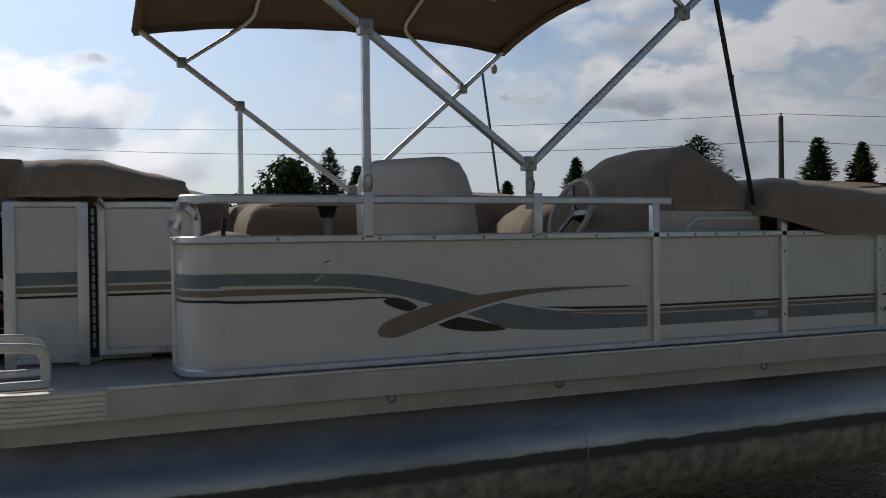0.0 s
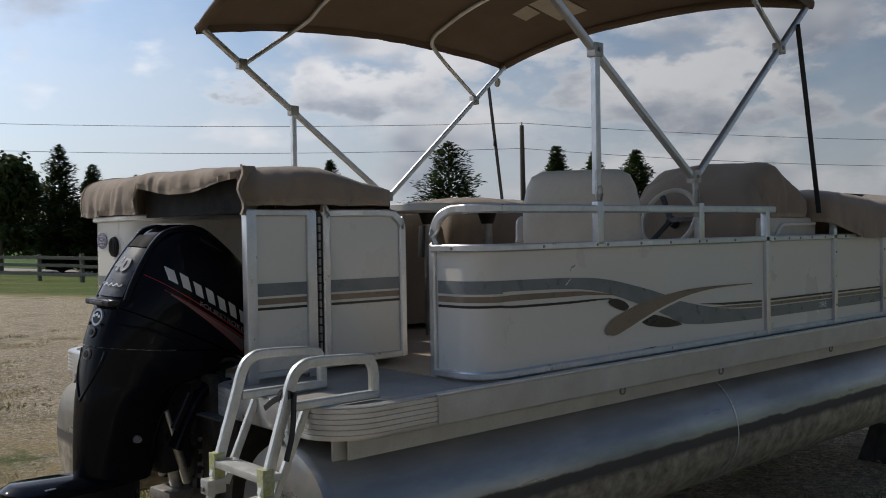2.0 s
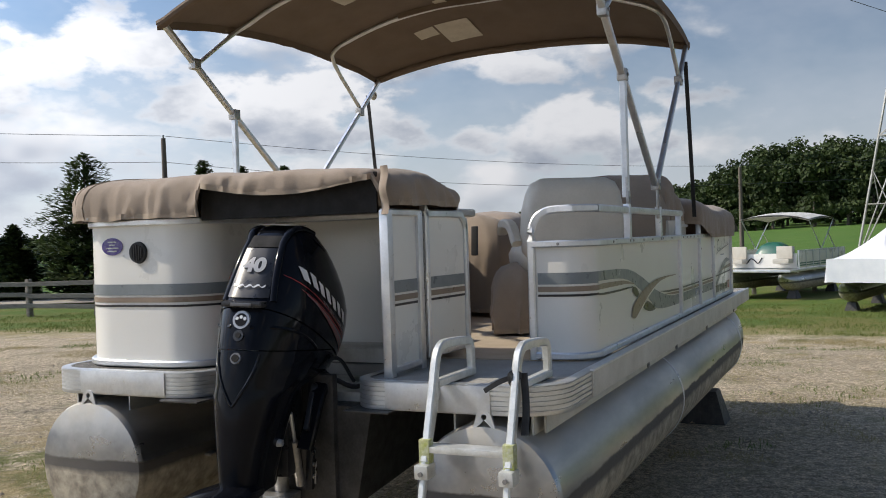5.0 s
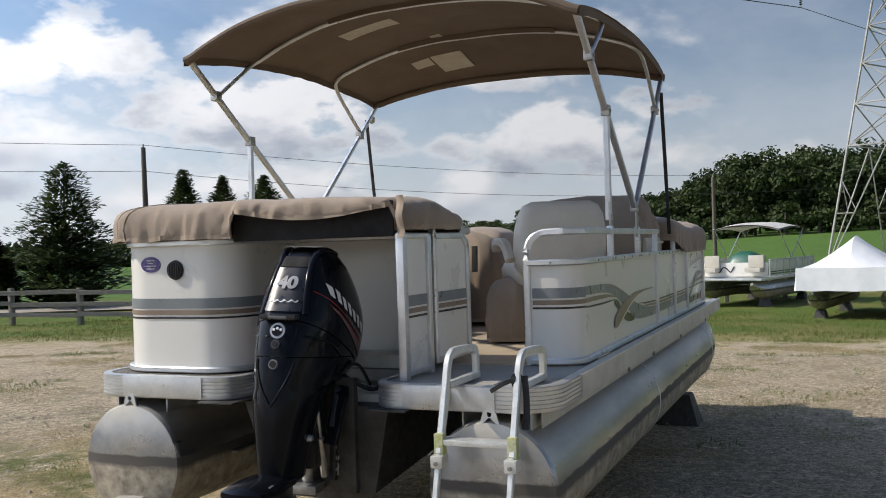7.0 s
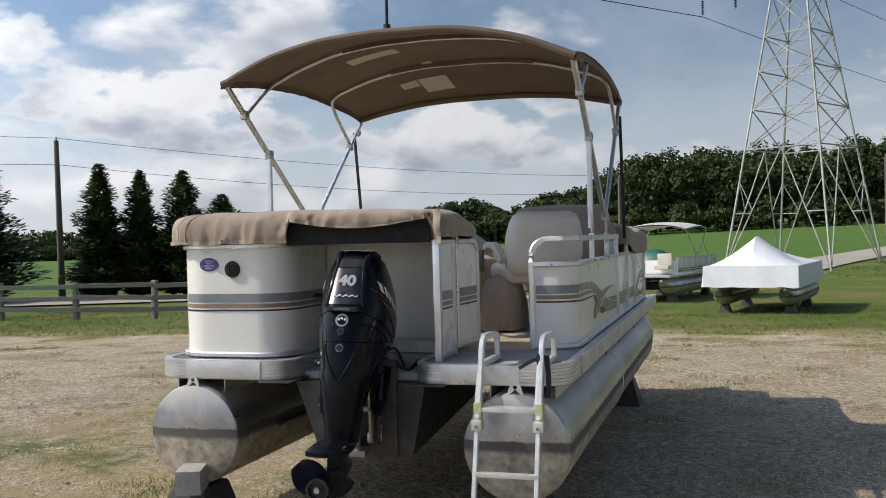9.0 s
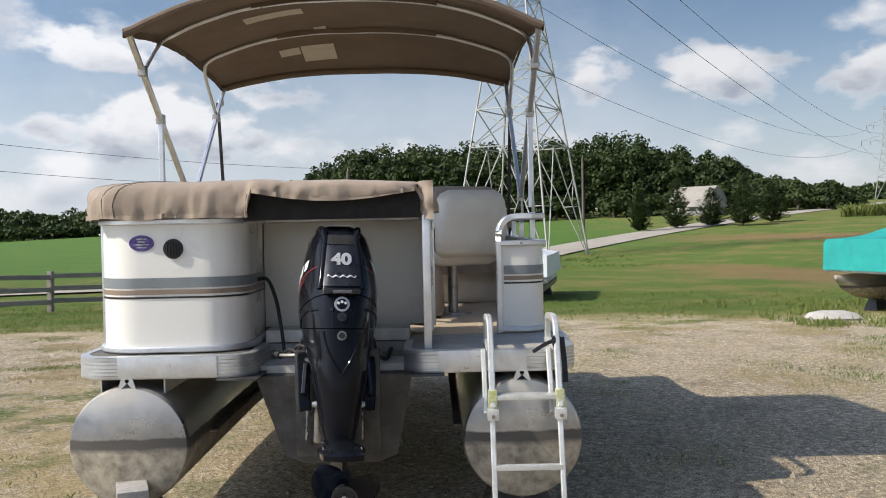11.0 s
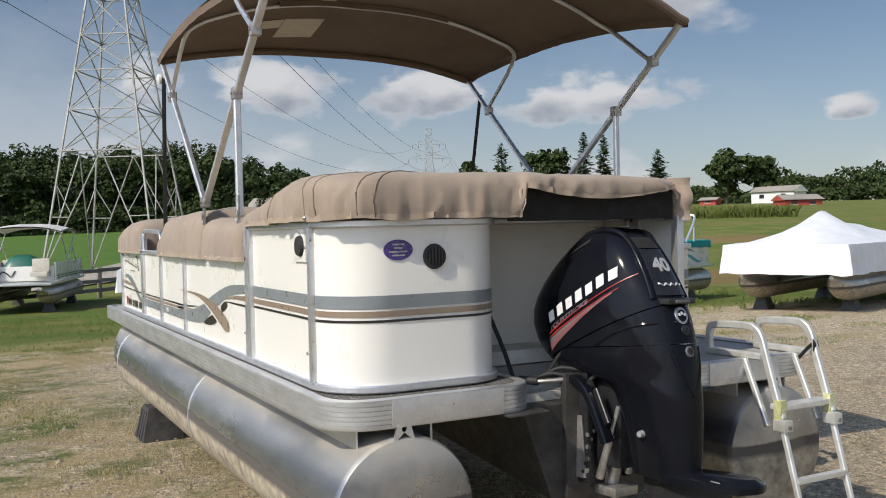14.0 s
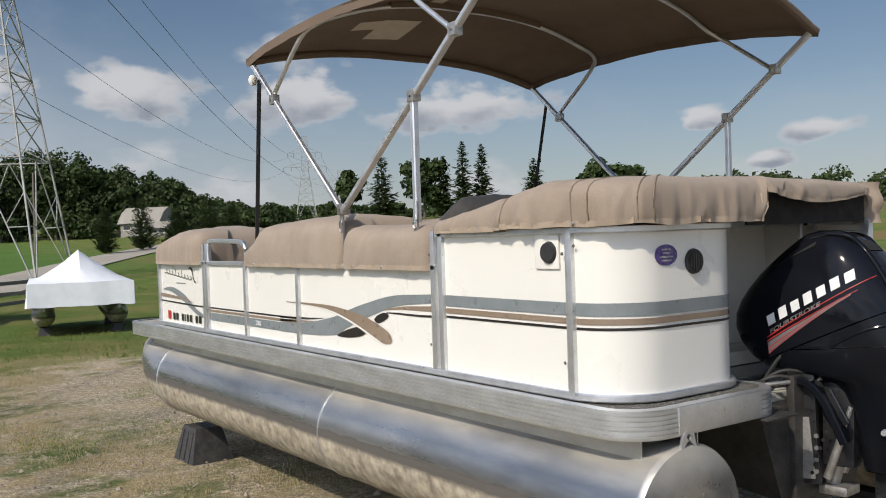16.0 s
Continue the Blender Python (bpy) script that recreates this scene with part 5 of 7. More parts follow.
def cushion(sections):
    """A stuffed shape from rounded rectangles: (centre x, z, half depth, half width, tilt)."""
    rings = []
    for cx, z, hx, hy in sections:
        row = []
        for i in range(28):
            a = 2 * math.pi * i / 28
            c, s2 = math.cos(a), math.sin(a)
            row.append((cx + hx * math.copysign(abs(c) ** 0.55, c), hy * math.copysign(abs(s2) ** 0.5, s2), z))
        rings.append(row)
    return Shape().loft(rings)


part("backrest", cushion([(-0.06, 0.40, 0.10, 0.23), (-0.06, 0.44, 0.13, 0.265), (-0.07, 0.54, 0.13, 0.28), (-0.09, 0.68, 0.115, 0.275), (-0.105, 0.77, 0.10, 0.255), (-0.11, 0.82, 0.08, 0.23), (-0.115, 0.845, 0.045, 0.18)]), M["vinyl_seat"], chair, smooth=60)
part("seat", cushion([(0.14, 0.34, 0.22, 0.23), (0.14, 0.36, 0.26, 0.27), (0.14, 0.44, 0.27, 0.28), (0.14, 0.48, 0.25, 0.26), (0.14, 0.49, 0.18, 0.2)]), M["vinyl_seat"], chair, smooth=60)
for sd in (1,):
    part("armrest", Shape().bar(bezier([(-0.04, sd * 0.30, 0.50), (0.05, sd * 0.31, 0.60), (0.22, sd * 0.31, 0.61), (0.30, sd * 0.30, 0.57)], 4), 0.055, 0.05), M["vinyl_seat"], chair)
part("pedestal", Shape().tube([(0.12, 0, 0.0), (0.12, 0, 0.35)], 0.035, 14), M["steel"], chair)
part("foot_plate", Shape().disc((0.12, 0, 0.0), (0, 0, 1), 0.13, 0.014, 24, 0.12), M["steel"], chair)
cover("chair_cover", "taupe canvas slipped down round the captain's chair", [((1.60, 2.02, -0.58, -0.33), lambda x, y: 1.0, lambda x, y: 1.37, dict(r=0.08, n=90, seed=29.0, shoulder=0.08, crease=0.03))])

table = thing("deck_table", "white oblong table on two black-collared metal legs", "table", at=(1.86, 0.21, 0.984))
tp = rounded([(-0.50, -0.23, 0), (0.50, -0.23, 0), (0.50, 0.23, 0), (-0.50, 0.23, 0)], [0.12] * 4, 6, closed=True)
part("tabletop", Shape().loft([[(p.x * 0.97, p.y * 0.95, 0.672) for p in tp], [(p.x, p.y, 0.682) for p in tp], [(p.x, p.y, 0.712) for p in tp], [(p.x * 0.98, p.y * 0.97, 0.720) for p in tp]]), M["white"], table)
for x in (-0.21, 0.24):
    part("leg", Shape().tube([(x, 0, 0), (x, 0, 0.62)], 0.028, 14), M["steel"], table)
    part("collar", Shape().disc((x, 0, 0.61), (0, 0, 1), 0.035, 0.062, 16, 0.055), M["rubber"], table, "black tapered collar")


# ---------------------------------------------------------------- outboard motor
def build_motor():
    mo = thing("outboard_motor", "glossy black forty horsepower outboard motor, tilted slightly up", "outboard motor")
    mo.matrix_world = pose(0.10, -0.074, 1.25, 2.5, 0, 9.0) @ Matrix.Translation((0, 0, -1.25))
    K = 56

    def sec(z, rear, front, hw, e=0.60, back=0.74, nose=0.86):
        """A level cut through the body: narrow at the rear, a blunt point at the front."""
        cx, hx = (rear + front) / 2, (front - rear) / 2
        row = []
        for i in range(K):
            a = 2 * math.pi * i / K
            c, s = math.cos(a), math.sin(a)
            w = hw * (1 - (1 - back) * max(0.0, -c) ** 1.5 - (1 - nose) * max(0.0, c) ** 1.5)
            row.append(Vector((cx + hx * math.copysign(abs(c) ** e, c), w * math.copysign(abs(s) ** e, s), z)))
        return row

    body = [(0.60, -0.522, -0.215, 0.080), (0.68, -0.522, -0.200, 0.094), (0.76, -0.520, -0.188, 0.108), (0.85, -0.515, -0.165, 0.124), (0.92, -0.508, -0.135, 0.138), (0.962, -0.502, -0.090, 0.148), (0.985, -0.498, 0.060, 0.158), (1.005, -0.495, 0.205, 0.168),
            (1.05, -0.487, 0.268, 0.180), (1.11, -0.474, 0.315, 0.190), (1.17, -0.458, 0.338, 0.196), (1.23, -0.438, 0.336, 0.199), (1.29, -0.412, 0.312, 0.197), (1.35, -0.376, 0.272, 0.190), (1.41, -0.338, 0.222, 0.180),
            (1.46, -0.304, 0.172, 0.168), (1.505, -0.270, 0.122, 0.153), (1.54, -0.238, 0.080, 0.136), (1.568, -0.203, 0.045, 0.116), (1.588, -0.165, 0.015, 0.090), (1.598, -0.125, -0.018, 0.055)]
    whole = Shape().loft([sec(z, a, b, w * 0.925) for z, a, b, w in body])

    def trimmed(co, no, co2=None, no2=None, swell=0.0):
        """The body between two planes, as a closed shell."""
        bm = bmesh.new()
        vs = [bm.verts.new(p) for p in whole.v]
        for q in whole.f:
            bm.faces.new([vs[k] for k in q])
        for c, n in ((co, no), (co2, no2)):
            if c is None:
                continue
            r = bmesh.ops.bisect_plane(bm, geom=bm.verts[:] + bm.edges[:] + bm.faces[:], plane_co=c, plane_no=n, clear_outer=True)
            bmesh.ops.holes_fill(bm, edges=[g for g in r["geom_cut"] if isinstance(g, bmesh.types.BMEdge)], sides=0)
        for v in bm.verts:
            v.co.x += (v.co.x + 0.10) * swell
            v.co.y *= 1 + swell
        bm.verts.index_update()
        out = Shape().add([v.co[:] for v in bm.verts], [[v.index for v in g.verts] for g in bm.faces])
        bm.free()
        return out

    # the cowl parts on a line that climbs from the chin to the rear latch; the leg shroud begins lower down
    seam_n = Vector((-0.455, 0, -1)).normalized()
    seam = Vector((-0.40, 0, 1.292))
    joint = Vector((-0.47, 0, 1.142))
    up = trimmed(seam, seam_n, swell=0.016)
    cowl = part("upper_cowl", up, M["gel_black"], mo, smooth=40)
    mid = trimmed(seam + seam_n * 0.005, -seam_n, joint, Vector((-0.10, 0, -1)).normalized(), swell=0.004)
    belt = part("middle_cowl", mid, M["gel_black"], mo, smooth=40)
    lo = trimmed(joint - Vector((0, 0, 0.004)), Vector((0.10, 0, 1)).normalized(), seam + seam_n * 0.006, -seam_n)
    low = part("leg_shroud", lo, M["gel_black"], mo, smooth=40)

    def tree_of(shape):
        return BVHTree.FromPolygons([Vector(p) for p in shape.v], shape.f)

    tree, tree_mid, tree_low = tree_of(up), tree_of(mid), tree_of(lo)

    def on_side(x, z, sd, tr=tree, lift=0.003):
        hit, nor, _, _ = tr.ray_cast(Vector((x, sd * 0.6, z)), Vector((0, -sd, 0)))
        return (hit + Vector((0, sd * lift, lift * 0.3))) if hit else None

    def on_rear(y, z, tr=tree, lift=0.003):
        hit, nor, _, _ = tr.ray_cast(Vector((-1.2, y, z)), Vector((1, 0, 0)))
        return (hit + Vector((-lift, 0, lift * 0.5))) if hit else None

    def strip(name, pts, mat, parent, where, label=""):
        """A thin layer from rows of (a, lower b, upper b) laid on the cowl."""
        v, f = [], []
        for a, b0, b1 in pts:
            row = [where(a, b0 + (b1 - b0) * q) for q in (0.0, 0.25, 0.5, 0.75, 1.0)]
            if any(p is None for p in row):
                continue
            v += row
        n = len(v) // 5
        if n < 2:
            return None
        for i in range(n - 1):
            for j in range(4):
                f.append((5 * i + j, 5 * i + 5 + j, 5 * i + 6 + j, 5 * i + 1 + j))
        return part(name, Shape().add(v, f), mat, parent, label, smooth=60)

    # rear of the cowl: two ribs that rise from the latch and meet over the hood, a sunk plate between them
    for sd in (-1, 1):
        pts = [on_rear(sd * (0.070 + 0.10 * (1.545 - z) + 0.10 * max(0, 1.40 - z) ** 1.5), z, lift=-0.002) for z in (1.312, 1.335, 1.36, 1.39, 1.42, 1.45, 1.48, 1.51, 1.535)]
        pts = [q for q in pts if q is not None]
        pts += [Vector((-0.185, sd * 0.080, 1.572)), Vector((-0.10, sd * 0.088, 1.586)), Vector((-0.01, sd * 0.096, 1.566))]
        part("cowl_rib", Shape().sweep(bezier(pts, 3), [(0.017 * math.cos(a), 0.013 * math.sin(a)) for a in [2 * math.pi * i / 10 for i in range(10)]], up=(-0.6, 0, 0.8)), M["gel_black"], cowl, smooth=60)
        # scoop behind the shoulder
        strip("shoulder_vent", [(-0.06 + 0.022 * i, 1.535 - 0.011 * i, 1.552 - 0.014 * i) for i in range(9)], M["dark"], cowl, lambda x, z: on_side(x, z, sd, lift=0.004))
    cap = [[Vector((x, y, 1.598 - 0.10 * abs(y) ** 1.5 - 0.9 * max(0.0, abs(x + 0.10) - 0.03) ** 2 + dz)) for x in [-0.19 + 0.013 * i for i in range(15)]] for dz, ys in ((0.006, [-0.075 + 0.0125 * j for j in range(13)]),) for y in ys]
    part("hood_cap", Shape().sheet(cap), M["grey_plastic"], mo, "matt grey hood cap", smooth=60)
    strip("air_intake", [(-0.066 + 0.012 * i, 1.512, 1.556) for i in range(12)], M["dark"], cowl, lambda y, z: on_rear(y, z, lift=0.005))
    strip("rear_plate", [(-0.066 + 0.012 * i, 1.325, 1.508) for i in range(12)], M["satin_black"], cowl, lambda y, z: on_rear(y * (1 + 1.6 * (1.508 - z)), z, lift=0.005), "satin rating plate")

    def project(me, place, where):
        for q in me.vertices:
            x, y = place(q.co)
            p = where(x, y)
            if p is not None:
                q.co = p
        me.update()
        return me

    me = text_mesh("40", 0.086, heavy=0.0042)
    w = max(q.co.x for q in me.vertices)
    project(me, lambda c: (-(c.x - w / 2) * 1.06, 1.420 + c.y * 0.80), lambda y, z: on_rear(y, z, lift=0.010))
    me.materials.clear()
    me.materials.append(M["decal_white"])
    part("rating_numerals", me, None, cowl, "white numerals")
    # a script mark below it, as a plain wavy bar
    strip("script_mark", [(0.066 - 0.0047 * i, 1.363 + 0.0035 * math.sin(i * 0.9), 1.368 + 0.0050 * math.sin(i * 0.9 + 0.7)) for i in range(29)], M["decal_white"], cowl, lambda y, z: on_rear(y, z, lift=0.010))
    for sd in (-1, 1):
        line = lambda u: (0.145 - 0.40 * u, 1.168 + 0.232 * u)

        def on_line(u, dz, lift=0.004):
            x, z = line(u)
            return on_side(x, z + dz, sd, lift=lift)

        # maker's mark: seven plain slanted blocks climbing to the rear
        for i in range(7):
            u0 = 0.035 + 0.136 * i
            strip("maker_block", [(u0 + 0.088 * k / 3, 0.006, 0.054 + 0.004 * (i % 2)) for k in range(4)], M["decal_white"], cowl, lambda u, dz: on_line(u - (dz - 0.03) * 0.5 * sd, dz, 0.005))
        strip("silver_swoosh", [(0.02 + 0.09 * i, -0.052 - 0.058 * (1 - i / 10) ** 1.2, -0.046 - 0.012 * (1 - i / 10)) for i in range(11)], M["grey_plastic"], cowl, lambda u, dz: on_line(u, dz, 0.0035), "dark silver swoosh")
        for k, (u1, a, b, wd) in enumerate(((1.12, -0.036, -0.018, 0.0065), (0.98, -0.052, -0.044, 0.006), (0.90, -0.086, -0.050, 0.005), (0.62, -0.108, -0.066, 0.005))):
            strip("red_stripe", [(0.02 + (u1 - 0.02) * i / 14, a + (b - a) * (i / 14) ** 0.8 - wd / 2 * (1 - 0.6 * i / 14), a + (b - a) * (i / 14) ** 0.8 + wd / 2 * (1 - 0.6 * i / 14)) for i in range(15)], M["decal_red"], cowl, lambda u, dz: on_line(u, dz, 0.0045), "thin red stripe")
        me = text_mesh("FOURSTROKE", 0.034, heavy=0.0006)
        wt = max(q.co.x for q in me.vertices)
        if sd > 0:
            project(me, lambda c: (0.06 + 0.56 * c.x / wt, -0.029 + c.y * 0.80), lambda u, dz: on_line(u, dz, 0.0045))
        else:
            project(me, lambda c: (0.62 - 0.56 * c.x / wt, -0.029 + c.y * 0.80), lambda u, dz: on_line(u, dz, 0.0045))
        me.materials.clear()
        me.materials.append(M["decal_silver"])
        part("stroke_lettering", me, None, cowl, "silver lettering")
        part("side_crease", Shape().tube([q for q in [on_side(-0.44 + 0.05 * i, 1.222 - 0.003 * i * i, sd, tree_mid, -0.002) for i in range(7)] if q is not None], 0.008, 8), M["gel_black"], belt)
        part("screw_cap", Shape().disc((-0.33, sd * 0.10, 0.775), (0, sd, 0), 0.016, 0.022, 12, 0.012), M["decal_silver"], low)

    # rear face: latch, round badge, ports
    def rear_disc(name, y, z, r, mat, depth=0.006, tr=tree_mid, parent=belt):
        p = on_rear(y, z, tr, 0.0)
        return part(name, Shape().disc(p + Vector((0.004, 0, 0)), (-1, 0, 0.30), r, depth + 0.004, 24, r * 0.94), mat, parent)

    rear_disc("round_badge", 0.0, 1.246, 0.036, M["decal_silver"], 0.004)
    rear_disc("badge_field", 0.0, 1.246, 0.026, M["gel_black"], 0.0055)
    for a in range(3):
        rear_disc("badge_dot", -0.016 + 0.016 * a, 1.250 + 0.005 * (a == 1), 0.007, M["decal_white"], 0.0075)
    rear_disc("port_ring", 0.0, 1.190, 0.022, M["satin_black"])
    rear_disc("port_hole", 0.0, 1.190, 0.011, M["dark"], 0.009)
    rear_disc("flush_ring", 0.0, 1.108, 0.022, M["grey_plastic"], 0.006, tree_low, low)
    rear_disc("flush_hole", 0.0, 1.108, 0.015, M["dark"], 0.009, tree_low, low)
    p = on_rear(0.0, 1.310, tree, 0.0)
    part("latch_handle", Shape().box(p.x - 0.034, p.x + 0.03, -0.082, 0.082, 1.293, 1.316, 0.008), M["satin_black"], mo)
    part("latch_plate", Shape().box(p.x - 0.038, p.x - 0.030, -0.042, 0.042, 1.299, 1.311, 0.002), M["grey_plastic"], mo)
    # V-shaped crease down the leg
    for sd in (-1, 1):
        pts = []
        for i in range(14):
            z = 1.125 - 0.0145 * i
            q = on_rear(sd * 0.080 * (1 - (i / 13) ** 1.7), z, tree_low, -0.001)
            if q is not None:
                pts.append(q)
        part("leg_crease", Shape().tube(pts, 0.007, 8), M["gel_black"], low)
    # bracket, rams
    for sd in (-1, 1):
        part("clamp_bracket", Shape().box(-0.10, 0.02, sd * 0.115 - 0.016, sd * 0.115 + 0.016, 0.52, 1.02, 0.012, pose(0, 0, 0, 0, 3, 0)), M["satin_black"], mo)
        for i in range(4):
            part("bracket_bolt", Shape().disc((-0.06, sd * 0.131, 0.58 + 0.05 * i), (0, sd, 0), 0.010, 0.006, 8), M["steel"], mo)
    part("swivel_bracket", Shape().box(-0.20, -0.06, -0.085, 0.085, 0.60, 0.96, 0.03), M["satin_black"], mo)
    part("tilt_ram", Shape().tube([(-0.07, 0.0, 0.50), (-0.13, 0.0, 0.78)], 0.030, 14), M["steel"], mo, "worn bare tilt ram")
    part("anode", Shape().box(-0.16, -0.04, -0.07, 0.07, 0.475, 0.515, 0.01), M["steel"], mo)
    for sd in (-1, 1):
        part("trim_ram", Shape().tube([(-0.085, sd * 0.085, 0.55), (-0.15, sd * 0.085, 0.74)], 0.018, 12), M["steel"], mo, "bare trim ram")
        part("ram_rod", Shape().tube([(-0.14, sd * 0.085, 0.72), (-0.185, sd * 0.085, 0.86)], 0.010, 10), M["alu"], mo)
        plate = part("bracket_plate", Shape().box(-0.115, -0.02, sd * 0.137 - 0.004, sd * 0.137 + 0.004, 0.54, 0.80, 0.003, pose(0, 0, 0, 0, 6, 0)), M["steel"], mo, "scuffed bare bracket plate")
        for i in range(6):
            part("plate_hole", Shape().disc((-0.045 - 0.012 * i, sd * 0.142, 0.575 + 0.036 * i), (0, sd, 0), 0.008, 0.002, 10), M["dark"], plate)
        part("pivot_cap", Shape().disc((-0.06, sd * 0.130, 0.93), (0, sd, 0), 0.034, 0.024, 16, 0.026), M["satin_black"], mo)
        part("tilt_lever", Shape().bar([(-0.12, sd * 0.15, 0.93), (-0.20, sd * 0.16, 0.80)], 0.02, 0.03), M["satin_black"], mo)
        # the bent swivel arm, shiny on its outer face
        part("swivel_arm", Shape().bar(bezier([(0.06, sd * 0.150, 0.955), (-0.03, sd * 0.158, 0.955), (-0.10, sd * 0.160, 0.90), (-0.165, sd * 0.156, 0.78), (-0.19, sd * 0.150, 0.72)], 5), 0.034, 0.060, up=(0, 1, 0)), M["gel_black"], mo, "bent glossy black swivel arm")
    for i, (y0, z0) in enumerate(((0.10, 0.96), (0.14, 0.92), (-0.10, 0.97), (0.06, 0.98))):
        part("cable", Shape().tube(bezier([(0.16, y0 + 0.12 * (1 if y0 > 0 else -1), 0.94), (0.06, y0 + 0.08 * (1 if y0 > 0 else -1), z0 + 0.04 + 0.02 * i), (-0.04, y0, z0 + 0.03), (-0.08, y0 * 0.8, z0 + 0.06)], 5), 0.008, 7), M["rubber"], mo)
    part("steering_rod", Shape().tube(bezier([(-0.02, 0.10, 0.965), (0.03, 0.20, 0.955), (0.10, 0.27, 0.945), (0.16, 0.30, 0.945)], 4), 0.010, 10), M["steel"], mo)
    part("steering_boot", Shape().tube([(0.10, 0.27, 0.945), (0.18, 0.305, 0.945)], 0.018, 12), M["rubber"], mo)
    # lower unit: broad cavitation plate, gear case, skeg, propeller
    plate = [(-0.80, -0.02), (-0.77, -0.085), (-0.62, -0.105), (-0.42, -0.085), (-0.24, -0.03), (-0.21, 0.0), (-0.24, 0.03), (-0.42, 0.085), (-0.62, 0.105), (-0.77, 0.085), (-0.80, 0.02)]
    cav = part("cavitation_plate", Shape().loft([[(x, y, 0.604 - 0.06 * (x + 0.5)) for x, y in plate], [(x, y, 0.626 - 0.06 * (x + 0.5)) for x, y in plate], [(-0.5 + (x + 0.5) * 0.9, y * 0.7, 0.648 - 0.06 * (x + 0.5)) for x, y in plate]]), M["gel_black"], mo, smooth=40)
    for sd in (-1, 1):
        part("warning_label", Shape().box(-0.685, -0.645, sd * 0.078 - 0.006, sd * 0.078 + 0.006, 0.633, 0.650, 0.001), M["decal_silver"], cav, "pale label")
    gear = []
    for i in range(14):
        q = i / 13
        x = -0.26 - 0.52 * q
        rr = 0.056 * math.sin(math.pi * (0.10 + 0.78 * q)) ** 0.6
        gear.append([(x, rr * math.cos(2 * math.pi * j / 18), 0.478 + rr * math.sin(2 * math.pi * j / 18)) for j in range(18)])
    part("gear_case", Shape().loft(gear[::-1]), M["satin_black"], mo)
    part("strut", Shape().loft([[(x, w, z) for x, w in ((-0.68, 0), (-0.54, 0.032), (-0.34, 0.028), (-0.25, 0), (-0.34, -0.028), (-0.54, -0.032))] for z in (0.48, 0.56, 0.62)]), M["satin_black"], mo)
    part("skeg", Shape().loft([[(-0.64, 0.004, 0.435), (-0.38, 0.004, 0.44), (-0.54, 0.003, 0.285), (-0.64, 0.003, 0.28)], [(-0.64, -0.004, 0.435), (-0.38, -0.004, 0.44), (-0.54, -0.003, 0.285), (-0.64, -0.003, 0.28)]]), M["satin_black"], mo)
    prop = new("propeller")
    prop.parent = mo
    prop.matrix_local = pose(-0.80, 0, 0.478, 25, 3, 0)
    part("hub", Shape().loft([[(x, r * math.cos(2 * math.pi * j / 20), r * math.sin(2 * math.pi * j / 20)) for j in range(20)] for x, r in ((0.05, 0.048), (-0.03, 0.052), (-0.055, 0.056), (-0.055, 0.044), (-0.03, 0.042))]), M["satin_black"], prop)
    part("prop_nut", Shape().disc((-0.03, 0, 0), (-1, 0, 0), 0.018, 0.035, 8, 0.014), M["steel"], prop)
    for i in range(3):
        b = Shape()
        g = []
        for u in range(10):
            q = u / 9
            rad = 0.045 + 0.115 * q
            wid = 0.085 * math.sin(math.pi * min(0.97, 0.22 + 0.74 * q)) ** 0.6 / rad
            g.append([(0.040 * (v / 8 - 0.5) * 1.8, rad * math.cos(2.09 * i + 0.3 + (v / 8 - 0.5) * wid * 1.9), rad * math.sin(2.09 * i + 0.3 + (v / 8 - 0.5) * wid * 1.9)) for v in range(9)])
        b.sheet(g)
        b.sheet([[(x + 0.005, y, z) for x, y, z in r][::-1] for r in g])
        part("blade", b, M["gel_black"], prop, smooth=60)
    # cables from the stern wall down to the motor
    part("hose", Shape().tube(bezier([(0.44, 0.40, 1.31), (0.42, 0.345, 1.305), (0.39, 0.30, 1.20), (0.33, 0.27, 1.06), (0.28, 0.25, 0.93)], 6), 0.010, 8), M["rubber"], mo, "black rubber hose")
    part("cable", Shape().tube(bezier([(0.20, -0.30, 0.97), (0.08, -0.26, 0.93), (0.0, -0.18, 0.98), (0.05, -0.12, 1.0)], 5), 0.010, 8), M["rubber"], mo)


from mathutils.bvhtree import BVHTree

build_motor()


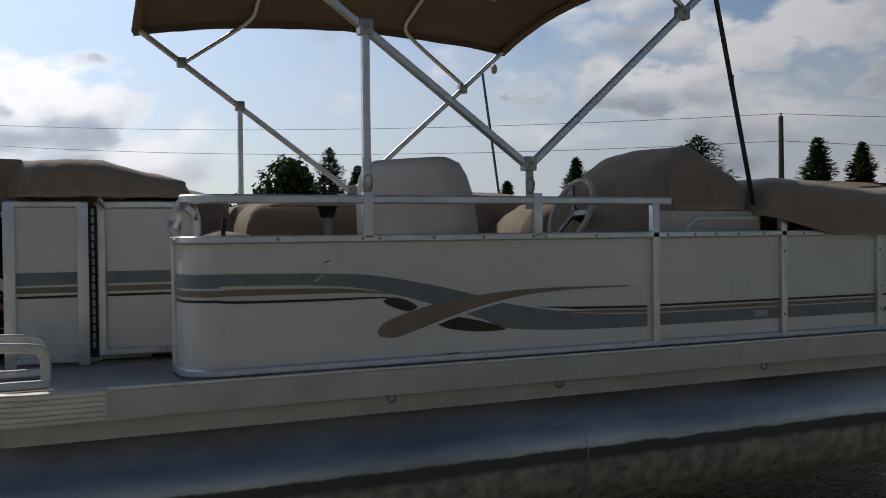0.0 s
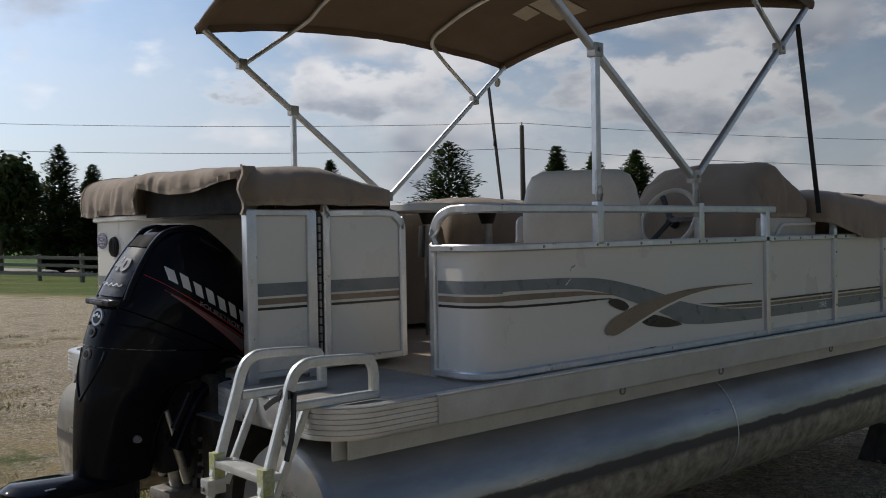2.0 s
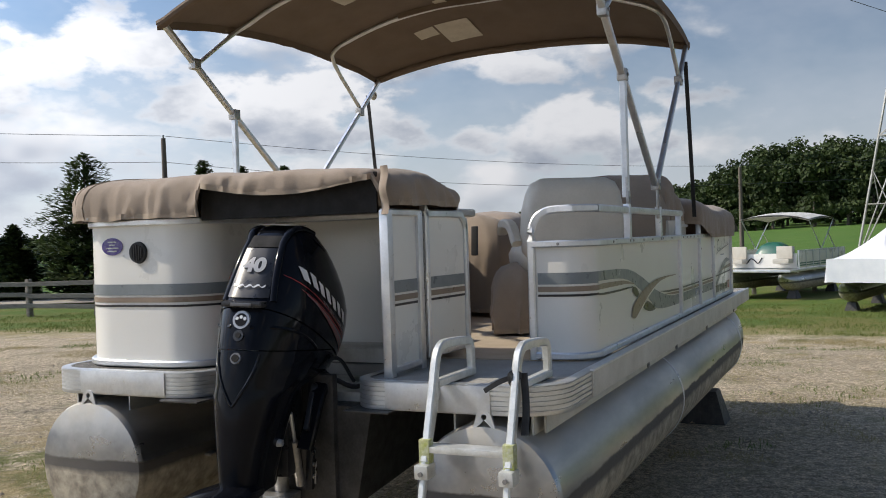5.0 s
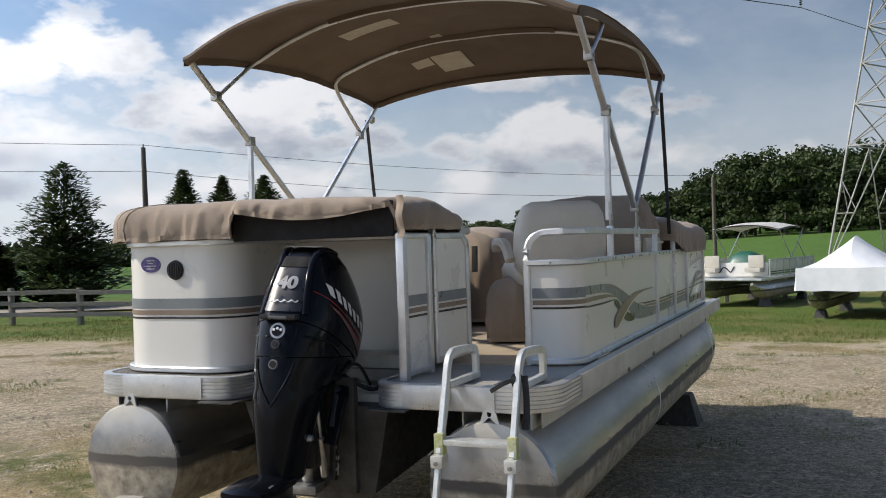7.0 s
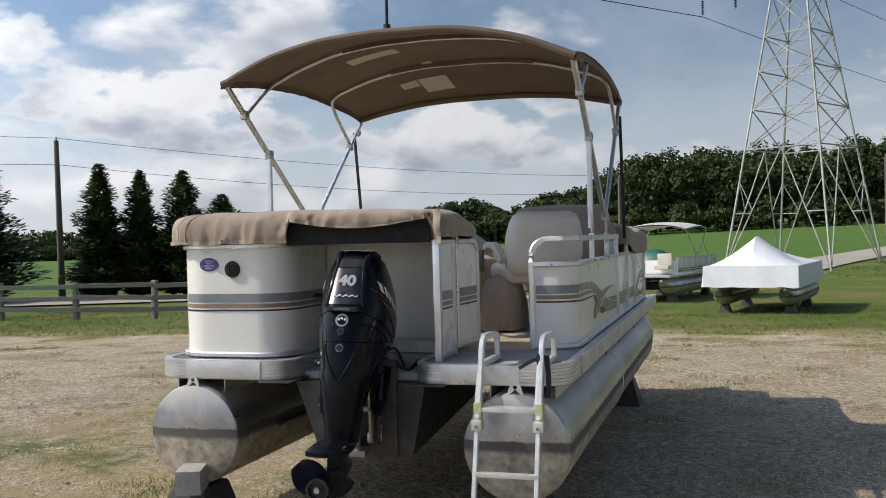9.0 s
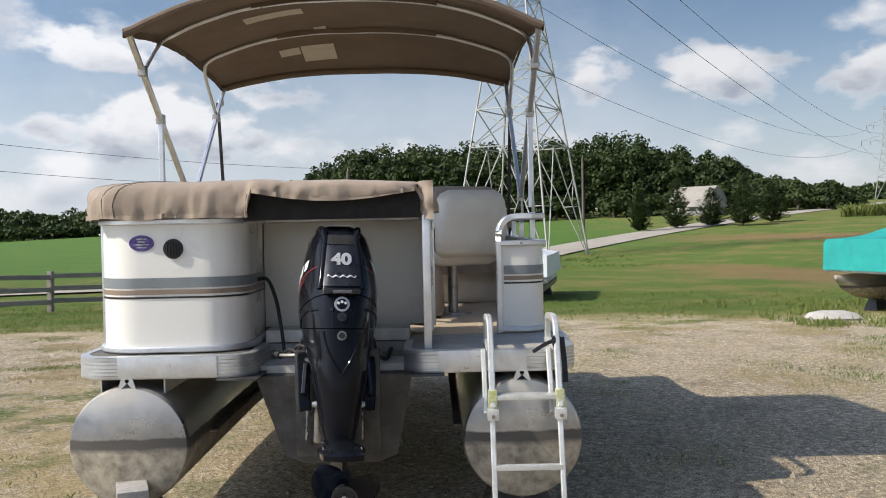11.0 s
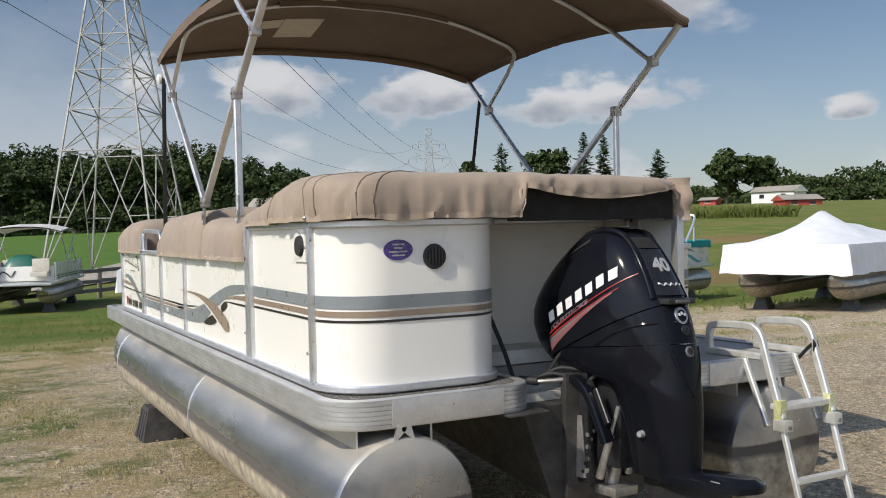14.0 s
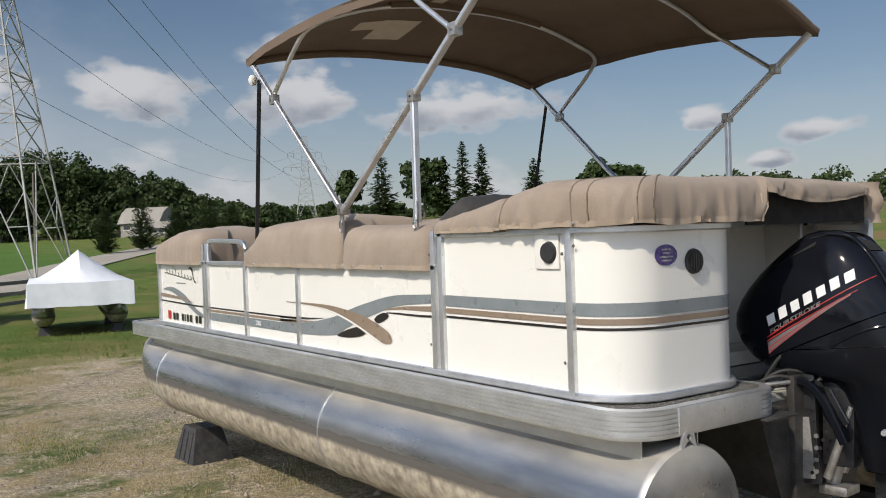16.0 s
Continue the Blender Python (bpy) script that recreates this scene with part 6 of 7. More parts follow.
# ---------------------------------------------------------------- boarding ladder
def build_ladder():
    la = thing("boarding_ladder", "aluminium boarding ladder with green algae stains, folded down", "ladder", at=(0, YC, 0))
    for y in (-0.80, -1.115):
        pts = [(0.235, y, 0.995), (0.235, y, 1.07), (0.225, y, 1.105), (0.19, y, 1.125), (0.0, y, 1.135), (-0.055, y, 1.125), (-0.09, y, 1.09), (-0.12, y, 1.00), (-0.205, y, 0.74)]
        part("hoop", Shape().bar(pts[:1] + bezier(pts[1:-1], 4) + pts[-1:], 0.034, 0.028, up=(0, 1, 0)), M["ladder"], la, "bent square tube hand hoop")
        part("foot_bar", Shape().bar([(0.245, y, 1.0), (-0.10, y, 1.0)], 0.034, 0.03), M["ladder"], la)
        part("lower_leg", Shape().bar([(-0.185, y + 0.003, 0.80), (-0.36, y + 0.003, 0.17)], 0.026, 0.024, up=(0, 1, 0)), M["ladder"], la)
        part("inner_leg", Shape().bar([(-0.02, y + 0.03, 0.985), (-0.15, y + 0.03, 0.70)], 0.026, 0.024, up=(0, 1, 0)), M["ladder"], la)
        part("hinge_clamp", Shape().box(-0.245, -0.175, y - 0.026, y + 0.026, 0.685, 0.735, 0.006, ), M["ladder"], la)
        part("algae_patch", Shape().box(-0.215, -0.175, y - 0.0195, y + 0.0195, 0.735, 0.82, 0.003), M["algae"], la, "yellow-green algae stain")
        for z in (0.705,):
            part("bolt", Shape().disc((-0.247, y, z), (-1, 0, 0), 0.009, 0.006, 8), M["bolt"], la)
    for x, z, w in ((-0.175, 0.785, 0.075), (-0.275, 0.475, 0.035), (-0.335, 0.24, 0.035)):
        part("tread", Shape().box(x - w / 2, x + w / 2, -1.115, -0.80, z - 0.012, z + 0.012, 0.005), M["ladder"], la)
    flat = [(-0.009, -0.002), (0.009, -0.002), (0.009, 0.002), (-0.009, 0.002)]
    for loop in ([(-0.10, -1.12, 1.06), (-0.128, -1.10, 1.045), (-0.122, -1.105, 1.01), (-0.105, -1.12, 1.03)], [(-0.105, -1.12, 1.04), (-0.12, -1.06, 1.02), (-0.125, -1.00, 0.985)]):
        part("strap_loop", Shape().sweep(bezier(loop, 5), flat, up=(1, 0, 0)), M["rubber"], la, "knotted black strap")
    part("strap_knot", Shape().disc((-0.118, -1.123, 1.042), (1, 0.2, 0), 0.017, 0.03, 10, 0.012), M["rubber"], la)
    part("strap_end", Shape().sweep(bezier([(-0.10, -1.14, 1.05), (-0.115, -1.15, 0.93), (-0.14, -1.15, 0.84)], 4), [(-0.013, -0.002), (0.013, -0.002), (0.013, 0.002), (-0.013, 0.002)], up=(1, 0, 0)), M["rubber"], la)


build_ladder()


# ---------------------------------------------------------------- stands under the tubes
def make_stand(at, turn=0.0):
    t = thing("boat_stand", "black moulded plastic boat stand under an aluminium tube", "boat stand", "stands under the boat", at=at, turn=turn)
    s = Shape()
    h = 0.27
    s.loft([[(-0.21, -0.17, 0), (0.21, -0.17, 0), (0.21, 0.17, 0), (-0.21, 0.17, 0)], [(-0.20, -0.16, 0.03), (0.20, -0.16, 0.03), (0.20, 0.16, 0.03), (-0.20, 0.16, 0.03)],
            [(-0.14, -0.11, h - 0.02), (0.14, -0.11, h - 0.02), (0.14, 0.11, h - 0.02), (-0.14, 0.11, h - 0.02)], [(-0.13, -0.10, h), (0.13, -0.10, h), (0.13, 0.10, h), (-0.13, 0.10, h)]])
    part("body", s, M["plastic_block"], t)
    for sd in (-1, 1):
        for x in (-0.10, 0.0, 0.10):
            part("rib", Shape().loft([[(x - 0.012, sd * 0.175, 0.0), (x + 0.012, sd * 0.175, 0.0), (x + 0.012, sd * 0.15, 0.0), (x - 0.012, sd * 0.15, 0.0)], [(x - 0.010, sd * 0.118, h - 0.03), (x + 0.010, sd * 0.118, h - 0.03), (x + 0.010, sd * 0.10, h - 0.03), (x - 0.010, sd * 0.10, h - 0.03)]]), M["plastic_block"], t)
    return t


for x, y in ((4.86, 0.955), (4.90, -0.93), (0.02, 0.955), (0.35, -0.955)):
    make_stand((x, y + YC, height(x, y) - 0.01), 0 if y > 0 else 90)
blk = thing("timber_block", "short grey timber block under the port tube's stern", "block", at=(-0.16, 0.90 + YC, 0))
part("block", Shape().box(-0.09, 0.12, -0.07, 0.07, 0.265, 0.40, 0.006, pose(0, 0, 0, 0, 0, 20)), M["concrete"], blk)
blk.location.z = -0.005


# ---------------------------------------------------------------- road, fence, poles and wires
def strip_on_ground(name, line, width, mat, lift, label, category):
    s = Shape()
    pts = bezier([(x, y, 0) for x, y in line], 14)
    g = []
    for i, p in enumerate(pts):
        a, c = pts[max(0, i - 1)], pts[min(len(pts) - 1, i + 1)]
        d = (c - a).normalized()
        n = Vector((-d.y, d.x, 0))
        g.append([(p.x + n.x * o * width, p.y + n.y * o * width, height(p.x + n.x * o * width, p.y + n.y * o * width) + lift - 0.03 * abs(o) * 2) for o in (-0.5, -0.25, 0, 0.25, 0.5)])
    s.sheet(g)
    ob = new(name, s.mesh(name, mat, 60))
    return tagged(ob, label, category, kind="structure")


M["road"] = material("gravel_road", (0.36, 0.325, 0.27), 0.95, color2=(0.29, 0.26, 0.21), scale=0.6, fine=0.12, fine_scale=20, bump=0.2)
strip_on_ground("road", [(8, 90), (22, 44), (29.5, 25), (37, 7), (46, -2), (62, -9.5), (95, -30), (135, -62), (190, -120)], 4.6, M["road"], 0.10, "pale gravel road beyond the yard fence", "road")


def build_fence():
    line = bezier([(9, 46, 0), (14, 34, 0), (17.8, 22.5, 0), (18.9, 17.8, 0), (20.6, 13.2, 0), (25.4, 6.6, 0), (28.5, 3.5, 0), (33, -1.5, 0), (37, -5.5, 0)], 40)
    fen = thing("rail_fence", "grey weathered timber fence with three rails", "fence", kind="structure")
    d, posts, last = 0.0, [line[0]], line[0]
    for p in line[1:]:
        if (p - posts[-1]).length > 2.35:
            posts.append(p)
    rng = random.Random(4)
    for i, p in enumerate(posts):
        z = height(p.x, p.y)
        m = Matrix.Translation((p.x, p.y, z)) @ Matrix.Rotation(rng.uniform(-0.2, 0.2), 4, "Z") @ Matrix.Rotation(rng.uniform(-0.03, 0.03), 4, "X")
        part("post", Shape().box(-0.075, 0.075, -0.075, 0.075, -0.2, 1.18 + rng.uniform(-0.03, 0.05), 0.02, m), M["wood_grey"], fen)
        if i + 1 < len(posts):
            q = posts[i + 1]
            for h in (0.32, 0.68, 1.04):
                a = Vector((p.x, p.y, z + h + rng.uniform(-0.03, 0.03)))
                b = Vector((q.x, q.y, height(q.x, q.y) + h + rng.uniform(-0.03, 0.03)))
                o = (b - a).cross(Vector((0, 0, 1))).normalized() * 0.09
                part("rail", Shape().bar([a + o, b + o], 0.035, 0.14), M["wood_grey"], fen)


build_fence()
tops = []
for (x, y, h, lx, ly) in ((-2.0, 60.0, 8.6, 0.1, 0.0), (32.07, 28.35, 7.65, 0.25, 0.30), (64.7, 5.7, 6.6, 0.0, 0.0), (97.0, -17.0, 8.0, 0, 0)):
    pole = thing("utility_pole", "tall dark timber utility pole leaning slightly", "utility pole", "poles along the road", at=(x, y, height(x, y) - 0.1))
    s = Shape().loft([[(lx * q + (0.17 - 0.06 * q) * math.cos(a), ly * q + (0.17 - 0.06 * q) * math.sin(a), h * q) for a in [2 * math.pi * i / 12 for i in range(12)]] for q in (0, 0.25, 0.5, 0.75, 1.0)])
    part("shaft", s, M["pole_wood"], pole)
    part("insulator", Shape().tube([(lx, ly, h - 0.02), (lx, ly, h + 0.16)], 0.04, 8), M["galv"], pole)
    tops.append(Vector((x + lx, y + ly, height(x, y) - 0.1 + h)))


def wire(a, b, sag, r=0.010, n=16):
    return Shape().tube([(a.lerp(b, i / n)) - Vector((0, 0, sag * 4 * (i / n) * (1 - i / n))) for i in range(n + 1)], r, 5)


for a, b in zip(tops, tops[1:]):
    for dz, sg in ((0.12, 0.5), (-1.15, 0.6)):
        ob = new("overhead_wire", wire(a + Vector((0, 0, dz)), b + Vector((0, 0, dz)), sg, 0.012).mesh("overhead_wire", M["wire"]))
        tagged(ob, "thin dark overhead wire between timber poles", "wire", "overhead wires")


# ---------------------------------------------------------------- lattice towers
def make_tower(at, turn, H=27.0, base=6.6, scale=1.0, wires=True):
    t = thing("lattice_tower", "tall galvanised steel lattice transmission tower", "transmission tower", "lattice towers", at=at, turn=turn)

    def half(z):
        return (base / 2 + (1.08 - base / 2) * min(1.0, z / 16.5)) if z < 16.5 else 1.08 - 0.25 * (z - 16.5) / (H - 16.5)

    def pt(i, z):
        a, b = ((1, 1), (-1, 1), (-1, -1), (1, -1))[i % 4]
        return Vector((a * half(z), b * half(z), z))

    levels = [0.0, 3.4, 7.2, 9.6, 11.9, 14.0, 16.5, 18.6, 20.6, 22.6, 24.8, H]
    w = 0.13
    for i in range(4):
        part("leg", Shape().bar([pt(i, z) for z in levels], w * 0.85, w * 0.85), M["galv"], t)
    for k, (z0, z1) in enumerate(zip(levels, levels[1:])):
        for i in range(4):
            if k < 2:
                if k == 0:
                    top = (pt(i, 7.2) + pt(i + 1, 7.2)) / 2
                    for j in (i, i + 1):
                        part("brace", Shape().bar([pt(j, 0.0), top], 0.07, 0.07), M["galv"], t)
                        mid = pt(j, 0.0).lerp(top, 0.47)
                        part("brace", Shape().bar([pt(j, 3.4), mid], 0.06, 0.06), M["galv"], t)
                        part("brace", Shape().bar([pt(j, 5.3), mid.lerp(top, 0.05)], 0.05, 0.05), M["galv"], t)
                else:
                    part("strut", Shape().bar([pt(i, z1), pt(i + 1, z1)], 0.075, 0.075), M["galv"], t)
            else:
                part("brace", Shape().bar([pt(i, z0), pt(i + 1, z1)], 0.065, 0.065), M["galv"], t)
                part("brace", Shape().bar([pt(i + 1, z0), pt(i, z1)], 0.065, 0.065), M["galv"], t)
                part("strut", Shape().bar([pt(i, z1), pt(i + 1, z1)], 0.07, 0.07), M["galv"], t)
    ends = []
    for z, L in ((17.6, 6.6), (22.0, 5.2)):
        for sd in (-1, 1):
            tip = Vector((0, sd * L, z))
            for a in (-1, 1):
                part("arm_chord", Shape().bar([Vector((a * half(z), sd * half(z), z)), tip], 0.075, 0.075), M["galv"], t)
                part("arm_chord", Shape().bar([Vector((a * half(z + 1.5), sd * half(z + 1.5), z + 1.5)), tip], 0.065, 0.065), M["galv"], t)
            for q in (0.55, 0.98):
                p = Vector((0, sd * (half(z) + (L - half(z)) * q), z))
                s = Shape()
                for i in range(7):
                    s.disc(p - Vector((0, 0, 0.25 + 0.13 * i)), (0, 0, -1), 0.11, 0.05, 10, 0.06)
                s.tube([p, p - Vector((0, 0, 1.25))], 0.02, 6)
                part("insulator_string", s, M["satin_black"], t)
                if q > 0.9:
                    ends.append(p - Vector((0, 0, 1.25)))
    t.scale = (scale,) * 3
    return t, [pose(*at, 0, 0, turn) @ (e * scale) for e in ends]


def polar(eye, az, d):
    x, y = eye[0] + d * math.cos(radians(az)), eye[1] + d * math.sin(radians(az))
    return (x, y, height(x, y))


x, y = 55.0, -6.2
_, near_ends = make_tower((x, y, height(x, y) - 0.1), -31.0)
far = [polar((-3.83, 0.98), -26.5, 290.0), polar((-3.83, 0.98), -28.8, 470.0)]
far_ends = []
for p in far:
    _, e = make_tower((p[0], p[1], p[2] - 0.5), -24.0, scale=1.0)
    far_ends.append(e)
for a, b in zip(near_ends, far_ends[0]):
    tagged(new("power_line", wire(Vector(a), Vector(b), 6.0, 0.022, 28).mesh("power_line", M["wire"])), "long sagging power line between lattice towers", "power line", "power lines")
for a, b in zip(far_ends[0], far_ends[1]):
    tagged(new("power_line", wire(Vector(a), Vector(b), 4.0, 0.03, 16).mesh("power_line", M["wire"])), "long sagging power line between lattice towers", "power line", "power lines")
for a in near_ends:
    b = Vector(a) + Vector((-176.0, 107.0, 6.0))
    tagged(new("power_line", wire(Vector(a), b, 4.0, 0.03, 20).mesh("power_line", M["wire"])), "long sagging power line between lattice towers", "power line", "power lines")


# ---------------------------------------------------------------- the other boats in the yard
def other_hull(t, length=5.6, width=2.4, deck_z=0.72, r=0.29):
    for sd in (-1, 1):
        y = sd * (width / 2 - 0.32)
        k = 24
        rings = [[(xx, y + rr * math.cos(2 * math.pi * j / k), 0.27 + 0.29 + dz + rr * math.sin(2 * math.pi * j / k)) for j in range(k)] for xx, rr, dz in
                 [(-length / 2, r * 0.6, 0), (-length / 2 + 0.02, r * 0.95, 0), (-length / 2 + 0.06, r, 0), (length / 2 - 1.0, r, 0), (length / 2 - 0.6, r * 0.9, 0.03), (length / 2 - 0.25, r * 0.6, 0.10), (length / 2, r * 0.15, 0.22)]]
        tube = part("pontoon", Shape().loft([[(p[0], p[1] - y, p[2] - 0.56) for p in q] for q in rings]), M["pontoon"], t)
        tube.location = (0, y, 0.56)
        for xx in (-length * 0.3, 0, length * 0.28):
            part("riser", Shape().box(xx - 0.1, xx + 0.1, y - 0.12, y + 0.12, 0.80, 0.90, 0.01), M["riser"], t)
        for xx in (-length * 0.36, length * 0.30):
            part("support_block", Shape().loft([[(xx - 0.2, y - 0.18, 0), (xx + 0.2, y - 0.18, 0), (xx + 0.2, y + 0.18, 0), (xx - 0.2, y + 0.18, 0)], [(xx - 0.13, y - 0.1, 0.275), (xx + 0.13, y - 0.1, 0.275), (xx + 0.13, y + 0.1, 0.275), (xx - 0.13, y + 0.1, 0.275)]]), M["plastic_block"], t)
    part("deck", Shape().box(-length / 2, length / 2, -width / 2, width / 2, 0.89, 0.97, 0.02), M["alu_trim"], t)


def wrapped_boat(at, turn, length=5.8, width=2.45, peak=(1.5, 0.62)):
    """A boat under a tight white shrink wrap with a ridge and a peak."""
    t = thing("wrapped_boat", "pontoon boat sealed in white shrink wrap, on black supports", "pontoon boat", "wrapped boats", at=at, turn=turn)
    other_hull(t, length - 0.2, width)
    hw = width / 2 + 0.06
    n, k = 26, 33
    g = []
    for i in range(n + 1):
        q = i / n
        xx = -length / 2 + length * q
        e = min(1.0, min(q, 1 - q) / 0.03)
        row = []
        for j in range(k):
            u = j / (k - 1) * 2 - 1
            a = abs(u)
            if a > 0.62:                    # skirt
                f = (1 - a) / 0.38
                yy = math.copysign(hw + 0.05 * (1 - f) - 0.02 * f, u)
                zz = 0.84 + f * 0.60 + 0.04 * noise.noise((xx * 2, u * 3, 2.0)) * (1 - f)
            else:
                f = 1 - a / 0.62
                yy = math.copysign((hw - 0.02) * (a / 0.62), u)
                ridge = 0.30 + peak[1] * math.exp(-((xx - (length / 2 - peak[0])) / 0.8) ** 2) + 0.10 * math.sin(3 * q)
                zz = 1.44 + (f ** 1.25) * ridge * min(1.0, min(q, 1 - q) / 0.16) ** 0.8
            row.append((xx + 0.02 * noise.noise((u * 4, q * 3, 5.0)), yy + 0.025 * noise.noise((xx * 2.3, u * 5, 1.0)), zz + 0.015 * noise.noise((xx * 3, u * 6, 7.0))))
        g.append(row)
    s = Shape().sheet(g)
    for i, flip in ((0, 1), (n, -1)):      # end walls
        row = g[i]
        lo = [(p[0] - flip * 0.03, p[1], 0.84 + 0.03 * noise.noise((p[1] * 3, 0, i))) for p in row]
        s.sheet([row, lo][::flip])
    part("shrink_wrap", s, M["shrink"], t, "taut white plastic film", smooth=25)
    return t


def ground_at(x, y):
    return (x, y, height(x, y) - 0.02)


wrapped_boat(ground_at(24.7, -3.05), 168.0, length=4.9, peak=(1.25, 0.45))
wrapped_boat(ground_at(11.2, -14.9), 111.0, peak=(2.25, 0.28))

teal = thing("covered_boat", "white pontoon boat under a draped teal canvas cover", "pontoon boat", "other boats in the yard", at=ground_at(15.5, -12.2), turn=111.0)
other_hull(teal, 5.8, 2.45)
part("side_wall", Shape().box(-2.8, 2.75, -1.16, 1.16, 0.97, 1.56, 0.03), M["white"], teal)
for sd in (-1, 1):
    for k, (x0, x1, z, mt) in enumerate(((-2.0, -0.6, 1.30, "grey_band"), (-0.8, 0.6, 1.22, "teal_decal"), (0.3, 1.7, 1.32, "teal_decal"), (1.2, 2.5, 1.2, "grey_band"), (-2.4, -1.4, 1.14, "teal_decal"))):
        g = [[(x0 + (x1 - x0) * i / 12, sd * 1.1635, z + 0.09 * math.sin(math.pi * 1.4 * i / 12 + k) + o * 0.05 * math.sin(math.pi * i / 12)) for i in range(13)] for o in (-1, 1)]
        part("stripe", Shape().sheet(g), M[mt], teal)
for i in range(5):
    part("registration_bar", Shape().box(1.2 + 0.13 * i, 1.28 + 0.13 * i, 1.216, 1.222, 0.90, 0.96), M["black_band"], teal)
    part("registration_bar", Shape().box(1.2 + 0.13 * i, 1.28 + 0.13 * i, -1.222, -1.216, 0.90, 0.96), M["black_band"], teal)
g = []
for i in range(31):
    q = i / 30
    xx = -2.85 + 5.78 * q
    row = []
    for j in range(29):
        u = j / 28 * 2 - 1
        a = abs(u)
        front = xx > 1.9
        if a > 0.75:
            f = (1 - a) / 0.25
            low = 0.95 if front else 1.42
            yy, zz = math.copysign(1.20 + 0.02 * math.sin(9 * xx), u), low + (1.60 - low) * f
        else:
            f = 1 - a / 0.75
            yy = math.copysign(1.2 * a / 0.75, u)
            zz = 1.60 + (f ** 0.9) * (0.12 + 0.36 * math.exp(-((xx - 1.2) / 1.2) ** 2) + 0.12 * math.exp(-((xx + 0.4) / 0.8) ** 2)) * min(1.0, min(q, 1 - q) / 0.18)
        row.append((xx, yy + 0.02 * noise.noise((xx * 3, u * 4, 3.3)), zz + 0.02 * noise.noise((xx * 2.5, u * 5, 8.1))))
    g.append(row)
s = Shape().sheet(g)
s.sheet([[(p[0] + 0.02, p[1], 0.94) for p in g[-1]], g[-1]])
s.sheet([g[0], [(p[0] - 0.02, p[1], 1.40) for p in g[0]]])
part("canvas_cover", s, M["teal"], teal, "draped teal canvas", smooth=40)
arch = [(-1.4, -1.18, 1.5), (-2.0, -1.16, 2.15), (-2.02, -0.95, 2.26), (-2.05, 0, 2.34), (-2.02, 0.95, 2.26), (-2.0, 1.16, 2.15), (-1.4, 1.18, 1.5)]
part("ski_arch", Shape().tube(bezier(arch, 5), 0.035, 8), M["alu"], teal, "bent aluminium tow arch")
for sd in (-1, 1):
    part("arch_leg", Shape().tube([(-1.95, sd * 1.17, 1.95), (-1.9, sd * 1.18, 1.5)], 0.025, 8), M["alu"], teal)

gb = thing("green_trim_boat", "white pontoon boat with green trim and a raised pale sun top", "pontoon boat", "other boats in the yard", at=ground_at(30.4, 0.3), turn=164.0)
other_hull(gb, 5.6, 2.4)
for sd in (-1, 1):
    part("fence_panel", Shape().box(-2.6, 1.9, sd * 1.13 - 0.015, sd * 1.13 + 0.015, 1.0, 1.52, 0.01), M["white"], gb)
    for z, mt in ((1.06, "green_decal"), (1.13, "green_decal")):
        part("stripe", Shape().box(-2.58, 1.88, sd * 1.150 - 0.004, sd * 1.150 + 0.004, z, z + 0.035), M[mt], gb)
    for i in range(8):
        xx = -2.6 + 4.5 * i / 7
        part("post", Shape().box(xx - 0.02, xx + 0.02, sd * 1.16 - 0.012, sd * 1.16 + 0.012, 0.97, 1.55), M["alu"], gb)
    part("top_rail", Shape().bar([(-2.6, sd * 1.13, 1.545), (1.9, sd * 1.13, 1.545)], 0.04, 0.04), M["alu"], gb)
    part("arm", Shape().tube([(-0.3, sd * 1.12, 1.55), (-1.6, sd * 1.12, 2.55)], 0.02, 6), M["alu"], gb)
    part("arm", Shape().tube([(-0.3, sd * 1.12, 1.55), (0.9, sd * 1.12, 2.6)], 0.02, 6), M["alu"], gb)
    part("arm", Shape().tube([(-1.7, sd * 1.12, 1.55), (-1.0, sd * 1.12, 2.1)], 0.02, 6), M["alu"], gb)
part("bow_panel", Shape().box(1.88, 1.92, -1.1, 1.1, 1.0, 1.46, 0.01), M["white"], gb)
part("name_mark", Shape().tube(bezier([(1.93, -0.8 + 0.13 * i, 1.24 + 0.10 * math.sin(2.3 * i)) for i in range(7)], 4), 0.02, 6), M["black_band"], gb)
g = [[(-1.75 + 2.85 * i / 12, -1.2 + 2.4 * j / 12, 2.54 + 0.10 * math.sin(math.pi * i / 12) + 0.17 * (1 - abs(j / 6 - 1) ** 2.5)) for j in range(13)] for i in range(13)]
s = Shape().sheet(g)
s.sheet([[(a, b, c - 0.05) for a, b, c in r] for r in g])
part("sun_top", s, M["white_dirty"], gb, "pale canvas sun top")
for yy in (-0.75, 0.75):
    part("bow_chair", Shape().box(1.95, 2.4, yy - 0.26, yy + 0.26, 1.15, 1.30, 0.05).box(1.95, 2.05, yy - 0.26, yy + 0.26, 1.30, 1.70, 0.05), M["vinyl_seat"], gb)
part("tarp_heap", cushion([(0.9, 1.0, 0.6, 0.7), (0.9, 1.4, 0.5, 0.6), (0.9, 1.7, 0.35, 0.4), (0.9, 1.82, 0.15, 0.2)]), M["green_decal"], gb, "bundled green tarpaulin")
part("bench", Shape().box(-2.4, -0.9, -1.1, -0.5, 1.0, 1.62, 0.08), M["vinyl_seat"], gb)


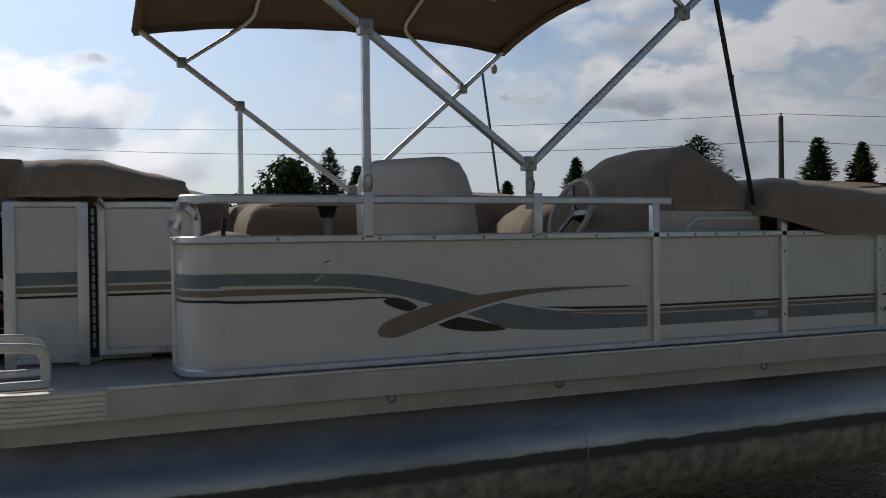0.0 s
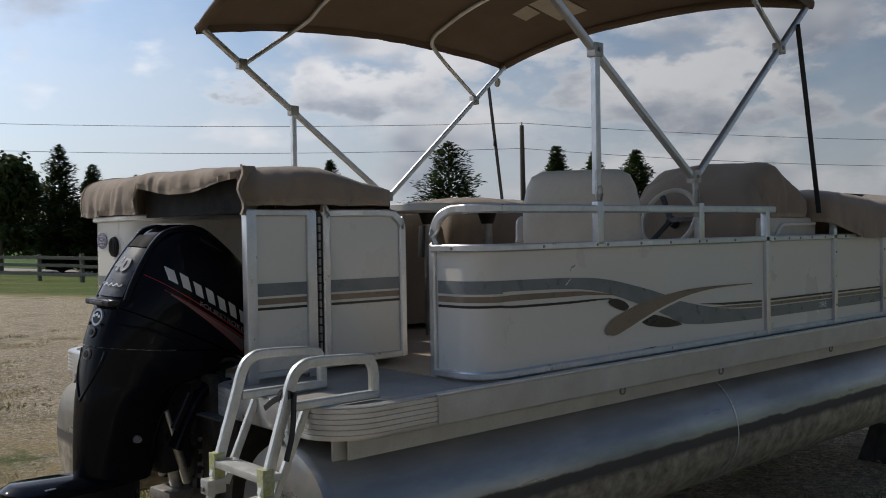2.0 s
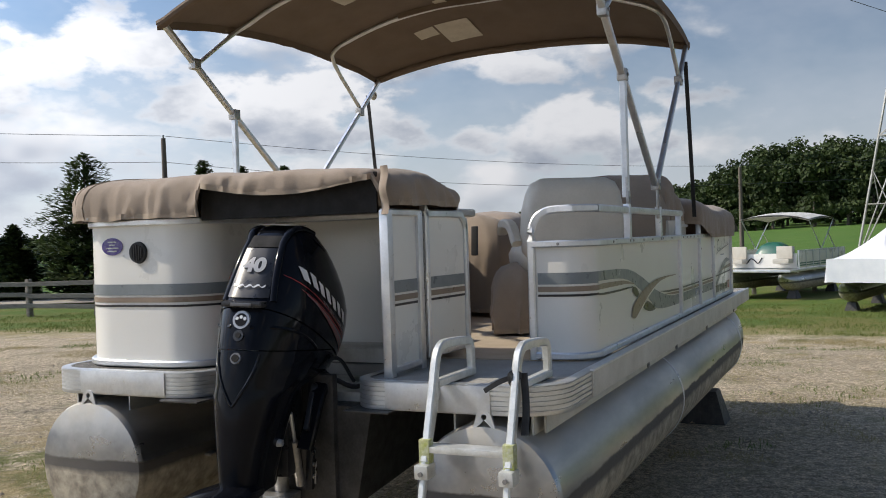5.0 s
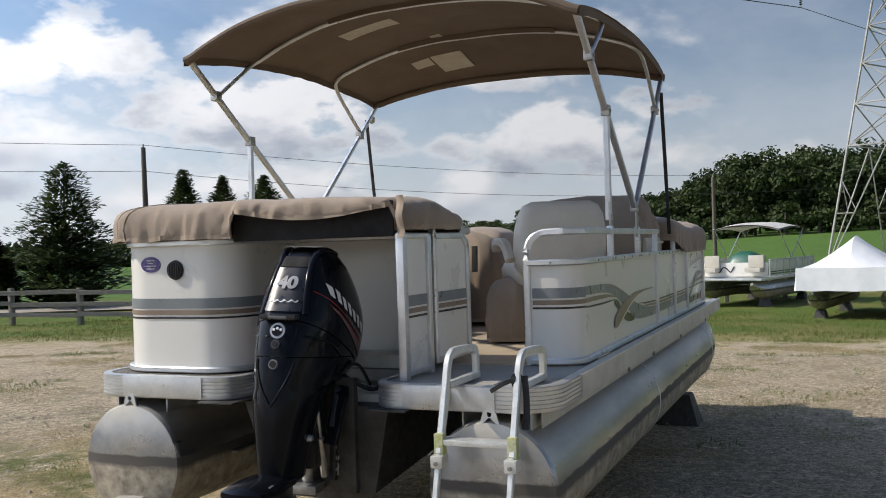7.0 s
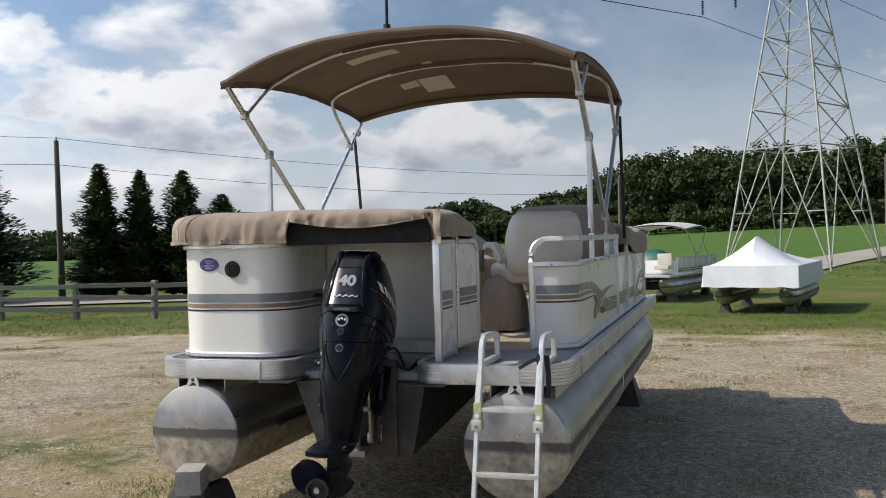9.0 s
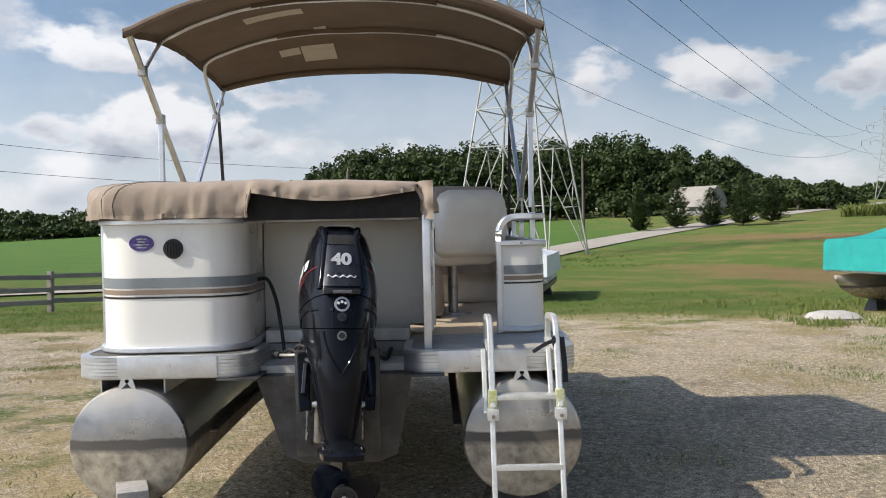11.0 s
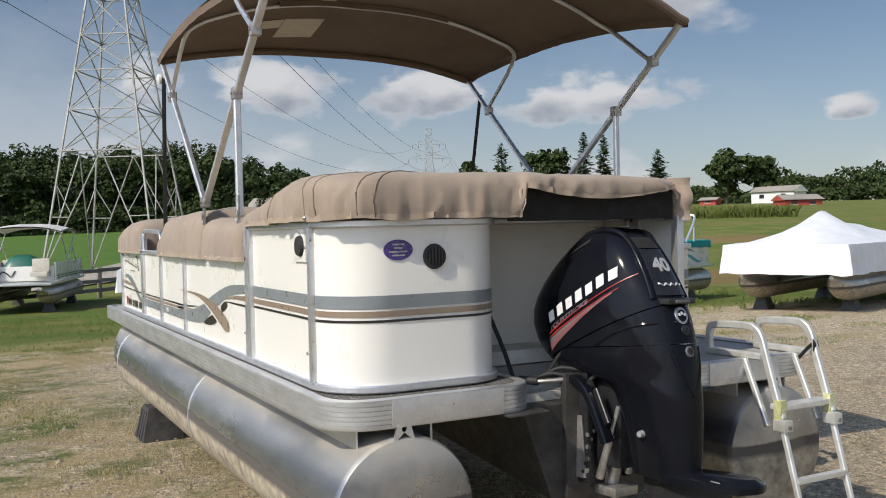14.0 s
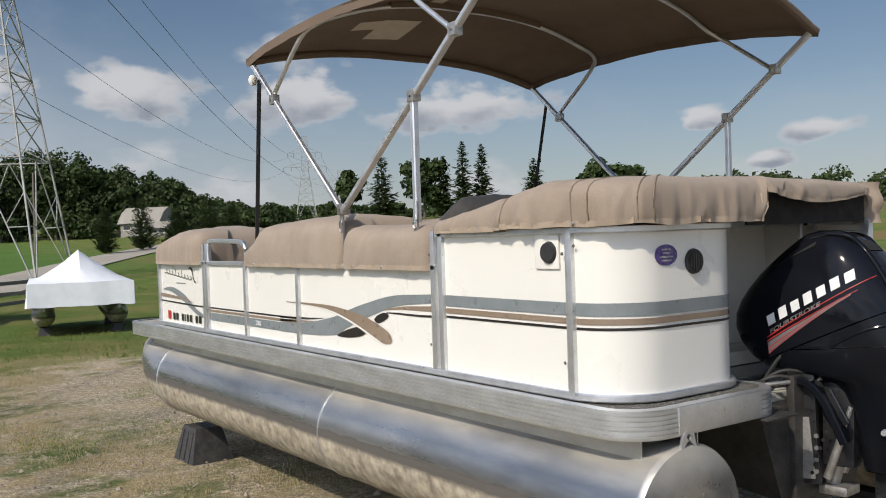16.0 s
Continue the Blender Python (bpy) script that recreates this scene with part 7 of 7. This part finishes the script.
# ---------------------------------------------------------------- trees
def leaf_cloud(rng, blobs, count, size):
    """Leaf clumps as small bent quads, scattered through and over ellipsoid blobs: arrays of vertices and faces."""
    v, f = [], []
    tot = sum(b[3] * b[4] for b in blobs)
    for cx, cy, cz, rx, rz in blobs:
        for _ in range(max(4, int(count * rx * rz / tot))):
            d = Vector((rng.gauss(0, 1), rng.gauss(0, 1), rng.gauss(0, 1))).normalized()
            q = rng.uniform(0.55, 1.06) if rng.random() < 0.8 else rng.uniform(0.2, 0.8)
            c = Vector((cx + d.x * rx * q, cy + d.y * rx * q, cz + d.z * rz * q))
            n = (d + Vector((rng.uniform(-0.7, 0.7), rng.uniform(-0.7, 0.7), rng.uniform(-0.4, 0.8)))).normalized()
            u = n.orthogonal().normalized()
            u = Matrix.Rotation(rng.uniform(0, 6.28), 3, n) @ u
            w = n.cross(u)
            s = size * rng.uniform(0.6, 1.35)
            o = len(v)
            b = n * (-0.25 * s)
            v += [c - u * s + b, c - w * s * 0.6, c + u * s * 0.9 + b, c + w * s * 0.75]
            f.append((o, o + 1, o + 2, o + 3))
    return v, f


def trunk_shape(h, r, limbs, rng, bend=0.2):
    s = Shape()
    s.loft([[(bend * q * q + r * (1 - 0.7 * q) * math.cos(a), r * (1 - 0.7 * q) * math.sin(a), h * q) for a in [2 * math.pi * i / 9 for i in range(9)]] for q in (0, 0.15, 0.4, 0.7, 1.0)])
    for i in range(limbs):
        q = rng.uniform(0.4, 0.9)
        a = rng.uniform(0, 6.28)
        l = h * rng.uniform(0.25, 0.45)
        p0 = Vector((bend * q * q, 0, h * q))
        p1 = p0 + Vector((math.cos(a) * l * 0.7, math.sin(a) * l * 0.7, l * 0.6))
        s.loft([[p + o for o in ring((p1 - p0), rr, 6)] for p, rr in ((p0, r * 0.35), (p0.lerp(p1, 0.6), r * 0.2), (p1, r * 0.06))])
    return s


def broad_blobs(rng, h, w, ox=0.0, oy=0.0, oz=0.0):
    b = [(ox, oy, oz + h * 0.60, w * 0.34, h * 0.32)]
    for i in range(12):
        a = rng.uniform(0, 6.28)
        rr = w * rng.uniform(0.18, 0.36)
        z = h * rng.uniform(0.20, 0.86)
        b.append((ox + rr * math.cos(a), oy + rr * math.sin(a), oz + z, w * rng.uniform(0.14, 0.24), h * rng.uniform(0.08, 0.15)))
    b.append((ox + rng.uniform(-0.1, 0.1) * w, oy, oz + h * 0.88, w * 0.18, h * 0.12))
    return b


def make_broadleaf(name, label, at, h, w, seed, count=2600, size=0.26, group="single trees"):
    rng = random.Random(seed)
    t = thing(name, label, "tree", group, at=at)
    part("trunk", trunk_shape(h * 0.7, h * 0.022, 7, rng), M["pole_wood"], t)
    v, f = leaf_cloud(rng, broad_blobs(rng, h, w), count, size)
    part("crown", Shape().add(v, f), M["leaf"], t, smooth=0)
    return t


def conifer_leaves(rng, h, w, count, size, ox=0, oy=0, oz=0, open_=0.0):
    v, f = [], []
    for _ in range(count):
        q = rng.random() ** 0.75                       # 0 top, 1 foot
        z = h * (1 - 0.95 * q)
        tier = 0.75 + 0.25 * math.sin(z * 5.3 + rng.uniform(-0.6, 0.6)) * (0.4 + open_)
        rad = w / 2 * (q ** 0.52) * tier * rng.uniform(0.35, 1.05) * (1 if q < 0.9 else (1 - q) * 7 + 0.3)
        a = rng.uniform(0, 6.28)
        rad *= 0.85 + 0.25 * math.sin(a * 3 + z * 1.7)
        c = Vector((ox + rad * math.cos(a), oy + rad * math.sin(a), oz + z - open_ * 0.25 * rad))
        out = Vector((math.cos(a), math.sin(a), rng.uniform(-0.1, 0.9) - open_)).normalized()
        side = Vector((-math.sin(a), math.cos(a), rng.uniform(-0.4, 0.4))).normalized()
        s = size * rng.uniform(0.6, 1.3) * (0.5 + 0.6 * q)
        o = len(v)
        v += [c - out * s * 0.8, c + side * s * 0.45, c + out * s, c - side * s * 0.45]
        f.append((o, o + 1, o + 2, o + 3))
    return v, f


def make_conifer(name, label, at, h, w, seed, count=3000, size=0.22, group="cedars by the road", open_=0.0):
    rng = random.Random(seed)
    t = thing(name, label, "tree", group, at=at)
    part("trunk", Shape().loft([[(r * math.cos(a), r * math.sin(a), z) for a in [2 * math.pi * i / 8 for i in range(8)]] for z, r in ((-0.2, 0.02 * h), (h * 0.4, 0.013 * h), (h * 0.96, 0.003 * h))]), M["pole_wood"], t)
    v, f = conifer_leaves(rng, h, w, count, size, open_=open_)
    part("crown", Shape().add(v, f), M["needles"], t, smooth=0)
    return t


def spot(eye, az, along_line):
    """Where a sight line meets a straight row given by a point and a direction."""
    (px0, py0), (dx, dy) = along_line
    c, s = math.cos(radians(az)), math.sin(radians(az))
    den = c * dy - s * dx
    k = ((px0 - eye[0]) * dy - (py0 - eye[1]) * dx) / den
    return eye[0] + c * k, eye[1] + s * k, k


ROW = ((29.5, 29.5), (-0.50, 0.866))
E0 = (0.19, -4.59)
for i, (az, rise, wf) in enumerate(((72.9, 0.095, 0.62), (71.2, 0.076, 0.6), (68.9, 0.066, 0.55), (62.0, 0.058, 0.5), (57.8, 0.082, 0.55), (50.6, 0.102, 1.0), (44.0, 0.095, 0.56), (41.7, 0.088, 0.50), (39.2, 0.088, 0.72), (54.3, 0.03, 0.9), (36.8, 0.062, 0.95))):
    x, y, d = spot(E0, az, ROW)
    h = 1.5 + d * rise - height(x, y)
    make_conifer("cedar_tree", "dense dark green cedar in the rough grass by the road", (x, y, height(x, y) - 0.1), h, h * wf * 1.15, 40 + i, count=9000, size=0.25, open_=0.22)
x, y, d = spot(E0, 75.9, ROW)
make_broadleaf("roadside_tree", "dark green leafy tree with an uneven crown", (x, y, height(x, y)), 7.2, 5.5, 77, 3200, 0.22)
for i, (az, d, h, w) in enumerate(((82.0, 62, 6.5, 6), (88.0, 70, 7.5, 8))):
    p = polar((-4.73, -2.06), az, d)
    make_broadleaf("roadside_tree", "dark green leafy tree with an uneven crown", p, h, w, 90 + i, 3000, 0.24)
for i, (az, d, h, w) in enumerate(((-12.0, 92, 4.4, 3.4), (-14.2, 96, 5.2, 4.6), (-16.2, 100, 4.0, 5.2), (-18.0, 98, 5.4, 5.2), (-19.6, 104, 4.4, 5.0))):
    p = polar((-4.74, -1.41), az, d)
    make_conifer("young_cedar", "small bushy cedar beside the gravel road", p, h, w, 120 + i, 2000, 0.26)
# far single trees on the rise to starboard
EF = (-3.5, 1.7)
for i, (az, d, h, w, kind) in enumerate(((-31.0, 175, 13, 8, 1), (-33.6, 180, 12, 10, 0), (-36.0, 175, 14.5, 6.5, 1), (-37.2, 178, 14, 6.5, 1), (-40.4, 185, 11, 8, 1), (-34.8, 178, 12, 6, 1), (-44.4, 190, 11, 11, 0), (-46.2, 195, 9.5, 9, 0), (-29.0, 178, 10, 8, 0))):
    p = polar(EF, az, d)
    if kind:
        make_conifer("spruce_tree", "tall dark spruce standing far off on the rise", p, h, w, 140 + i, 1300, 0.75, "far spruces", 0.35)
    else:
        make_broadleaf("far_tree", "rounded green broadleaf tree far off on the rise", p, h, w, 160 + i, 1500, 0.55, "far trees")


def build_woods():
    """The wood on the far side of the field and the low tree lines at the horizon, each one mass of foliage."""
    rng = random.Random(11)
    v, f = [], []
    tr = Shape()

    def put(az, d, h, w, n, size):
        x, y, z = polar((-4.5, 0.0), az, d)
        a, b = leaf_cloud(rng, broad_blobs(rng, h, w, x, y, z - 0.4), n, size)
        o = len(v)
        v.extend(a)
        f.extend(tuple(i + o for i in q) for q in b)
        tr.loft([[(x + r * math.cos(2 * math.pi * i / 6), y + r * math.sin(2 * math.pi * i / 6), zz) for i in range(6)] for zz, r in ((z - 0.5, 0.28), (z + h * 0.7, 0.12))])

    def skyline(az):
        # apparent height of the tree tops above the eye, as a slope
        pts = ((-24, 0.032), (-21, 0.040), (-18, 0.066), (-15, 0.078), (-12, 0.098), (-9, 0.095), (-5, 0.088), (-2, 0.090), (2, 0.092), (5, 0.086), (6.5, 0.072), (8.0, 0.052), (10.5, 0.046), (12.5, 0.030), (14.5, 0.044), (16.0, 0.046), (17.5, 0.028), (18.5, 0.018))
        for (a0, h0), (a1, h1) in zip(pts, pts[1:]):
            if a0 <= az <= a1:
                return h0 + (h1 - h0) * (az - a0) / (a1 - a0)
        return 0.0
    az = -24.0
    while az < 18.3:
        for row, (d, k) in enumerate(((150, 0.84), (164, 0.97), (178, 1.0))):
            a = az + rng.uniform(-0.5, 0.5)
            s = skyline(max(-24, min(18.4, a))) * rng.uniform(0.90, 1.05) * k
            x, y, z = polar((-4.5, 0.0), a, d)
            h = max(3.5, 1.6 + s * d - z + 0.4)
            put(a, d, h, max(7.5, h * rng.uniform(0.58, 0.78)), int(1100 + 62 * h), 0.37)
            if row < 2:
                put(a + rng.uniform(-0.7, 0.7), d - 5, rng.uniform(3.0, 5.5), 6.5, 520, 0.34)
        az += 1.25
    ob = new("far_wood", Shape().add(v, f).mesh("far_wood", M["leaf"], 0))
    tagged(ob, "dense dark green wood at the far edge of the field", "wood", kind="stuff")
    tagged(new("wood_trunks", tr.mesh("wood_trunks", M["pole_wood"])), "dark trunks standing in the far wood", "tree trunks", kind="stuff")
    v.clear()
    f.clear()
    tr.v.clear()
    tr.f.clear()
    for a0, a1, d, h, step in ((19, 66, 210, 6.0, 0.75), (66, 100, 240, 11, 0.7), (-75, -46.5, 330, 11, 0.8), (-46, -25, 420, 9, 0.7)):
        a = a0
        while a < a1:
            hh = h * rng.uniform(0.7, 1.25)
            put(a, d * rng.uniform(0.95, 1.05), hh, hh * 1.5, 420, d / 430)
            put(a + step * 0.5, d * 0.94, hh * 0.5, hh * 1.4, 260, d / 430)
            a += step * rng.uniform(0.8, 1.1)
    tagged(new("distant_tree_line", Shape().add(v, f).mesh("distant_tree_line", M["leaf"], 0)), "low hazy tree line along the horizon", "trees", kind="stuff")
    tagged(new("tree_line_trunks", tr.mesh("tree_line_trunks", M["pole_wood"])), "thin trunks under the distant tree line", "tree trunks", kind="stuff")


build_woods()


# ---------------------------------------------------------------- farm buildings
def make_building(name, label, at, turn, lx, ly, wall, roof, wall_mat, roof_mat, gambrel=False, windows=3):
    t = thing(name, label, "building", "farm buildings", at=at, turn=turn)
    part("wall", Shape().box(-lx / 2, lx / 2, -ly / 2, ly / 2, -0.8, wall, 0.0), wall_mat, t)
    prof = [(-ly / 2 - 0.4, wall - 0.15), (-ly / 2 * 0.6, wall + roof * 0.65), (0, wall + roof), (ly / 2 * 0.6, wall + roof * 0.65), (ly / 2 + 0.4, wall - 0.15)] if gambrel else [(-ly / 2 - 0.4, wall - 0.1), (0, wall + roof), (ly / 2 + 0.4, wall - 0.1)]
    part("roof", Shape().loft([[(xx, a, b) for a, b in prof] for xx in (-lx / 2 - 0.3, lx / 2 + 0.3)]), roof_mat, t)
    part("gable", Shape().loft([[(xx, a * 0.93, b - 0.12) for a, b in prof] for xx in (-lx / 2 - 0.33, lx / 2 + 0.33)]), wall_mat, t)
    for i in range(windows):
        xx = -lx / 2 + lx * (i + 0.5) / windows
        for sd in (-1, 1):
            w = new("window")
            w.parent = t
            part("pane", Shape().box(xx - 0.5, xx + 0.5, sd * ly / 2 - 0.03, sd * ly / 2 + 0.03, wall * 0.4, wall * 0.75), M["window_glass"], w)
            part("frame", Shape().bar([(xx - 0.55, sd * (ly / 2 + 0.04), wall * 0.38), (xx + 0.55, sd * (ly / 2 + 0.04), wall * 0.38)], 0.1, 0.1), M["house_white"], w)
    return t


p = polar((-4.74, -1.41), -15.6, 143)
make_building("old_barn", "grey weathered barn with a broad gambrel roof", (p[0], p[1], p[2] + 0.3), 40, 6.2, 4.4, 1.7, 2.2, M["barn"], M["barn_roof"], True)
p = polar((-4.74, -1.41), -16.1, 139)
make_building("barn_lean_to", "low grey shed beside the old barn", (p[0], p[1], p[2]), 40, 4.2, 2.8, 1.3, 0.9, M["barn"], M["barn_roof"])
p = polar((-3.5, 1.7), -38.6, 172)
make_building("farm_house", "white farmhouse with a grey roof behind spruces", p, 20, 6.0, 4.2, 1.7, 1.3, M["house_white"], M["barn_roof"])
p = polar((-3.5, 1.7), -43.4, 182)
make_building("farm_shed", "small orange-red shed on the rise", p, 20, 3.2, 2.4, 1.0, 0.5, M["red_shed"], M["barn_roof"], windows=1)
p = polar((-3.5, 1.7), -47.2, 186)
make_building("farm_shed", "low pale farm shed under a broad tree", p, 10, 9, 4, 2.2, 1.0, M["house_white"], M["barn_roof"], windows=2)
p = polar((-2.9, 2.78), -48.6, 165)
make_building("red_barn", "long red barn with a pale roof across the fields", (p[0], p[1], p[2] - 0.5), 70, 6.5, 4, 1.5, 0.8, M["red_shed"], M["barn_roof"], windows=2)


# ---------------------------------------------------------------- grass, weeds and loose stones
def tufts(name, label, spots, mat, lo, hi, blades, seed):
    rng = random.Random(seed)
    v, f = [], []
    for x, y in spots:
        z = height(x, y) - 0.01
        for _ in range(blades):
            a = rng.uniform(0, 6.28)
            h = rng.uniform(lo, hi)
            w = h * rng.uniform(0.03, 0.07) + 0.0015
            bx, by = x + rng.gauss(0, 0.05), y + rng.gauss(0, 0.05)
            lean = h * rng.uniform(0.1, 0.7)
            o = len(v)
            dx, dy = math.cos(a), math.sin(a)
            v += [(bx - dy * w, by + dx * w, z), (bx + dy * w, by - dx * w, z), (bx + dx * lean * 0.4 + dy * w * 0.6, by + dy * lean * 0.4 - dx * w * 0.6, z + h * 0.6), (bx + dx * lean, by + dy * lean, z + h * rng.uniform(0.75, 1.0))]
            f += [(o, o + 1, o + 2), (o, o + 2, o + 3)]
    tagged(new(name, Shape().add(v, f).mesh(name, mat, 0)), label, "grass", kind="stuff")


def scatter(n, seed, accept, box):
    rng = random.Random(seed)
    out = []
    tries = 0
    while len(out) < n and tries < n * 40:
        tries += 1
        x, y = rng.uniform(box[0], box[1]), rng.uniform(box[2], box[3])
        if rng.random() < accept(x, y):
            out.append((x, y))
    return out


def clumpy(x, y, s=0.9, cut=0.05):
    return max(0.0, min(1.0, (noise.noise((x * s, y * s, 4.2)) + 0.4 * noise.noise((x * s * 3.1, y * s * 3.1, 1.0)) - cut) * 3))


edge_of = lambda x, y: x + 0.012 * y * y - 14.3
tufts("lawn_grass", "uneven green grass at the edge of the yard", scatter(12000, 1, lambda x, y: (0.25 + 0.75 * clumpy(x, y, 0.5, -0.2)) if edge_of(x, y) > 0.2 else 0.0, (6, 26, -20, 22)), M["grass_blade"], 0.03, 0.10, 5, 1)
tufts("dry_weeds", "straw-coloured dry weeds among the stones", scatter(19000, 2, lambda x, y: clumpy(x, y, 0.8, 0.12) * (1.0 if (y > 1.4 and x > -3) or edge_of(x, y) > -5 else 0.6), (-3, 14, -10, 12)), M["dry_blade"], 0.012, 0.045, 6, 2)
tufts("green_weeds", "low green weeds growing through gravel", scatter(4500, 3, lambda x, y: clumpy(x, y, 0.7, 0.30) * (1.0 if edge_of(x, y) > -6 or y > 1.6 else 0.5), (-3, 15, -12, 13)), M["grass_blade"], 0.015, 0.06, 7, 3)
tufts("tall_weeds", "tall ragged weeds round the parked boats", scatter(420, 4, lambda x, y: clumpy(x, y, 0.8, 0.05), (11, 20, -19, -7)) + scatter(300, 5, lambda x, y: clumpy(x, y, 0.5, 0.0), (44, 56, -13, -2)), M["grass_blade"], 0.06, 0.19, 9, 4)
tufts("crop_rows", "tall green crop along the far rise", [(x, y) for az in [-48 + 0.10 * i for i in range(230)] for d in (112, 116, 120) for x, y, _ in [polar((-3.5, 1.7), az, d)]], M["corn"], 0.9, 1.7, 6, 6)


def stones(n, seed, box):
    rng = random.Random(seed)
    v, f = [], []
    for _ in range(n):
        x, y = rng.uniform(*box[:2]), rng.uniform(*box[2:])
        if edge_of(x, y) > 0.5 * rng.random():
            continue
        r = rng.uniform(0.007, 0.018) * (1.7 if rng.random() < 0.05 else 1)
        z = height(x, y) + r * 0.25
        o = len(v)
        a = rng.uniform(0, 6.28)
        for k in range(5):
            b = a + 2 * math.pi * k / 5 + rng.uniform(-0.3, 0.3)
            q = r * rng.uniform(0.75, 1.25)
            v.append((x + q * math.cos(b), y + q * math.sin(b), z + rng.uniform(-0.3, 0.2) * r))
        v.append((x + rng.uniform(-0.3, 0.3) * r, y, z + r * rng.uniform(0.5, 0.8)))
        f += [(o + k, o + (k + 1) % 5, o + 5) for k in range(5)]
    mt = leaf_material("loose_stone", (0.22, 0.18, 0.135), (0.46, 0.39, 0.295), 0.6)
    tagged(new("loose_stones", Shape().add(v, f).mesh("loose_stones", mt, 0)), "pale loose stones strewn over the yard", "stones", kind="stuff")


stones(14000, 7, (-3.5, 12, -8, 9))
bo = thing("boulder", "pale flat boulder lying on the gravel", "boulder", at=(13.2, -8.2, height(13.2, -8.2) - 0.03))
part("rock", cushion([(0, 0, 0.30, 0.45), (0, 0.08, 0.34, 0.50), (0.02, 0.16, 0.28, 0.42), (0.03, 0.20, 0.15, 0.25)]), M["rock"], bo)
